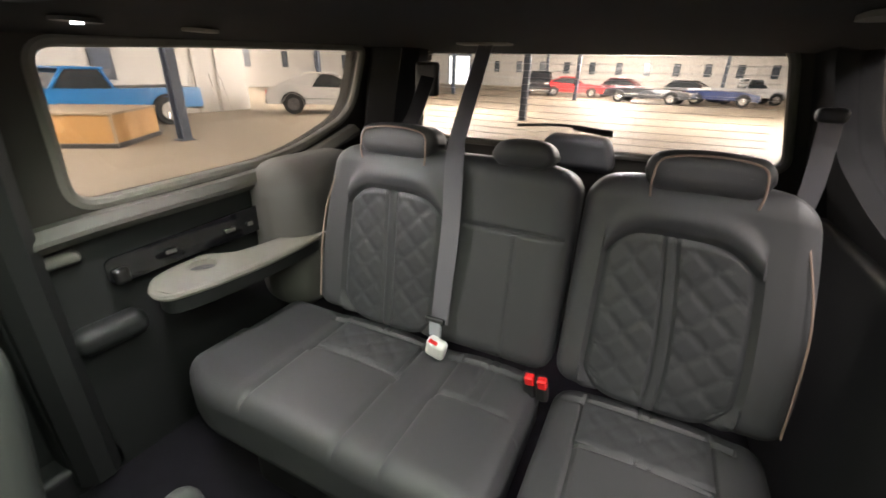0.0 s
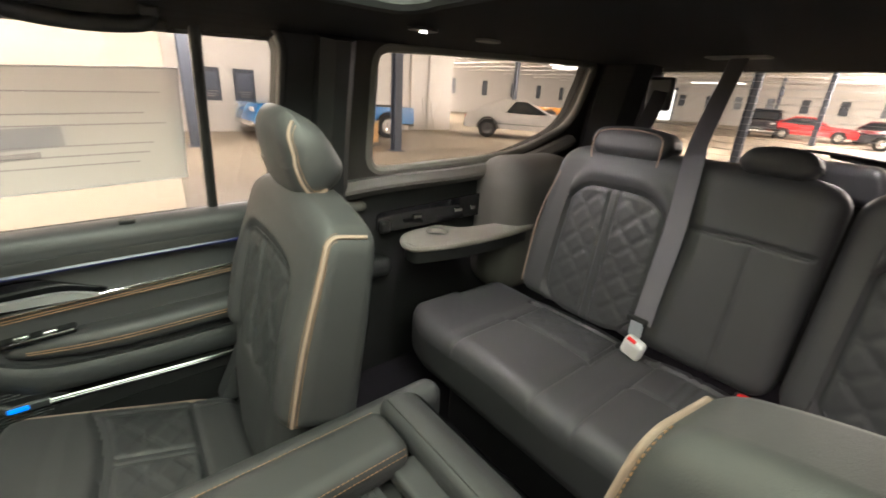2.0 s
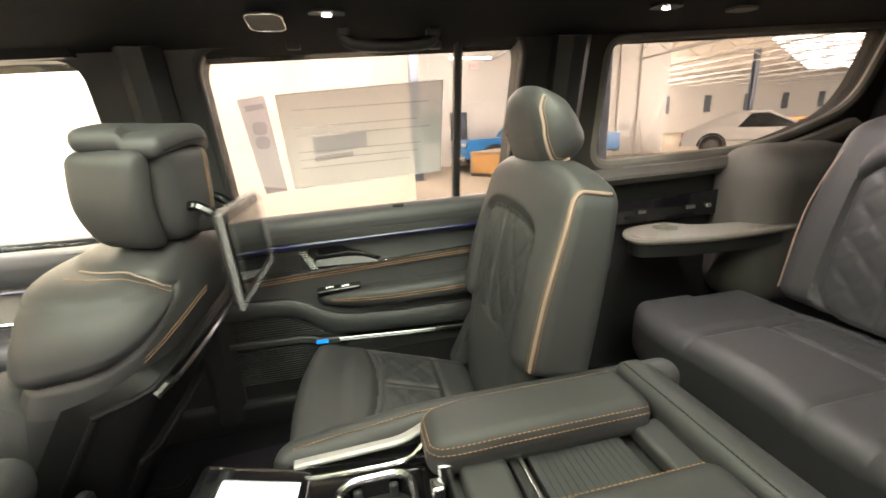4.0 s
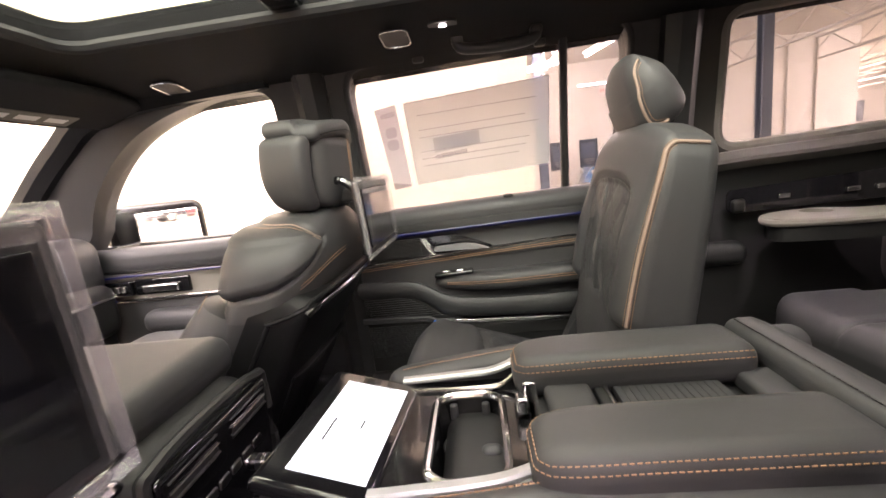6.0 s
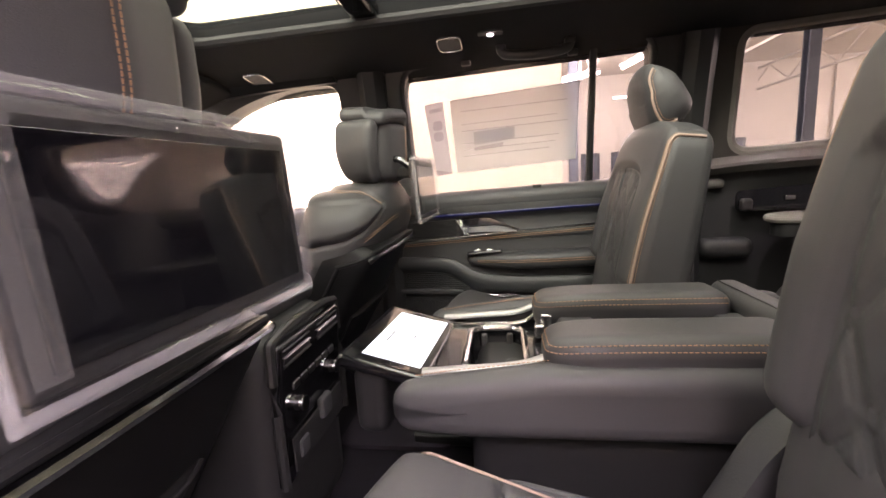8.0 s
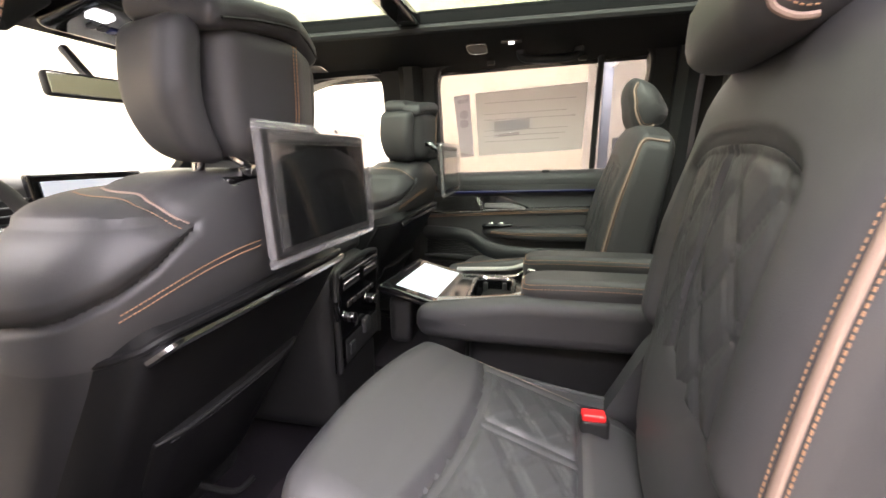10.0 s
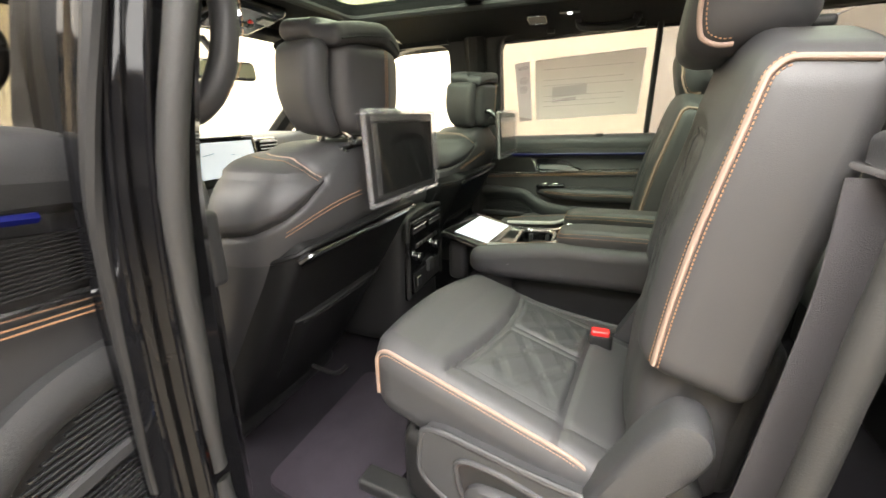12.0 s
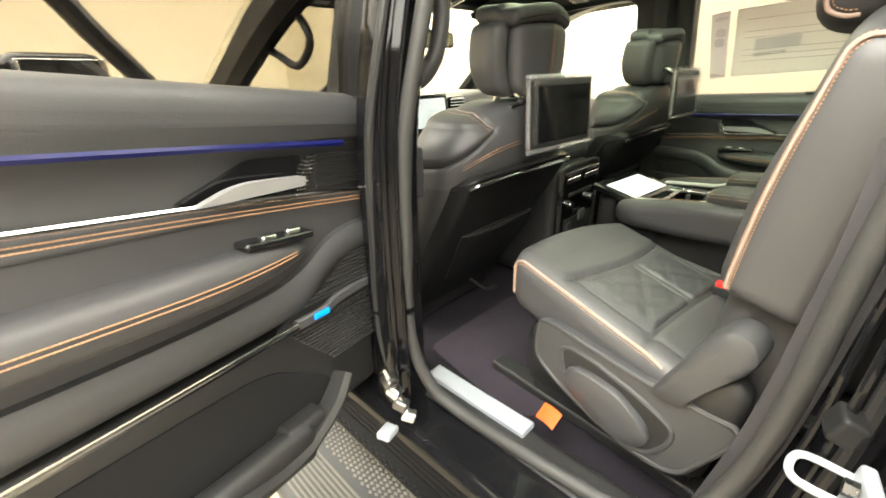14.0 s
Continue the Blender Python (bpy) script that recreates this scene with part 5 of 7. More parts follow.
# rear face of the front console
fc = thing("front_console", (-0.01, 1.2, 0.62), "black front console with rear vents and sockets", "console")
block("body", (-0.015, 1.28, 0.86), (0.27, 0.70, 0.42), 0.05, PLASTIC, fc, "", (4, 6, 4))
block("armrest", (-0.015, 1.18, 1.09), (0.30, 0.42, 0.07), 0.03, LEATHER, fc, "padded leather armrest", (4, 5, 2))
block("fascia", (-0.015, 0.932, 0.93), (0.235, 0.02, 0.25), 0.008, GLOSSY, fc, "gloss black fascia", (2, 1, 2), (4, 0, 0))
tube("fascia_trim", [(-0.14, 0.925, 0.82), (-0.14, 0.925, 1.03), (-0.12, 0.925, 1.062), (-0.015, 0.925, 1.07), (0.09, 0.925, 1.062), (0.11, 0.925, 1.03), (0.11, 0.925, 0.82)], 0.008, PLASTIC, fc, "", 8, 5)
for x in (-0.075, 0.045):
    block("vent", (x, 0.921, 1.03), (0.095, 0.012, 0.04), 0.006, PLASTIC, fc, "dark air vent")
    for k in range(3):
        block("vane", (x, 0.915, 1.018 + k * 0.012), (0.088, 0.006, 0.0025), 0.001, DARKMETAL, fc)
    tube("vane_trim", [(x - 0.045, 0.913, 1.03), (x + 0.045, 0.913, 1.03)], 0.0015, CHROME, fc, "", 6, 0)
    tube("knob", [(x * 1.15, 0.924, 0.938), (x * 1.15, 0.905, 0.938)], 0.012, DARKMETAL, fc, "dark metal knob", 14, 0)
    tube("knob_ring", [(x * 1.15, 0.912, 0.938), (x * 1.15, 0.907, 0.938)], 0.0135, CHROME, fc, "", 14, 0)
for i in range(6):
    block("button", (-0.085 + i * 0.028, 0.919, 0.972), (0.022, 0.006, 0.014), 0.003, DARKMETAL, fc)
block("socket_cover", (0.0, 0.916, 0.885), (0.04, 0.014, 0.04), 0.006, SOFT, fc, "grey socket cover")
block("socket", (-0.085, 0.918, 0.86), (0.03, 0.008, 0.03), 0.004, SOFT, fc)
block("ribbed_panel", (-0.015, 0.92, 0.86), (0.20, 0.004, 0.06), 0.002, PLASTIC, fc)

# ---- passenger side rear door ----


def rear_door(name, label, f=0.965):
    """A rear door's inner side, in the passenger side's place; y ahead, front edge at f."""
    d = thing(name, (0.83, 0.5, 0.66), label, "door", "", "structure")
    b, mid, span = 0.05, (f + 0.05) / 2, f - 0.05
    holed("window_frame", REARWIN, (0.03, 1.17, 0.965, 1.715), right_put, 0.10, PLASTIC, d, "", 3)
    sheet("glass", shrink(REARWIN, 0.02), lambda u, v, q: right_put(u, v, 0.05 + q), 0.005, TINT, d, "dark privacy glass")
    tube("divider", [right_put(0.27, 1.235, 0.035), right_put(0.272, 1.45, 0.035), right_put(0.275, 1.67, 0.035)], 0.01, PLASTIC, d, "", 8, 2, (1, 0, 0), False, strip(0.02, 0.03))
    tube("window_seal", [right_put(p.x, p.y, 0.004) for p in REARWIN], 0.009, RUBBER, d, "", 8, 0, (1, 0, 0), True)
    block("top_pad", (0.820, mid, 1.208), (0.080, span, 0.085), 0.036, SOFT, d, "", (2, 8, 2), (0, 0, 0), lambda p: (p.x, p.y, p.z - 0.012 * p.y / 0.46))
    tube("ambient_strip", [(0.783, 0.10, 1.180), (0.783, 0.50, 1.170), (0.783, min(0.82, f - 0.08), 1.160)], 0.0055, BLUELIT, d, "glowing blue light strip", 6, 3)
    block("upper_panel", (0.822, mid, 1.125), (0.05, span, 0.118), 0.012, SOFT, d, "", (1, 4, 6), (0, 0, 0), lambda p: (p.x + 0.014 * math.cos(p.z * 26), p.y, p.z - 0.012 * p.y / 0.46))
    tube("chrome_strip", [(0.782, 0.08, 1.120), (0.780, 0.50, 1.098), (0.780, f, 1.071)], 0.005, CHROME, d, "thin chrome strip", 8, 3, (0, 0, 1), False, strip(0.008, 0.008))
    for dz in (0.0125, 0.0185):
        stitches("stitching", [(0.784, 0.08, 1.120 - dz), (0.782, 0.50, 1.098 - dz), (0.782, f - 0.01, 1.0715 - dz)], THREAD, d, 0.0011, 0.0045, 0.0010)
    sheet("handle_recess", round_poly([(0.715, 1.086), (0.715, 1.145), (0.62, 1.147), (0.57, 1.126), (0.505, 1.099)], 0.012, 3), lambda u, v, q: (0.806 - q, u, v), 0.010, GLOSSY, d, "dark handle recess")
    lever = round_poly([(0.692, 1.102), (0.692, 1.117), (0.60, 1.121), (0.565, 1.116), (0.520, 1.098)], [0.006, 0.006, 0.02, 0.02, 0.006], 4)
    sheet("door_handle", lever, lambda u, v, q: (0.785 - q - 0.006 * math.sin((u - 0.5) * 14), u, v), 0.014, SATIN, d, "satin chrome door handle")
    sheet("speaker_grille", round_poly([(f - 0.004, 1.080), (f - 0.004, 1.138), (0.735, 1.145), (0.710, 1.090)], 0.006, 2), lambda u, v, q: (0.803 - q, u, v), 0.008, PLASTIC, d, "black ribbed grille")
    for i in range(12):
        block("grille_rib", (0.794, (f + 0.73) / 2, 1.089 + i * 0.0044), (0.004, f - 0.74, 0.0022), 0.0008, PLASTIC, d)
    for i in range(9):
        block("bright_rib", (0.792, 0.700 + 0.0034 * i, 1.092 + i * 0.0062), (0.007, 0.020, 0.0028), 0.001, CHROME, d, "bright metal rib")
    block("middle_panel", (0.829, mid, 1.000), (0.05, span, 0.20), 0.012, LEATHER, d, "", (1, 6, 3))

    def pad(p):
        t = max(0, (p.y - 0.05) / 0.26)
        return (p.x + 0.034 * t ** 2.2, p.y, p.z * (1 - 0.45 * t ** 3) - 0.022 * p.y + 0.008 * t ** 2)

    block("armrest", (0.796, 0.385, 0.994), (0.096, 0.64, 0.062), 0.028, LEATHER, d, "padded leather armrest", (4, 28, 4), (0, 0, 0), pad)
    for dz in (0.0, 0.007):
        pts = [Vector(pad(Vector((-0.0475, y, 0.006 - dz)))) + Vector((0.7945, 0.385, 0.994)) for y in (-0.30, -0.15, 0.0, 0.10, 0.18, 0.24, 0.285)]
        stitches("stitching", pts, THREAD, d, 0.0011, 0.0045, 0.0010)
    # soft band that sweeps from the front edge under the armrest
    top = spline([(f - 0.002, 1.014), (0.79, 1.006), (0.735, 0.988), (0.68, 0.956), (0.60, 0.936), (0.40, 0.928), (0.06, 0.935)], 6)
    low = spline([(f - 0.002, 0.954), (0.80, 0.948), (0.755, 0.933), (0.71, 0.900), (0.655, 0.874), (0.40, 0.862), (0.06, 0.852)], 6)

    def band(u, v):
        i = min(len(top) - 1, int(round(u * (len(top) - 1))))
        p = top[i].lerp(low[i], v)
        return (0.800 - 0.020 * math.sin(math.pi * min(1, 0.15 + 0.85 * v)) ** 0.7, p[0], p[1])

    top, low = [Vector((*p, 0)) if len(p) < 3 else p for p in top], [Vector((*p, 0)) if len(p) < 3 else p for p in low]
    grid("armrest_scoop", len(top) - 1, 8, band, SOFT, d, "soft grey band under the armrest", (0.02, 0, 0))
    sw = block("switch_plate", (0.788, 0.640, 1.024), (0.036, 0.125, 0.014), 0.006, GLOSSY, d, "gloss black switch plate", (1, 2, 1), (-3, 0, 0))
    for dy in (-0.022, 0.022):
        block("window_switch", (0.782, 0.643 + dy, 1.033), (0.016, 0.026, 0.010), 0.004, CHROME, sw, "chrome window switch", (1, 1, 1), (-3, 0, 0))
    sheet("lower_speaker", round_poly([(0.62, 0.862), (0.655, 0.878), (0.71, 0.905), (0.755, 0.937), (0.80, 0.952), (f - 0.003, 0.958), (f - 0.003, 0.750), (0.745, 0.742), (0.64, 0.838)], 0.02, 4), lambda u, v, q: (0.801 - q, u, v), 0.004, PLASTIC, d, "ribbed speaker grille")
    for i in range(28):
        z = 0.752 + i * 0.0074
        if 0.858 < z < 0.879:
            continue
        y0 = 0.745 - 0.095 * min(1, (z - 0.745) / 0.095) if z < 0.87 else 0.67 + 0.125 * min(1, max(0, (z - 0.880) / 0.068)) ** 0.9
        block("speaker_rib", (0.795, (y0 + f - 0.006) / 2, z), (0.006, f - 0.006 - y0, 0.0034), 0.0012, RIB, d)
    tube("chrome_strip", [(0.784, 0.10, 0.842), (0.782, 0.40, 0.850), (0.782, 0.655, 0.862)], 0.008, DARKCHROME, d, "thin chrome strip", 8, 3, (0, 0, 1), False, strip(0.010, 0.009))
    tube("chrome_strip", [(0.780, 0.10, 0.8505), (0.778, 0.40, 0.8585), (0.778, 0.655, 0.8705)], 0.004, CHROME, d, "thin chrome strip", 8, 3, (0, 0, 1), False, strip(0.004, 0.004))
    tube("lamp_arm", [(0.786, 0.655, 0.864), (0.784, 0.715, 0.867), (0.784, 0.755, 0.880), (0.784, f - 0.01, 0.886)], 0.008, SOFT, d, "", 8, 5, (0, 0, 1), False, strip(0.012, 0.020))
    block("badge_light", (0.777, 0.705, 0.868), (0.004, 0.034, 0.011), 0.0015, BLUELOGO, d, "glowing blue badge")
    block("lower_panel", (0.83, (f + 0.16) / 2, 0.735), (0.055, f - 0.16, 0.22), 0.02, PLASTIC, d, "", (1, 6, 3))
    # flat dark sheet; the pocket's depth and shade are only in its colour
    poc = sheet("pocket_shade", round_poly([(0.22, 0.80), (0.55, 0.800), (0.61, 0.792), (0.74, 0.705), (0.70, 0.66), (0.22, 0.66)], [0.03, 0.06, 0.04, 0.03, 0.05, 0.04], 4), lambda u, v, q: (0.803 - q, u, v), 0.003, HEADLINER, d, "flat dark sheet for the shade in the door pocket")
    tube("pocket_lip", [(0.765, 0.20, 0.680), (0.762, 0.45, 0.650), (0.765, 0.60, 0.632), (0.775, 0.70, 0.668), (0.79, 0.752, 0.708)], 0.012, PLASTIC, d, "", 8, 6, (1, 0, 0), False, strip(0.024, 0.05, 0.4))
    block("bottle_ring", (0.785, 0.64, 0.668), (0.05, 0.09, 0.03), 0.014, PLASTIC, d)
    block("pocket_wall", (0.775, 0.42, 0.640), (0.05, 0.46, 0.08), 0.02, PLASTIC, d, "", (1, 4, 2))
    return d


rear_door("door_1", "closed rear passenger door with black leather and chrome trim")

# stickers on the passenger door glass


def glass_put(u, v, q):
    return right_put(u, v, 0.040 - q)


st = thing("window_sticker", (0.80, 0.52, 1.32), "large grey price sheet stuck to the door glass", "sticker")
sheet("paper", [(0.315, 1.335), (0.725, 1.312), (0.733, 1.55), (0.312, 1.575)], glass_put, 0.0008, PAPER, st)
random.seed(5)
for i in range(11):
    z = 1.325 + i * 0.021
    a, b = 0.335 + 0.0 * i, 0.70
    if i in (2, 3, 4, 6, 7, 9):
        b2 = a + (b - a) * random.uniform(0.5, 1.0)
        sheet("print_bar", [(b - (b2 - a), z + 0.010), (b, z - 0.002), (b, z + 0.001), (b - (b2 - a), z + 0.013)], lambda u, v, q: glass_put(u, v, q + 0.0012), 0.0004, INK, st)
sheet("print_block", [(0.52, 1.415), (0.66, 1.402), (0.66, 1.445), (0.52, 1.455)], lambda u, v, q: glass_put(u, v, q + 0.0012), 0.0004, PAPERBLUE, st)
sheet("print_block", [(0.56, 1.392), (0.66, 1.382), (0.66, 1.396), (0.56, 1.405)], lambda u, v, q: glass_put(u, v, q + 0.0012), 0.0004, INK, st)
for a in ([(0.315, 1.335), (0.725, 1.312)], [(0.733, 1.55), (0.312, 1.575)], [(0.725, 1.312), (0.733, 1.55)], [(0.312, 1.575), (0.315, 1.335)]):
    tube("border", [glass_put(*a[0], 0.001), glass_put(*a[1], 0.001)], 0.0016, PAPERBLUE, st, "", 4, 0)
st2 = thing("fuel_sticker", (0.80, 0.79, 1.28), "narrow grey printed strip stuck to the door glass", "sticker")
sheet("paper", [(0.745, 1.309), (0.802, 1.303), (0.822, 1.542), (0.758, 1.550)], glass_put, 0.0008, PAPERBLUE, st2)
sheet("print_block", [(0.762, 1.52), (0.806, 1.514), (0.808, 1.527), (0.763, 1.533)], lambda u, v, q: glass_put(u, v, q + 0.0012), 0.0004, INK, st2)
for zc in (1.44, 1.475):
    sheet("print_ring", round_poly([(0.765, zc - 0.016), (0.80, zc - 0.018), (0.80, zc + 0.014), (0.765, zc + 0.016)], 0.015, 4), lambda u, v, q: glass_put(u, v, q + 0.0012), 0.0004, INK, st2)

# ---- driver's side: open rear door, pillars and sill ----
left_door = rear_door("door_2", "wide open rear door with black leather, chrome strips and copper stitching", 0.87)
DOOR_AT, DOOR_WAY, DOOR_RISE = Vector((-0.93, 0.93, 0.094)), Vector((-0.975, -0.222, 0)).normalized(), 4.2
inward = Vector((-DOOR_WAY.y, DOOR_WAY.x, 0))
turned = Matrix(((-inward.x, -DOOR_WAY.x, 0, 0), (-inward.y, -DOOR_WAY.y, 0, 0), (0, 0, 1, 0), (0, 0, 0, 1)))
pivot = Matrix.Translation((0.80, 0.815, 1.0))
place = Matrix.Translation((DOOR_AT.x, DOOR_AT.y, DOOR_AT.z + 1.0)) @ turned @ pose(0, 0, 0, -DOOR_RISE) @ pivot.inverted()
left_door.matrix_basis = place @ left_door.matrix_basis
block("outer_skin", (0.91, 0.50, 0.90), (0.05, 0.97, 0.62), 0.02, PAINT, None).matrix_world = Matrix.Identity(4)
skin = bpy.data.objects["outer_skin"]
skin.parent = left_door
skin.matrix_parent_inverse = Matrix.Translation((-0.83, -0.5, -0.66))
tagged(skin, "black painted outer skin")

structure(tube("trim_b_pillar_left", [(-0.862, 0.895, 0.66), (-0.862, 0.888, 1.15), (-0.835, 0.88, 1.4), (-0.75, 0.88, 1.68)], 0.06, PAINT, None, "", 8, 5, (0, 1, 0), False, strip(0.11, 0.10, 0.3)), "black middle pillar trim", "pillar")
structure(tube("trim_b_pillar_inner", [(-0.812, 0.99, 0.62), (-0.812, 0.99, 1.05), (-0.812, 0.985, 1.25), (-0.81, 0.98, 1.35), (-0.80, 0.97, 1.45), (-0.74, 0.95, 1.68)], 0.06, SHELL, None, "", 8, 5, (0, 1, 0), False, strip(0.13, 0.095, 0.3)), "black inner trim of the middle pillar", "pillar")
structure(tube("trim_b_pillar_outer", [(-0.908, 0.885, 0.60), (-0.908, 0.875, 1.15), (-0.88, 0.87, 1.4), (-0.80, 0.87, 1.68)], 0.03, PAINT, None, "", 8, 5, (0, 1, 0), False, circle(0.014, 12, 0.036)), "gloss black painted door pillar", "pillar")
# rolled sheet edges of the pillar
for dx, dy in ((-0.005, -0.038), (0.022, -0.052)):
    structure(tube("trim_pillar_edge", [(-0.912 + dx, 0.890 + dy, 0.70), (-0.912 + dx, 0.884 + dy, 1.15), (-0.884 + dx, 0.877 + dy, 1.4), (-0.80 + dx, 0.875 + dy, 1.68)], 0.0035, PAINT, None, "", 8, 5), "rolled black painted pillar edge", "trim")
seal = [(-0.79, 0.775, 1.66), (-0.842, 0.792, 1.45), (-0.868, 0.815, 1.30), (-0.87, 0.834, 1.17), (-0.87, 0.842, 1.05), (-0.87, 0.850, 0.95), (-0.868, 0.845, 0.83), (-0.855, 0.81, 0.735), (-0.84, 0.74, 0.692), (-0.825, 0.50, 0.685), (-0.815, 0.36, 0.70), (-0.81, 0.305, 0.77), (-0.803, 0.27, 0.87), (-0.80, 0.25, 1.0), (-0.80, 0.238, 1.18), (-0.785, 0.215, 1.4), (-0.74, 0.19, 1.64)]
structure(tube("trim_door_seal", seal, 0.0135, SEAL, None, "", 10, 8), "grey rubber door seal round the opening", "trim")
structure(tube("trim_door_seal_outer", [(x - 0.05, y + (0.035 if y > 0.6 else -0.05), z - (0.05 if z < 0.75 else 0)) for x, y, z in seal], 0.008, RUBBER, None, "", 8, 8), "second black door seal", "trim")
structure(block("trim_rocker", (-0.885, 0.90, 0.575), (0.13, 2.4, 0.20), 0.03, PAINT, None, "", (2, 6, 2)), "black painted rocker panel below the door opening", "trim")
structure(block("trim_sill_left", (-0.805, 0.55, 0.64), (0.10, 1.1, 0.07), 0.02, PLASTIC, None, "", (2, 6, 1)), "black sill trim", "trim")
plate = tagged(block("sill_plate", (-0.775, 0.745, 0.680), (0.042, 0.28, 0.014), 0.003, STEEL), "brushed steel sill plate in pale film", "sill plate")
tag = thing("paper_tag", (-0.741, 0.583, 0.68), "bright orange paper tag on the sill", "tag")
grid("card", 6, 4, lambda u, v: (-0.760 + 0.036 * v + 0.008 * u, 0.561 + 0.044 * u, 0.702 + 0.012 * v + 0.003 * math.sin(3 * u)), ORANGE, tag, "", (0, 0, 0.001))
board = thing("running_board", (-1.03, 0.8, 0.44), "dark running board with pale ribbed tread", "running board", "", "structure")
block("step", (-1.03, 0.85, 0.42), (0.22, 2.6, 0.05), 0.02, SOFT, board, "", (2, 8, 1))
for i in range(9):
    block("tread_rib", (-1.115 + i * 0.012, 0.85, 0.447), (0.005, 2.2, 0.005), 0.002, GREYTRIM, board, "pale tread rib")
random.seed(3)
nubs_v, nubs_f = [], []
for i in range(90):
    for j in range(7):
        cx, cy = -0.99 + j * 0.011 + 0.0055 * (i % 2), 0.35 + i * 0.016
        k = len(nubs_v)
        nubs_v += [(cx - 0.005, cy, 0.445), (cx, cy - 0.007, 0.445), (cx + 0.005, cy, 0.445), (cx, cy + 0.007, 0.445), (cx, cy, 0.449)]
        nubs_f += [[k, k + 1, k + 4], [k + 1, k + 2, k + 4], [k + 2, k + 3, k + 4], [k + 3, k, k + 4]]
make("tread_studs", nubs_v, nubs_f, GREYTRIM, board, "pale studded tread", False)["kind"] = "stuff"
# hinges at the door's front edge
hinge = thing("door_hinge", (-0.95, 0.84, 0.72), "bare metal door hinge and check strap", "hinge", "", "structure")
for k, (x, y, z) in enumerate(((-0.955, 0.82, 0.80), (-0.95, 0.81, 0.775), (-0.945, 0.80, 0.745), (-0.935, 0.79, 0.715))):
    block("knuckle", (x, y, z), (0.026, 0.03, 0.022), 0.006, CHROME if k % 2 else DARKMETAL, hinge, "", (1, 1, 1), (20, 10, 15 * k))
tube("hinge_pin", [(-0.96, 0.825, 0.83), (-0.93, 0.785, 0.70)], 0.006, CHROME, hinge, "", 10, 0)
block("check_strap", (-0.985, 0.80, 0.70), (0.04, 0.03, 0.016), 0.005, STEEL, hinge, "", (1, 1, 1), (0, 10, 20))

# rear jamb with the striker
structure(block("wall_jamb", (-0.90, 0.10, 1.05), (0.15, 0.16, 1.0), 0.03, PAINT, None, "", (2, 2, 6), (6, 0, 0)), "gloss black painted door jamb", "wall")
structure(block("wall_quarter_outer", (-0.985, -0.65, 1.0), (0.06, 1.5, 1.0), 0.03, PAINT, None, "", (1, 6, 6)), "gloss black painted rear quarter panel", "wall")
striker = thing("door_striker", (-0.92, 0.19, 1.01), "bright metal door striker on the jamb", "striker")
block("plate", (-0.925, 0.192, 1.0), (0.05, 0.012, 0.07), 0.004, STEEL, striker, "", (1, 1, 1), (6, 0, 10))
tube("loop", [(-0.945, 0.195, 1.02), (-0.948, 0.235, 1.024), (-0.925, 0.242, 1.022), (-0.905, 0.232, 1.02), (-0.905, 0.195, 1.018)], 0.0036, STEEL, striker, "", 8, 4)
for dz in (-0.022, 0.022):
    tube("bolt", [(-0.925, 0.196, 1.0 + dz), (-0.925, 0.206, 1.0 + dz)], 0.008, DARKMETAL, striker, "", 6, 0)
block("latch_block", (-0.897, 0.216, 1.062), (0.032, 0.022, 0.028), 0.005, SHELL, striker, "black latch buffer", (2, 2, 2), (20, 0, 10))
# rolled sheet edges of the rear jamb
for dx, dy in ((-0.062, -0.018), (-0.092, -0.028)):
    structure(tube("trim_jamb_edge", [(-0.805 + dx, 0.262 + dy, 0.90), (-0.80 + dx, 0.245 + dy, 1.05), (-0.80 + dx, 0.236 + dy, 1.2), (-0.785 + dx, 0.212 + dy, 1.42), (-0.745 + dx, 0.19 + dy, 1.62)], 0.0042, PAINT, None, "", 8, 5), "rolled black painted jamb edge", "trim")
# vertical grab handle on the pillar
gh = thing("pillar_handle", (-0.80, 0.86, 1.42), "leather wrapped vertical grab handle with copper stitching", "grab handle")
tube("grip", [(-0.768, 0.935, 1.338), (-0.750, 0.905, 1.352), (-0.728, 0.892, 1.385), (-0.712, 0.888, 1.43), (-0.705, 0.890, 1.48), (-0.712, 0.90, 1.55), (-0.725, 0.93, 1.60)], 0.017, LEATHER, gh, "", 10, 6)
stitches("stitching", [(-0.742, 0.888, 1.352), (-0.715, 0.876, 1.385), (-0.698, 0.873, 1.43), (-0.691, 0.876, 1.48), (-0.698, 0.888, 1.55)], THREAD, gh)
block("end_cap", (-0.762, 0.932, 1.340), (0.012, 0.016, 0.048), 0.006, CHROME, gh, "bright end cap")
belt2 = thing("seat_belt", (-0.755, 0.26, 0.7), "grey seat belt beside the door pillar", "seat belt", "seat belts")
tube("webbing", [(-0.752, 0.300, 0.70), (-0.755, 0.262, 0.90), (-0.755, 0.243, 1.08), (-0.753, 0.233, 1.20), (-0.748, 0.232, 1.29)], 0.02, BELTGREY, belt2, "", 8, 4, (1, 0, 0), False, strip(0.048, 0.0022))
block("guide_ring", (-0.745, 0.226, 1.305), (0.058, 0.020, 0.045), 0.010, SOFT, belt2, "grey belt guide", (2, 2, 2), (0, 8, 0))
tube("guide_bar", [(-0.772, 0.240, 1.295), (-0.720, 0.240, 1.297)], 0.004, CHROME, belt2, "bright guide bar", 8, 0)
block("guide_cover", (-0.742, 0.210, 1.345), (0.050, 0.026, 0.060), 0.012, PLASTIC, belt2, "", (2, 2, 2))
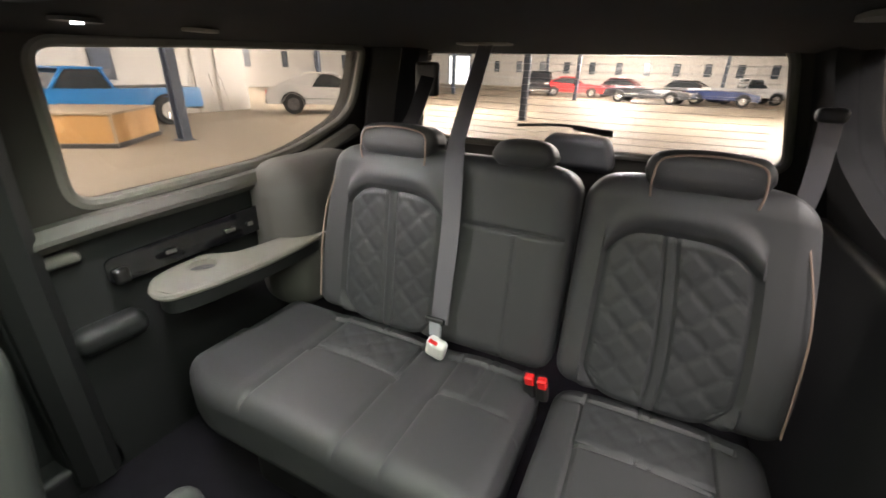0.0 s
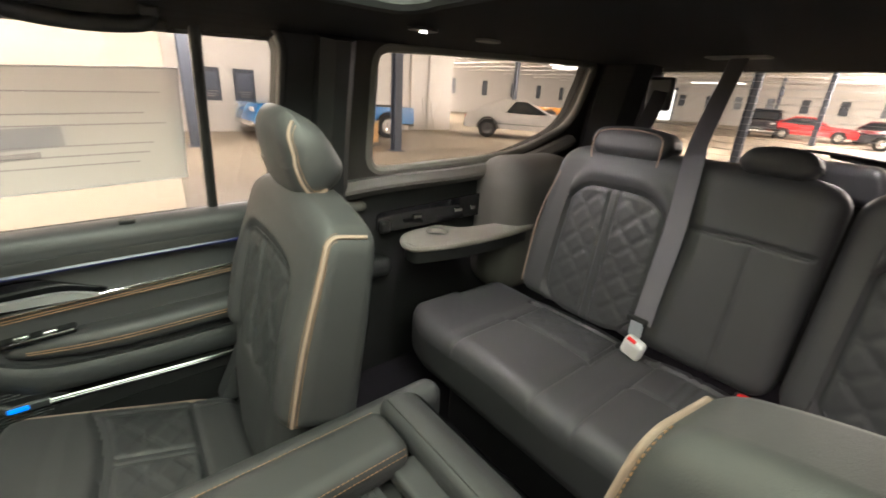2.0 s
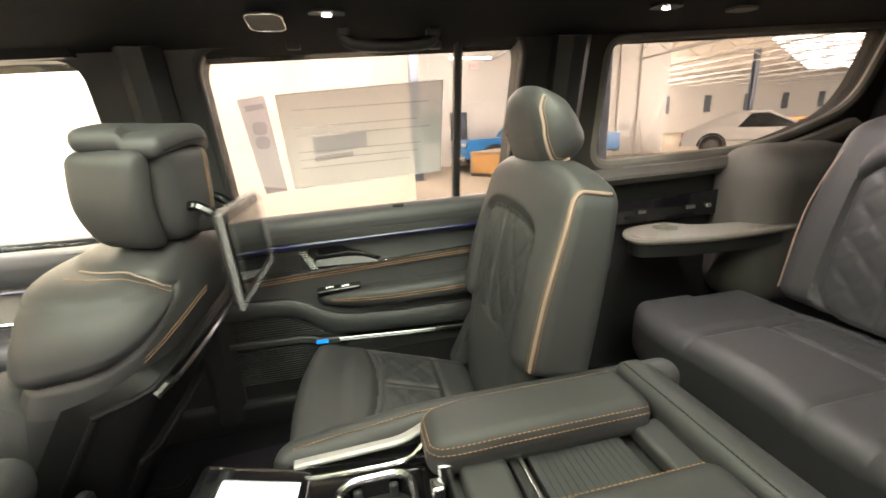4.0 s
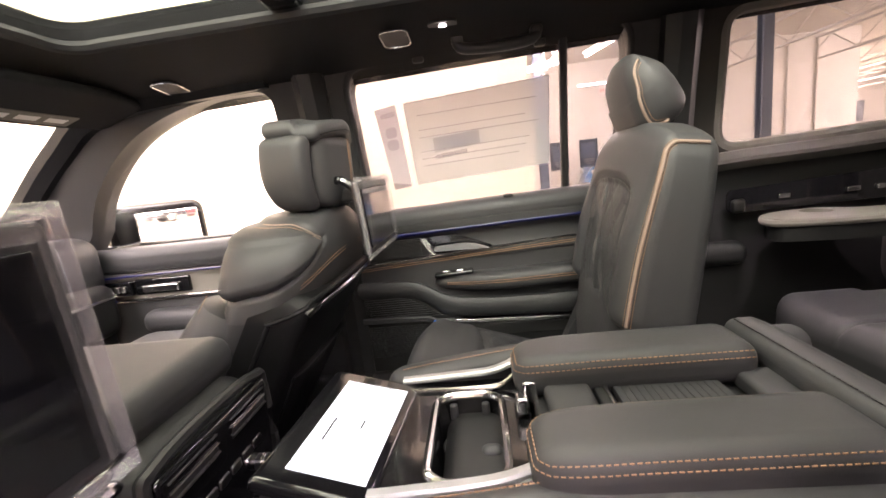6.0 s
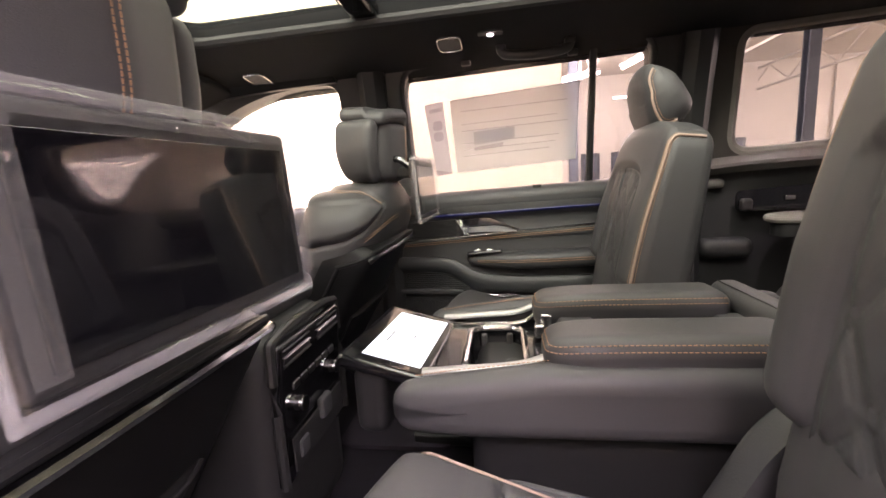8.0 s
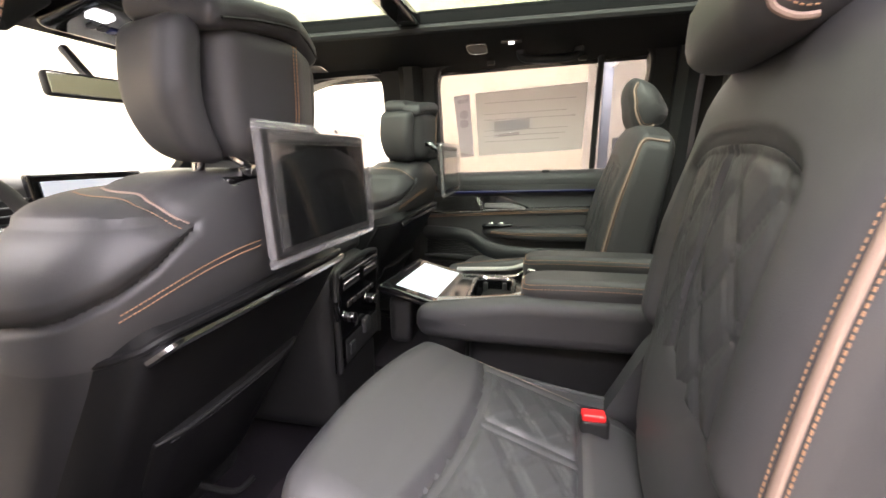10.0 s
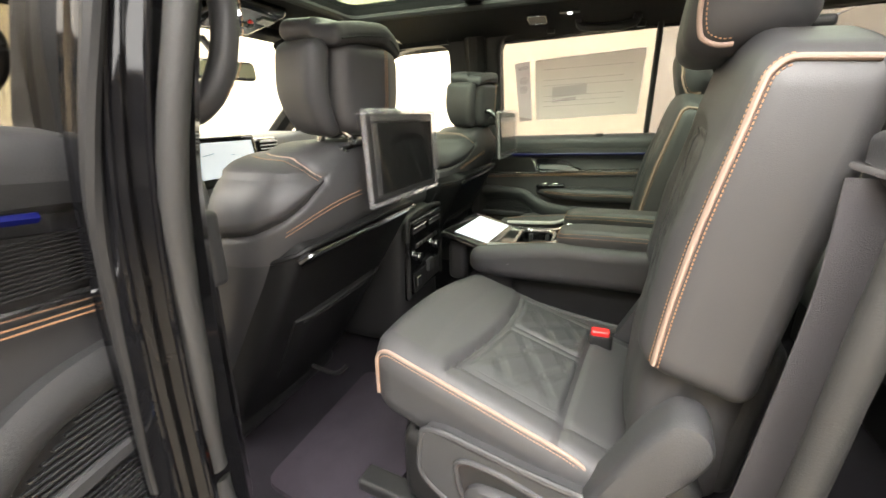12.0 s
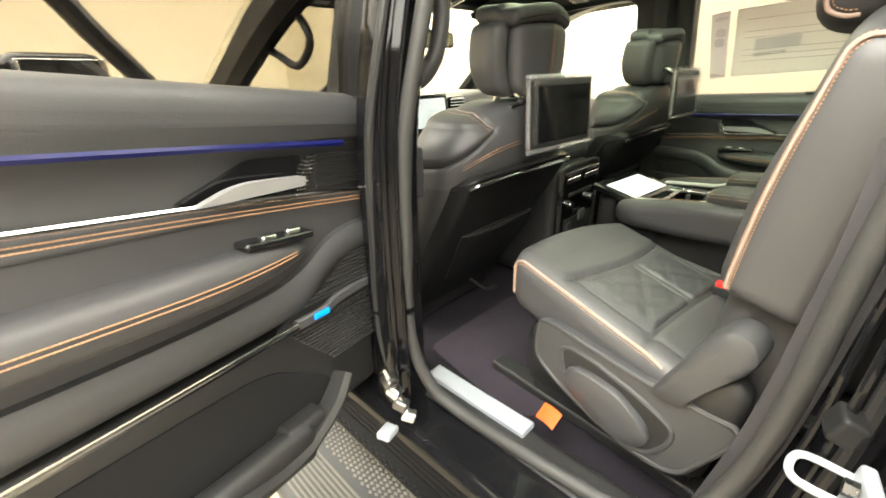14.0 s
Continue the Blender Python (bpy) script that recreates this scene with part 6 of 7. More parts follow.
belt3 = thing("seat_belt", (-0.82, 0.90, 1.1), "dark front seat belt on the pillar", "seat belt", "seat belts")
tube("webbing", [(-0.785, 0.934, 0.72), (-0.775, 0.934, 1.1), (-0.775, 0.930, 1.30)], 0.02, BELTDARK, belt3, "", 8, 4, (1, 0, 0), False, strip(0.0022, 0.048))
block("guide", (-0.752, 0.935, 1.165), (0.030, 0.03, 0.11), 0.010, SOFT, belt3, "black belt guide", (1, 1, 2))

# front driver's door standing open, with its mirror
fd = thing("door_3", (-0.95, 1.9, 0.66), "open front door with black window sash", "door", "", "structure")
a, b = Vector((-0.96, 1.80, 1.28)), Vector((-1.25, 1.62, 1.62))
tube("sash", [a, a.lerp(b, 0.5) + Vector((0, 0, 0.012)), b, b + Vector((-0.30, -0.14, 0.05)), b + Vector((-0.62, -0.28, 0.03))], 0.03, PLASTIC, fd, "", 8, 5, (0, 1, 0), False, strip(0.05, 0.06, 0.3))
block("panel", (-1.42, 1.60, 0.93), (1.00, 0.11, 0.66), 0.03, SOFT, fd, "", (6, 2, 4), (0, 0, 24))
mir = thing("side_mirror", (-1.22, 1.9, 1.3), "gloss black door mirror", "mirror", "door mirrors")
block("housing", (-1.20, 1.86, 1.37), (0.24, 0.10, 0.15), 0.045, PAINT, mir, "", (3, 2, 3), (0, 0, 20))
block("mirror_glass", (-1.185, 1.807, 1.37), (0.20, 0.008, 0.115), 0.003, material("mirror_glass", (0.85, 0.86, 0.86), 0.03, 1.0, bump=0, wear=0.01), mir, "mirror glass", (1, 1, 1), (0, 0, 20))
block("foot", (-1.05, 1.84, 1.30), (0.12, 0.05, 0.06), 0.02, PAINT, mir)
MIRRORG = bpy.data.materials["mirror_glass"]

# grab handle on the driver's windscreen pillar
ah = thing("pillar_handle", (-0.72, 1.66, 1.48), "black grab handle on the windscreen pillar", "grab handle")
tube("grip", [(-0.71, 1.46, 1.535), (-0.695, 1.425, 1.50), (-0.69, 1.41, 1.455), (-0.69, 1.445, 1.415), (-0.69, 1.51, 1.395), (-0.70, 1.585, 1.425), (-0.715, 1.65, 1.455)], 0.012, PLASTIC, ah, "", 10, 6)
for q in ((-0.71, 1.46, 1.54), (-0.715, 1.65, 1.46)):
    block("mount", q, (0.03, 0.04, 0.04), 0.012, PLASTIC, ah)

# ---- passenger side front door and mirror ----
pd = thing("door_4", (0.83, 1.4, 0.66), "closed front passenger door with black trim and blue light strip", "door", "", "structure")
block("top_pad", (0.815, 1.45, 1.165), (0.08, 0.90, 0.09), 0.034, SOFT, pd, "", (2, 8, 2))
tube("ambient_strip", [(0.772, 1.02, 1.125), (0.772, 1.9, 1.115)], 0.004, BLUELIT, pd, "glowing blue light strip", 6, 0)
block("upper_panel", (0.815, 1.45, 1.075), (0.055, 0.92, 0.11), 0.012, GREYTRIM, pd, "grey satin upper panel", (1, 3, 2))
tube("chrome_strip", [(0.783, 1.0, 1.04), (0.783, 1.9, 1.03)], 0.005, CHROME, pd, "thin chrome strip", 8, 0, (0, 0, 1), False, strip(0.01, 0.009))
block("handle_recess", (0.785, 1.62, 1.075), (0.014, 0.20, 0.055), 0.006, GLOSSY, pd)
block("door_handle", (0.773, 1.62, 1.07), (0.014, 0.13, 0.025), 0.006, CHROME, pd, "satin chrome door handle")
block("switch_plate", (0.775, 1.78, 1.075), (0.02, 0.12, 0.05), 0.006, GLOSSY, pd)
for i in range(4):
    block("switch", (0.763, 1.745 + i * 0.024, 1.075), (0.01, 0.016, 0.022), 0.003, CHROME, pd)
block("middle_panel", (0.82, 1.45, 0.95), (0.05, 0.92, 0.16), 0.012, LEATHER, pd, "", (1, 4, 2))
block("armrest", (0.785, 1.40, 0.955), (0.09, 0.60, 0.08), 0.035, LEATHER, pd, "padded leather armrest", (2, 6, 2))
block("lower_panel", (0.83, 1.45, 0.76), (0.055, 0.92, 0.24), 0.02, PLASTIC, pd)
block("badge_light", (0.775, 1.50, 0.86), (0.004, 0.055, 0.012), 0.0015, BLUELOGO, pd, "glowing blue badge")
mir2 = thing("side_mirror", (1.0, 1.78, 1.2), "gloss black door mirror", "mirror", "door mirrors")
block("housing", (1.10, 1.84, 1.245), (0.36, 0.12, 0.215), 0.05, PAINT, mir2, "", (3, 2, 3), (0, 0, -25))
block("mirror_glass", (1.07, 1.770, 1.247), (0.235, 0.008, 0.135), 0.003, MIRRORG, mir2, "mirror glass", (1, 1, 1), (0, 0, -25))
block("foot", (0.90, 1.82, 1.19), (0.14, 0.05, 0.05), 0.02, PAINT, mir2)

# ---- dash, wheel, display, mirror and roof console ----
dash = thing("dashboard", (0, 1.95, 1.0), "black dashboard with a wide lit display", "dashboard")
block("top", (0, 2.10, 1.165), (1.56, 0.54, 0.205), 0.06, SOFT, dash, "", (10, 4, 3), (0, 0, 0), lambda p: (p.x, p.y - 0.05 * (p.x / 0.8) ** 2, p.z))
block("fascia", (0, 1.86, 1.02), (1.54, 0.20, 0.18), 0.05, PLASTIC, dash, "", (8, 2, 2))
block("lower", (0, 1.92, 0.82), (1.54, 0.26, 0.30), 0.05, PLASTIC, dash)
tube("trim_strip", [(-0.75, 1.765, 1.06), (-0.2, 1.752, 1.06), (0.75, 1.765, 1.06)], 0.006, CHROME, dash, "bright trim strip", 8, 4)
tube("ambient_strip", [(-0.75, 1.768, 1.04), (0.0, 1.755, 1.04), (0.75, 1.768, 1.04)], 0.004, BLUELIT, dash, "glowing blue light strip", 6, 4)
for i in range(4):
    block("vent_vane", (-0.19, 1.75, 1.155 + i * 0.02), (0.10, 0.02, 0.004), 0.0015, DARKMETAL, dash)
disp = block("display_body", (0.025, 1.745, 1.185), (0.32, 0.025, 0.180), 0.008, GLOSSY, dash, "gloss black display", (1, 1, 1), (-8, 0, 0))
block("display_page", (0.025, 1.7305, 1.193), (0.27, 0.004, 0.125), 0.001, DISPLAY, disp, "lit white page", (1, 1, 1), (-8, 0, 0))
for i in range(5):
    block("icon", (-0.06 + i * 0.045, 1.7385, 1.116), (0.012, 0.003, 0.007), 0.001, WHITEPL, disp, "", (1, 1, 1), (-8, 0, 0))
block("status_bar", (0.10, 1.7395, 1.117), (0.05, 0.003, 0.012), 0.001, BLUELOGO, disp, "blue lit corner of the page", (1, 1, 1), (-8, 0, 0))
for i, (x, z, a, h) in enumerate(((-0.035, 1.235, 0.05, 0.003), (0.03, 1.205, 0.09, 0.002), (0.09, 1.225, 0.06, 0.002), (0.02, 1.18, 0.11, 0.0025))):
    block("map_line", (x - 0.02, 1.7275 + (1.213 - z) * 0.14, z - 0.02), (a, 0.001, h), 0.0003, GREYTRIM, disp, "", (1, 1, 1), (-8, 8 * (i - 1), 0))
block("vent_body", (0.265, 1.775, 1.215), (0.11, 0.05, 0.085), 0.012, GLOSSY, dash, "dark air vent")
for i in range(5):
    block("vent_vane", (0.265, 1.749, 1.187 + i * 0.014), (0.092, 0.012, 0.004), 0.0015, SATIN, dash)
wheel = thing("steering_wheel", (-0.43, 1.58, 1.08), "black leather steering wheel with satin spokes", "steering wheel")
wm = pose(-0.47, 1.52, 1.165, 68, 0, 0)
tube("rim", [wm @ Vector((0.188 * math.cos(2 * math.pi * i / 28), 0.188 * math.sin(2 * math.pi * i / 28), 0)) for i in range(28)], 0.016, LEATHER, wheel, "", 10, 0, (0, 1, 0.4), True)
block("hub", tuple(wm @ Vector((0, -0.01, -0.02))), (0.16, 0.13, 0.06), 0.03, PLASTIC, wheel, "", (2, 2, 1), (68, 0, 0))
for ang in (0, 180, 270):
    c, s_ = math.cos(radians(ang)), math.sin(radians(ang))
    tube("spoke", [wm @ Vector((0.06 * c, 0.06 * s_, -0.012)), wm @ Vector((0.18 * c, 0.18 * s_, 0))], 0.012, CHROME, wheel, "satin metal spoke", 8, 0, (0, 1, 0), False, strip(0.03, 0.014))
tube("column", [(-0.47, 1.55, 1.15), (-0.46, 1.85, 1.04)], 0.045, PLASTIC, wheel, "", 12, 0)
rvm = thing("rear_view_mirror", (-0.06, 1.62, 1.5), "frameless rear view mirror under the roof", "mirror")
block("shell", (-0.035, 1.61, 1.487), (0.21, 0.03, 0.060), 0.013, PLASTIC, rvm, "", (4, 1, 1), (-12, 0, -12))
block("mirror_glass", (-0.038, 1.5935, 1.487), (0.196, 0.004, 0.048), 0.0015, MIRRORG, rvm, "mirror glass", (1, 1, 1), (-12, 0, -12))
tube("stalk", [(-0.03, 1.62, 1.51), (-0.02, 1.70, 1.59)], 0.012, PLASTIC, rvm, "", 8, 0)
oc = thing("roof_console", (0.0, 1.49, 1.62), "gloss black overhead console with lit buttons", "roof console")
block("body", (0.0, 1.55, 1.655), (0.24, 0.20, 0.05), 0.02, GLOSSY, oc, "", (3, 3, 1), (-14, 0, 0))
for i, x in enumerate((-0.07, 0.07)):
    block("map_lamp", (x, 1.51, 1.635), (0.05, 0.03, 0.006), 0.002, LAMPWHITE if i == 0 else WHITEPL, oc, "lit map lamp", (1, 1, 1), (-14, 0, 0))
for i in range(5):
    block("button", (-0.05 + i * 0.025, 1.56, 1.625), (0.018, 0.022, 0.006), 0.002, BLUELIT if i == 2 else SOFT, oc, "", (1, 1, 1), (-14, 0, 0))
block("red_button", (0.03, 1.535, 1.631), (0.014, 0.012, 0.006), 0.002, RED, oc, "red button", (1, 1, 1), (-14, 0, 0))
for s in (1, -1):
    vis = thing("sun_visor", (s * 0.42, 1.53, 1.62), "folded dark sun visor with a pale label", "sun visor", "sun visors")
    block("pad", (s * 0.45, 1.54, 1.607), (0.50, 0.19, 0.024), 0.011, HEADLINER, vis, "", (4, 2, 1), (-18, 0, 0), lambda p: (p.x, p.y * (1 - 0.25 * max(0, abs(p.x) - 0.15) / 0.1), p.z))
    block("label", (s * 0.46, 1.585, 1.5795), (0.23, 0.050, 0.002), 0.0008, GREYTRIM, vis, "pale warning label", (1, 1, 1), (-18, 0, 0))
    for k in range(3):
        block("print_bar", (s * 0.46 + (k - 1) * 0.07, 1.585, 1.5780), (0.05, 0.02, 0.001), 0.0003, WHITEPL, vis, "", (1, 1, 1), (-18, 0, 0))


# ---- ceiling fittings ----
def oval_speaker(x, y):
    sp = thing("roof_speaker", (x, y, roof_z(x, y)), "small roof speaker with a bright rim", "speaker", "roof speakers")
    z = roof_z(x, y) - 0.013
    lean = math.degrees(math.atan(0.22 * x))
    loop = round_poly([(-0.044, -0.033), (0.044, -0.033), (0.044, 0.033), (-0.044, 0.033)], 0.022, 5)
    m = pose(x, y, z, 0, lean, 0)
    sheet("grille", loop, lambda u, v, d: m @ Vector((u, v, -d)), 0.004, PLASTIC, sp)
    tube("rim", [m @ Vector((p.x, p.y, -0.004)) for p in loop], 0.0022, CHROME, sp, "bright rim", 6, 0, (0, 0, 1), True)


for s in (1, -1):
    for x, y in ((0.56, 0.702), (0.635, 1.336)):
        oval_speaker(s * x, y)


def roof_lamp(x, y, lit=True):
    z = roof_z(x, y) - 0.002
    lamp = thing("roof_lamp", (x, y, z), "small lit reading lamp in the headliner" if lit else "small unlit cover in the headliner", "lamp", "roof lamps" if lit else "roof covers")
    loop = round_poly([(-0.022, -0.034), (0.022, -0.034), (0.022, 0.034), (-0.022, 0.034)], 0.02, 5)
    sheet("bezel", loop, lambda u, v, d: (x + u, y + v, z - d), 0.006, PLASTIC if lit else GREYTRIM, lamp)
    if lit:
        sheet("lens", [(p.x * 0.24, p.y * 0.24) for p in loop], lambda u, v, d: (x + u, y + v, z - 0.006 - d), 0.003, LAMPWHITE, lamp, "lit lens")


for x, y in ((0.543, 0.587), (0.50, -0.13), (-0.50, -0.13), (-0.25, -1.12), (-0.543, 0.587)):
    roof_lamp(x, y)
for x, y in ((0.61, 1.143), (0.53, -0.36), (-0.61, 1.143), (-0.53, -0.36)):
    roof_lamp(x, y, False)
for s in (1, -1):
    g = thing("grab_handle", (s * 0.64, 0.46, 1.66), "black folding grab handle over the door", "grab handle", "grab handles")
    z = roof_z(0.62, 0.46)
    tube("grip", [(s * 0.63, 0.36, z - 0.008), (s * 0.625, 0.375, z - 0.032), (s * 0.62, 0.46, z - 0.040), (s * 0.625, 0.545, z - 0.032), (s * 0.63, 0.56, z - 0.008)], 0.014, PLASTIC, g, "", 10, 6)
    for y in (0.362, 0.558):
        block("mount", (s * 0.63, y, z - 0.012), (0.035, 0.03, 0.02), 0.007, PLASTIC, g)
        tube("pin", [(s * 0.63 - 0.012, y, z - 0.022), (s * 0.63 + 0.012, y, z - 0.022)], 0.004, CHROME, g, "", 6, 0)
# blind hooks on the door window
for y in (0.343, 0.668):
    hk = tagged(block("blind_hook", right_put(y, 1.647, -0.006), (0.02, 0.03, 0.018), 0.005, PLASTIC), "small black blind hook above the door glass", "hook", "blind hooks")
tagged(block("blind_tab", (0.80, 0.45, 1.25), (0.02, 0.03, 0.01), 0.003, PLASTIC), "small black blind tab on the door's sill", "hook")

# ---- third row sides ----
arm = thing("side_armrest", (0.62, -0.38, 1.1), "pale grey side armrest with a cup hole", "armrest", "", "structure")
out = round_poly([(0.735, -0.30), (0.712, -0.235), (0.655, -0.198), (0.603, -0.200), (0.578, -0.29), (0.560, -0.45), (0.566, -0.60), (0.585, -0.735), (0.625, -0.765), (0.648, -0.70), (0.656, -0.55), (0.668, -0.46), (0.705, -0.42), (0.742, -0.40)], [0.02, 0.03, 0.03, 0.03, 0.05, 0.1, 0.1, 0.02, 0.02, 0.03, 0.06, 0.04, 0.03, 0.02], 5)
hole = [Vector((0.676 + 0.036 * math.cos(2 * math.pi * i / 24), -0.345 + 0.036 * math.sin(2 * math.pi * i / 24))) for i in range(24)]
o2 = resample(out, 24)
k0 = min(range(24), key=lambda i: (o2[i] - hole[0]).length if o2[i].x > 0.72 else 9)
o2 = o2[k0:] + o2[:k0]
area2 = sum(o2[i].x * o2[(i + 1) % 24].y - o2[(i + 1) % 24].x * o2[i].y for i in range(24))
if area2 < 0:
    o2 = [o2[0]] + o2[:0:-1]
vs, fs = [], []
for loop, z in ((o2, 1.117), (o2, 1.130), (hole, 1.132), (hole, 1.07)):
    vs += [(p.x, p.y, z) for p in loop]
for r in range(3):
    for i in range(24):
        j = (i + 1) % 24
        fs.append([r * 24 + i, r * 24 + j, (r + 1) * 24 + j, (r + 1) * 24 + i])
fs.append([72 + i for i in range(24)])
make("top", vs, fs, GREYTRIM, arm)
sheet("underside", shrink(out, -0.008), lambda u, v, d: (u, v, 1.117 - d), 0.045, PLASTIC, arm, "dark underside")
tube("edge", [(p.x, p.y, 1.120) for p in out], 0.010, GREYTRIM, arm, "", 8, 0, (0, 0, 1), True)
sheet("switch_panel", round_poly([(-0.16, 1.135), (-0.62, 1.140), (-0.68, 1.225), (-0.16, 1.200)], 0.02, 4), lambda u, v, d: (0.752 - d, u, v), 0.008, GLOSSY, arm, "gloss black switch panel")
for y, w in ((-0.31, 0.03), (-0.49, 0.035), (-0.56, 0.02)):
    block("switch", (0.741, y, 1.172), (0.008, w, 0.014), 0.003, CHROME, arm, "small bright switch")
block("vent_ring", (0.738, -0.185, 1.155), (0.02, 0.035, 0.04), 0.01, DARKMETAL, arm)
structure(tube("trim_window_ledge", [(0.77, 0.0, 1.27), (0.765, -0.2, 1.285), (0.765, -0.55, 1.295), (0.755, -0.85, 1.325), (0.74, -1.1, 1.40)], 0.03, MIDTRIM, None, "", 10, 6, (0, 0, 1), False, strip(0.07, 0.05, 0.4)), "soft grey ledge under the quarter window", "trim")
structure(block("trim_wheel_arch", (0.70, -0.80, 1.10), (0.24, 0.42, 0.52), 0.10, MIDTRIM, None, "", (3, 4, 4)), "soft grey side bulge beside the bench", "trim")
structure(block("trim_arch_step", (0.765, -0.14, 1.015), (0.07, 0.16, 0.07), 0.03, PLASTIC, None, "", (2, 2, 2)), "moulded step in the side trim", "trim")
structure(block("trim_c_ledge", (0.785, -0.06, 1.225), (0.07, 0.14, 0.03), 0.013, MIDTRIM, None, "", (2, 2, 1)), "soft ledge behind the rear door", "trim")

cb = thing("seat_belt", (0.12, -0.75, 1.0), "grey centre seat belt hanging from the roof to its buckle", "seat belt", "seat belts")
tube("webbing", [(0.155, -1.0, 1.705), (0.092, -0.70, 1.50), (0.064, -0.612, 1.44), (0.050, -0.572, 1.29), (0.056, -0.556, 1.134), (0.060, -0.545, 1.03)], 0.02, BELT, cb, "", 8, 6, (0.0, 1, 0.3), False, strip(0.048, 0.0022))
block("roof_guide", (0.16, -1.0, 1.708), (0.16, 0.07, 0.016), 0.007, GREYTRIM, cb, "pale oval belt guide", (3, 2, 1))
block("tongue", (0.067, -0.537, 1.013), (0.034, 0.010, 0.045), 0.004, STEEL, cb, "steel tongue")
block("tongue_grip", (0.071, -0.540, 1.035), (0.056, 0.014, 0.02), 0.006, PLASTIC, cb)
bw = thing("buckle", (0.05, -0.52, 0.94), "white covered belt buckle with a red button", "buckle", "belt buckles")
block("cover", (0.057, -0.525, 0.965), (0.055, 0.032, 0.06), 0.012, WHITEPL, bw, "", (2, 1, 2), (-14, -14, 0))
block("red_button", (0.06, -0.513, 0.985), (0.026, 0.012, 0.018), 0.003, RED, bw, "red release button", (1, 1, 1), (-14, -14, 0))
for x in (-0.222, -0.192):
    bk = thing("buckle", (x, -0.52, 0.93), "black belt buckle with a red button", "buckle", "belt buckles")
    block("cover", (x, -0.53, 0.945), (0.028, 0.03, 0.07), 0.008, PLASTIC, bk, "", (1, 1, 2), (-14, 8, 0))
    block("red_button", (x - 0.002, -0.516, 0.972), (0.022, 0.020, 0.026), 0.004, RED, bk, "red release button", (1, 1, 1), (-14, 8, 0))
bk = thing("buckle", (-0.34, 0.40, 0.86), "belt buckle with a red button", "buckle", "belt buckles")
block("cover", (-0.345, 0.398, 0.885), (0.026, 0.045, 0.06), 0.008, PLASTIC, bk)
block("red_button", (-0.347, 0.400, 0.917), (0.022, 0.036, 0.012), 0.004, RED, bk, "red release button")
rb = thing("seat_belt", (0.36, -0.95, 1.5), "dark third row seat belt by the rear pillar", "seat belt", "seat belts")
tube("webbing", [(0.30, -0.74, 1.46), (0.32, -0.86, 1.50), (0.40, -1.10, 1.62)], 0.02, BELTDARK, rb, "", 8, 4, (0, 0, 1), False, strip(0.048, 0.0022))
block("guide", (0.40, -1.09, 1.60), (0.09, 0.03, 0.11), 0.014, PLASTIC, rb)
lb = thing("seat_belt", (-0.68, -0.6, 1.4), "grey third row seat belt on the side trim", "seat belt", "seat belts")
tube("webbing", [(-0.615, -0.70, 1.38), (-0.612, -0.68, 1.46), (-0.605, -0.685, 1.575)], 0.02, BELT, lb, "", 8, 4, (0, 1, 0), False, strip(0.034, 0.0022))
block("guide", (-0.605, -0.69, 1.575), (0.045, 0.03, 0.025), 0.010, PLASTIC, lb)
hb = tagged(block("tailgate_latch_cover", (-0.10, -1.30, 1.37), (0.27, 0.10, 0.12), 0.03, SOFT, None, "", (4, 2, 2), (0, 0, 0), lambda p: (p.x * (1 - 2.6 * max(0, p.z + 0.02)), p.y, p.z)), "soft grey cover under the tailgate glass", "cover")
wip = thing("rear_wiper", (0.0, -1.43, 1.40), "black rear wiper resting below the glass", "wiper")
tube("blade", [(-0.20, -1.44, 1.432), (-0.02, -1.44, 1.445), (0.17, -1.44, 1.432)], 0.006, RUBBER, wip, "", 6, 4)
tube("arm", [(-0.20, -1.45, 1.42), (-0.05, -1.455, 1.437)], 0.009, PLASTIC, wip, "", 6, 2)

# floor mats
mat_l = tagged(sheet("floor_mat", round_poly([(-0.70, 0.80), (-0.70, 0.66), (-0.60, 0.60), (-0.58, 0.76), (-0.42, 0.74), (-0.25, 0.72), (-0.25, 1.02), (-0.66, 1.02)], 0.03, 4), lambda u, v, d: (u, v, 0.612 + d), 0.012, MAT), "dark carpet floor mat", "mat", "floor mats")
mat_r = tagged(sheet("floor_mat", round_poly([(0.70, 0.60), (0.25, 0.72), (0.25, 1.02), (0.66, 1.02)], 0.03, 4), lambda u, v, d: (u, v, 0.612 + d), 0.012, MAT), "dark carpet floor mat", "mat", "floor mats")

# ---- the hall beyond the glass ----
def column(x, y, w=0.22, label="blue-grey painted steel column"):
    c = thing("column", (x, y, 0), label, "column", "hall columns")
    for dx in (-1, 1):
        block("flange", (x + dx * w * 0.45, y, 2.2), (w * 0.14, w, 4.4), 0.01, STEELBLUE, c)
    block("web", (x, y, 2.2), (w * 0.8, w * 0.14, 4.4), 0.005, STEELBLUE, c)
    block("base_plate", (x, y, 0.012), (w * 1.6, w * 1.6, 0.024), 0.005, STEELBLUE, c)
    return c


first = column(9.4, -5.85)
for x, y in ((10.6, 1.0), (11.3, -1.4), (4.2, -15.4), (18.0, -20.0), (5.0, -30.0), (-6.0, -22.0), (14.0, -30.0), (-4.0, -38.0), (10.0, -42.0)):
    copy_thing(first, Matrix.Translation((x, y, 0)))

# roof trusses, strip lights, exit sign
TRUSS = material("white_steel", (0.62, 0.60, 0.57), 0.5, grain=40, bump=0.05)


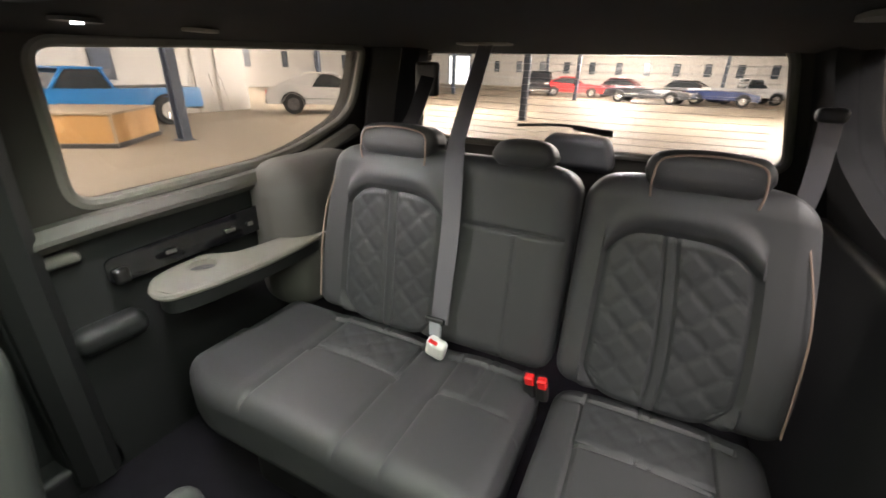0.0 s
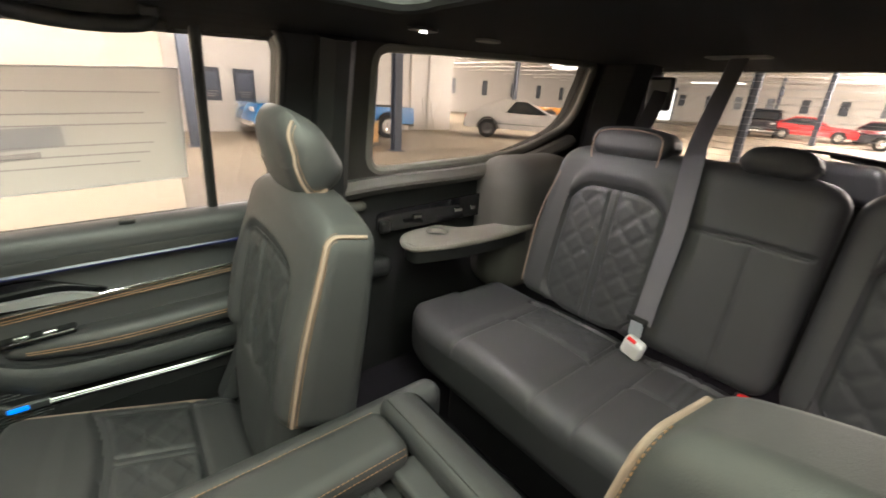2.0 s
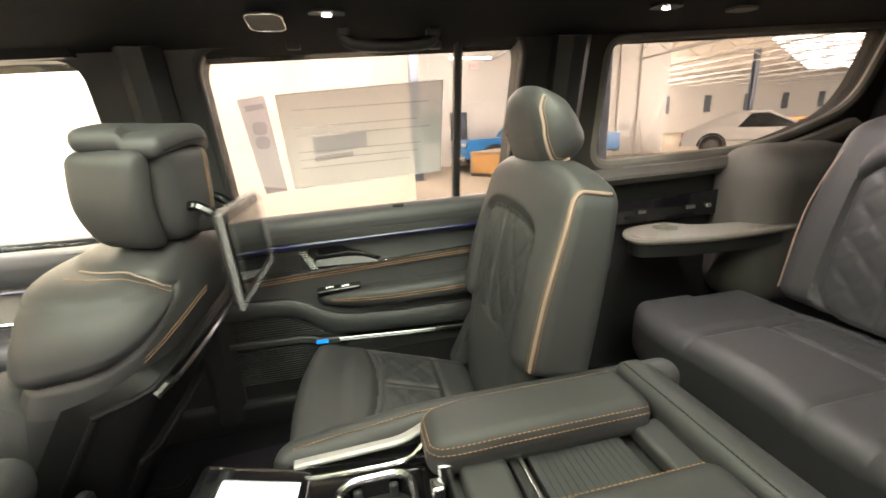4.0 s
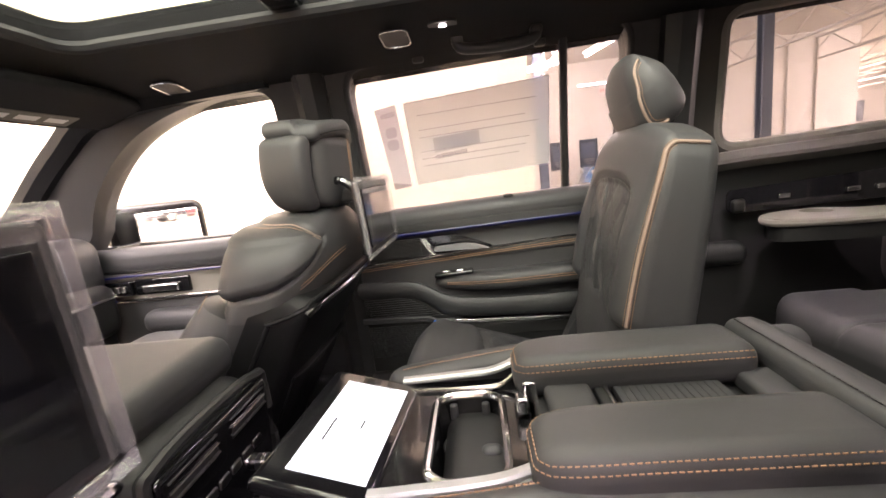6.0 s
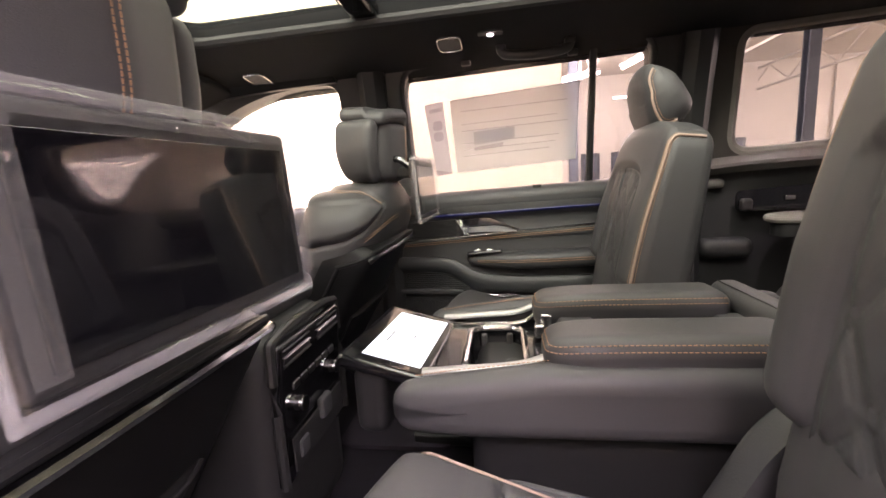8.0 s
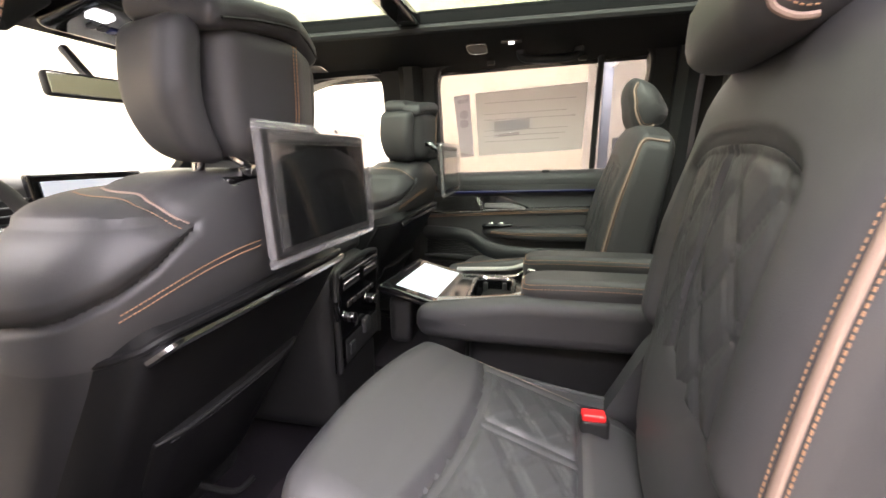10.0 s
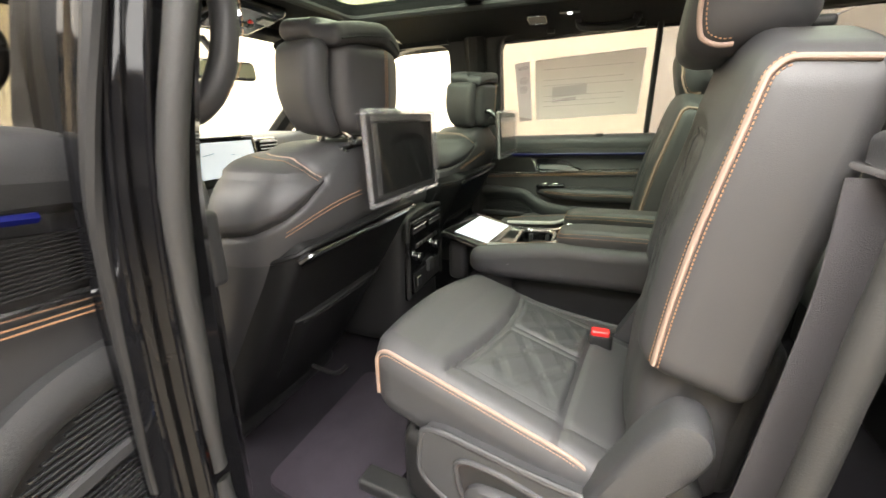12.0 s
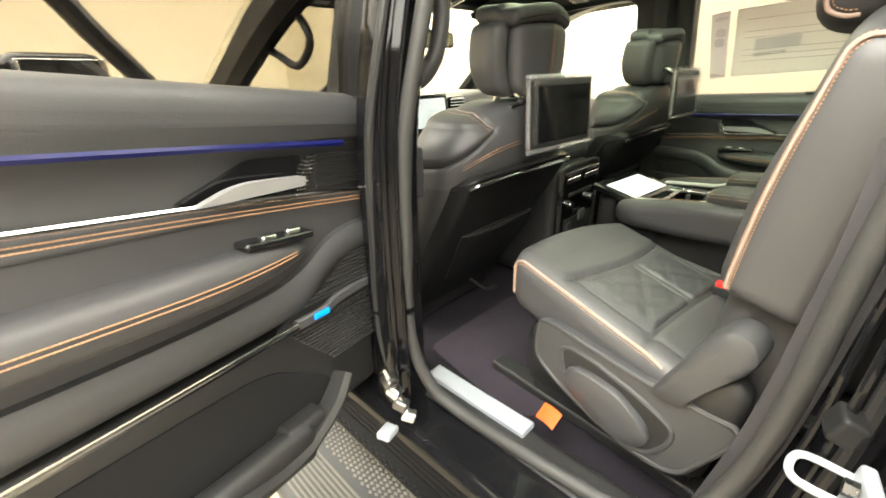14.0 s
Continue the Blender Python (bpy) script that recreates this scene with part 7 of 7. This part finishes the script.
def truss(y, x0, x1):
    t = thing("roof_truss", ((x0 + x1) / 2, y, 3.7), "white open web steel roof joist", "truss", "roof trusses", "structure")
    for z, h in ((3.55, 0.06), (4.2, 0.06)):
        block("chord", ((x0 + x1) / 2, y, z), (x1 - x0, 0.08, h), 0.01, TRUSS, t)
    n = int((x1 - x0) / 0.9)
    pts = [(x0 + (x1 - x0) * i / n, y, 3.57 if i % 2 else 4.18) for i in range(n + 1)]
    tube("web", pts, 0.022, TRUSS, t, "", 6, 0, (0, 1, 0))
    return t


for k in range(9):
    truss(-1.5 - k * 3.1, 3.2, 29.5)
for k in range(5):
    truss(-31 - k * 4.5, -20, 29.5)


def strip_light(a, b, group):
    a, b = Vector(a), Vector(b)
    c = (a + b) / 2
    st = thing("strip_light", tuple(c), "long lit fluorescent strip light", "lamp", group)
    tube("tube", [a, b], 0.035, TUBELIGHT, st, "glowing tube", 8, 0)
    tube("housing", [a + Vector((0, 0, 0.07)), b + Vector((0, 0, 0.07))], 0.05, TRUSS, st, "", 8, 0, (0, 0, 1), False, strip(0.16, 0.05))
    tube("hanger", [c + Vector((0, 0, 0.09)), Vector((c.x, c.y, 4.42))], 0.008, TRUSS, st, "", 6, 0)


for a, b in (((15.2, -9.2, 3.55), (17.6, -12.8, 3.55)), ((10.4, -1.0, 3.5), (9.8, -1.75, 3.5)), ((9.6, -2.2, 3.5), (8.2, -2.5, 3.5)), ((13.6, -3.0, 3.5), (13.6, -4.4, 3.5)), ((24.0, -14.5, 3.6), (27.0, -14.5, 3.6)), ((6.0, -26.0, 3.6), (10.0, -26.0, 3.6)), ((-4.0, -26.0, 3.6), (0.0, -26.0, 3.6)), ((-10.0, -34.0, 3.6), (-6.0, -34.0, 3.6)), ((2.0, -36.0, 3.6), (6.0, -36.0, 3.6)), ((12.0, -40.0, 3.6), (16.0, -40.0, 3.6)), ((-2.0, -46.0, 3.6), (3.0, -46.0, 3.6))):
    strip_light(a, b, "hall strip lights")
# the bright bank of tubes
near_a, near_b = Vector((11.7, -12.8, 4.05)), Vector((10.6, -15.9, 4.05))
far_a, far_b = Vector((23.5, -30.5, 4.05)), Vector((22.6, -34.2, 4.05))
for k in range(15):
    f = (k / 14) ** 1.15
    strip_light(near_a.lerp(far_a, f), near_b.lerp(far_b, f), "bank of strip lights")
ex = thing("exit_sign", (13.9, -3.9, 3.3), "small hanging exit sign", "sign")
block("box", (13.9, -3.9, 3.3), (0.06, 0.36, 0.22), 0.02, WHITEPL, ex)
txt = bpy.data.curves.new("letters", "FONT")
txt.body, txt.size, txt.extrude, txt.align_x, txt.align_y = "EXIT", 0.16, 0.004, "CENTER", "CENTER"
letters = new("letters", txt)
txt.materials.append(RED)
letters.parent = ex
letters.matrix_parent_inverse = Matrix.Translation((-13.9, 3.9, -3.3))
letters.matrix_basis = pose(13.86, -3.9, 3.3, 90, 0, -90)
tube("hanger", [(13.9, -3.9, 3.4), (13.9, -3.9, 4.4)], 0.01, TRUSS, ex, "", 6, 0)

# daylight in the open roller door of the far wall
DAYLIGHT = glow("daylight", (0.95, 1.0, 0.92), 5)
gate = thing("roller_door", (25.4, -55.86, 0), "open roller door full of daylight", "door", "", "structure")
block("opening", (25.4, -55.86, 1.75), (3.0, 0.06, 3.5), 0.01, DAYLIGHT, gate, "bright daylight outside", (1, 1, 1))
for dx in (-1.58, 1.58):
    block("jamb", (25.4 + dx, -55.84, 1.8), (0.16, 0.12, 3.6), 0.01, STEELBLUE, gate)
block("lintel", (25.4, -55.84, 3.66), (3.4, 0.14, 0.24), 0.01, STEELBLUE, gate)

# wall fittings
DARKWIN = material("dark_window", (0.10, 0.11, 0.13), 0.2, grain=20, bump=0, vary=0.3)


def wall_window(x, y, z, w, h, along):
    wd = thing("wall_window", (x, y, z), "narrow dark window in the white hall wall", "window", "hall windows", "structure")
    sx, sy = (w, 0.04) if along == "x" else (0.04, w)
    block("pane", (x, y, z), (sx, sy, h), 0.01, DARKWIN, wd)
    block("sill", (x, y, z - h / 2 - 0.03), (sx * 1.15 + 0.02, sy * 1.15 + 0.02, 0.05), 0.01, TRUSS, wd)
    return wd


for i in range(17):
    wall_window(-22 + i * 3.0, -55.88, 2.35, 0.7, 1.3, "x")
for i in range(8):
    wall_window(29.88, -17 - i * 4.0, 2.2, 0.7, 1.3, "y")
for y, z in ((-2.5, 1.40), (-3.5, 1.40), (-7.1, 1.60)):
    ps = thing("wall_poster", (14.57, y, z), "dark framed poster on the white wall", "poster", "wall posters")
    block("frame", (14.57, y, z), (0.04, 0.62, 0.95), 0.01, DARKWIN, ps)
    block("sheet", (14.545, y, z + 0.1), (0.01, 0.45, 0.5), 0.003, STEELBLUE, ps)
    for k in range(3):
        block("print_bar", (14.54, y, z - 0.2 - k * 0.07), (0.006, 0.4 - 0.08 * k, 0.03), 0.002, PAPER, ps)
for i in range(3):
    block("wall_rib", (14.55, -9.0 - i * 0.9, 2.1), (0.06, 0.05, 4.2), 0.01, WALLWHITE)["kind"] = "structure"
hand = thing("pallet_truck", (14.2, -10.3, 0.0), "pale hand truck leaning on the wall", "hand truck")
for dy in (-0.22, 0.22):
    tube("rail", [(14.1, -10.6 + dy, 0.1), (14.45, -10.6 + dy, 1.3)], 0.025, TRUSS, hand, "", 8, 0)
for z in (0.3, 0.7, 1.1):
    tube("rung", [(14.1 + z * 0.28, -10.82, z), (14.1 + z * 0.28, -10.38, z)], 0.02, TRUSS, hand, "", 8, 0)

# plywood crate
PLY = material("plywood", (0.52, 0.29, 0.10), 0.6, grain=60, bump=0.1, vary=0.25, patch=3)
PLYTOP = material("worn_plywood", (0.36, 0.28, 0.19), 0.75, grain=60, bump=0.1, vary=0.25, patch=3)
crate = thing("plywood_crate", (10.96, -4.48, 0), "low orange plywood crate with a dark base", "crate")
cm = pose(10.96, -4.48, 0, 0, 0, -53)


def crate_block(name, c, s, mat):
    block(name, tuple(cm @ Vector(c)), s, 0.01, mat, crate, "", (1, 1, 1), (0, 0, -53))


crate_block("base", (0, 0, 0.05), (2.0, 2.5, 0.10), DARKMETAL)
crate_block("box", (0, 0, 0.37), (1.95, 2.45, 0.56), PLY)
crate_block("lid", (0, 0, 0.67), (2.01, 2.52, 0.05), PLYTOP)
for y in (-1.22, 0.0, 1.22):
    crate_block("batten", (-0.98, y, 0.37), (0.02, 0.07, 0.56), PLYTOP)


# ---- vehicles ----
TYRE = material("tyre_rubber", (0.02, 0.02, 0.02), 0.7, grain=60, bump=0.2)
CARGLASS = material("car_glass", (0.02, 0.025, 0.03), 0.08, grain=10, bump=0, coat=0.4)


def car(name, at, yaw, length, width, profile, roof, colour_mat, label, wheel_r=0.34, axles=(0.2, 0.8), trim=CHROME):
    """A car from its side outline (along, height) and its cabin outline, both in shares of the length and metres of height."""
    m = pose(at[0], at[1], 0, 0, 0, yaw)
    c = thing(name, (at[0], at[1], 0), label, "car" if "pickup" not in name else "truck", "parked cars")

    def loft(part_name, pts, w0, w1, mat, cut):
        n = len(pts)
        verts, faces = [], []
        zs = [z for _, z in pts]
        lo, hi = min(zs), max(zs)
        rows = ((-1.0, 0.93), (-0.96, 1.0), (0.96, 1.0), (1.0, 0.93))
        for f, k in rows:
            for u, z in pts:
                w = w0 + (w1 - w0) * (z - lo) / max(1e-6, hi - lo)
                verts.append(m @ Vector(((u - 0.5) * length * (0.985 + 0.015 * k), f * w / 2, lo + (z - lo) * (0.97 + 0.03 * k))))
        for r in range(3):
            for i in range(n):
                j = (i + 1) % n
                faces.append([r * n + i, r * n + j, (r + 1) * n + j, (r + 1) * n + i])
        faces += [list(range(n)), [3 * n + i for i in reversed(range(n))]]
        return make(part_name, verts, faces, mat, c)

    body = loft("body", [tuple(p) for p in round_poly(profile, 0.03, 3)], width, width * 0.96, colour_mat, 0)
    if roof:
        loft("cabin_glass", [tuple(p) for p in round_poly(roof, 0.03, 3)], width * 0.93, width * 0.74, CARGLASS, 0)
        if "coupe" in name:
            loft("rear_quarter", [(roof[0][0], roof[0][1]), (roof[1][0], roof[1][1] + 0.01), (roof[1][0] + 0.10, roof[1][1] + 0.02), (roof[1][0] + 0.03, roof[0][1])], width * 0.95, width * 0.77, colour_mat, 0)
        top = max(z for u, z in roof)
        ru = [u for u, z in roof if z > top - 0.06]
        block("roof", tuple(m @ Vector((((min(ru) + max(ru)) / 2 - 0.5) * length, 0, top))), ((max(ru) - min(ru)) * length + 0.2, width * 0.78, 0.07), 0.03, colour_mat, c, "", (2, 2, 1), (0, 0, yaw))
        for u0, u1 in ((roof[0][0], roof[1][0]), (roof[-1][0], roof[-2][0])):
            for sgn in (-1, 1):
                z0 = roof[0][1]
                tube("pillar", [m @ Vector(((u0 - 0.5) * length, sgn * width * 0.46, z0)), m @ Vector(((u1 - 0.5) * length, sgn * width * 0.38, top))], 0.04, colour_mat, c, "", 6, 0)
    for ax in axles:
        for sgn in (-1, 1):
            p = m @ Vector(((ax - 0.5) * length, sgn * (width / 2 - 0.08), wheel_r))
            side = (m.to_3x3() @ Vector((0, sgn, 0)))
            wh = tube("wheel", [p - side * 0.10, p + side * 0.10], wheel_r, TYRE, c, "black tyre", 22, 0)
            tube("rim", [p + side * 0.06, p + side * 0.115], wheel_r * 0.62, trim, wh, "bright wheel rim", 16, 0)
            for a in range(5):
                d = Vector((math.cos(a * 1.2566), 0, math.sin(a * 1.2566)))
                dd = m.to_3x3() @ d
                tube("spoke", [p + side * 0.118 + dd * 0.03, p + side * 0.118 + dd * wheel_r * 0.6], 0.025, trim, wh, "", 5, 0)
            tube("arch", [p + side * 0.09 + (m.to_3x3() @ Vector((math.cos(a) * (wheel_r + 0.05), 0, math.sin(a) * (wheel_r + 0.05)))) for a in [math.pi * i / 10 for i in range(11)]], 0.035, PLASTIC, c, "", 6, 0)
    for sgn in (-1, 1):
        block("headlight", tuple(m @ Vector((length * 0.49, sgn * width * 0.36, profile[3][1] * 0.8))), (0.06, 0.3, 0.12), 0.03, WHITEPL, c, "", (1, 1, 1), (0, 0, yaw))
        block("tail_light", tuple(m @ Vector((-length * 0.495, sgn * width * 0.36, 0.75))), (0.05, 0.3, 0.12), 0.02, RED, c, "", (1, 1, 1), (0, 0, yaw))
    block("bumper", tuple(m @ Vector((length * 0.495, 0, 0.42))), (0.14, width * 0.96, 0.16), 0.05, trim, c, "", (1, 4, 1), (0, 0, yaw))
    block("bumper", tuple(m @ Vector((-length * 0.495, 0, 0.45))), (0.14, width * 0.96, 0.16), 0.05, trim, c, "", (1, 4, 1), (0, 0, yaw))
    block("side_line", tuple(m @ Vector((0, 0, 0.55))), (length * 0.55, width * 1.005, 0.025), 0.008, trim, c, "", (1, 1, 1), (0, 0, yaw))
    return c


def paint(name, rgb):
    return material(name, rgb, 0.22, grain=20, bump=0, vary=0.08, wear=0.05, coat=0.8)


P_BLUE, P_WHITE, P_RED = paint("blue_paint", (0.03, 0.20, 0.50)), paint("white_paint", (0.72, 0.72, 0.71)), paint("red_paint", (0.65, 0.03, 0.03))
P_BLACK, P_MAROON, P_NAVY, P_ORANGE = paint("black_car_paint", (0.02, 0.02, 0.025), ), paint("maroon_paint", (0.22, 0.03, 0.04)), paint("navy_paint", (0.03, 0.05, 0.16)), paint("orange_paint", (0.75, 0.30, 0.03))
SEDAN = [(0.0, 0.35), (0.01, 0.80), (0.30, 0.92), (0.72, 0.90), (0.98, 0.72), (1.0, 0.35)]
COUPE = [(0.005, 0.36), (0.0, 0.62), (0.02, 0.90), (0.10, 1.0), (0.22, 1.03), (0.36, 0.96), (0.54, 0.95), (0.72, 0.97), (0.90, 0.90), (0.985, 0.78), (1.0, 0.60), (0.99, 0.34)]
COUPETOP = [(0.08, 0.98), (0.30, 1.40), (0.49, 1.43), (0.67, 0.95)]
PICKUPLOW = [(0.0, 0.46), (0.0, 0.99), (0.42, 0.99), (0.70, 1.03), (0.97, 0.99), (1.0, 0.42)]
PICKUPLOWTOP = [(0.43, 0.99), (0.455, 1.44), (0.60, 1.47), (0.68, 1.0)]
SEDANTOP = [(0.14, 0.90), (0.26, 1.38), (0.52, 1.42), (0.70, 0.90)]
PICKUP = [(0.0, 0.50), (0.0, 1.05), (0.42, 1.05), (0.70, 1.08), (0.97, 1.05), (1.0, 0.45)]
PICKUPTOP = [(0.43, 1.05), (0.455, 1.62), (0.60, 1.65), (0.68, 1.06)]
pick = car("pickup_truck", (13.15, -5.7), 90, 5.4, 1.95, PICKUPLOW, PICKUPLOWTOP, P_BLUE, "bright blue vintage pickup truck parked by the wall", 0.38, (0.2, 0.82))
# thin dark plate on the closed body stands for the shaded open bed
block("bed_shade", (13.15, -7.35, 0.996), (1.5, 1.9, 0.012), 0.004, PLASTIC, pick)
car("coupe", (11.3, -13.4), -138, 4.9, 1.95, COUPE, COUPETOP, P_WHITE, "white muscle coupe parked in the hall", 0.36, (0.19, 0.81), DARKMETAL)
car("pickup_truck", (17.4, -25.6), -150, 5.0, 1.95, PICKUP, PICKUPTOP, P_ORANGE, "yellow orange pickup truck parked far back", 0.42)
car("sports_car", (6.3, -36), 190, 4.7, 1.95, COUPE, COUPETOP, P_RED, "bright red sports car in the far row", 0.34)
car("convertible", (0.6, -32), 165, 5.4, 2.0, SEDAN, None, P_BLACK, "black vintage convertible with bright trim", 0.36)
car("sedan", (2.6, -39), 175, 5.0, 1.95, SEDAN, SEDANTOP, P_MAROON, "maroon vintage saloon in the far row", 0.35)
car("sedan", (-2.2, -39), 165, 5.2, 1.95, SEDAN, SEDANTOP, P_BLACK, "dark vintage saloon in the far row", 0.35)
car("pickup_truck", (-5.4, -37), 195, 5.2, 1.95, PICKUP, PICKUPTOP, P_WHITE, "white vintage pickup truck in the far row", 0.38)
car("roadster", (-3.6, -33.5), 170, 4.4, 1.8, SEDAN, None, P_NAVY, "navy blue open roadster", 0.34)
jeep = car("off_roader", (9.0, -36), 100, 3.9, 1.85, [(0.0, 0.55), (0.0, 1.15), (0.5, 1.18), (0.55, 1.15), (0.98, 1.10), (1.0, 0.55)], [(0.02, 1.15), (0.03, 1.80), (0.50, 1.80), (0.58, 1.15)], P_BLACK, "black and white off-road car in the far row", 0.42)
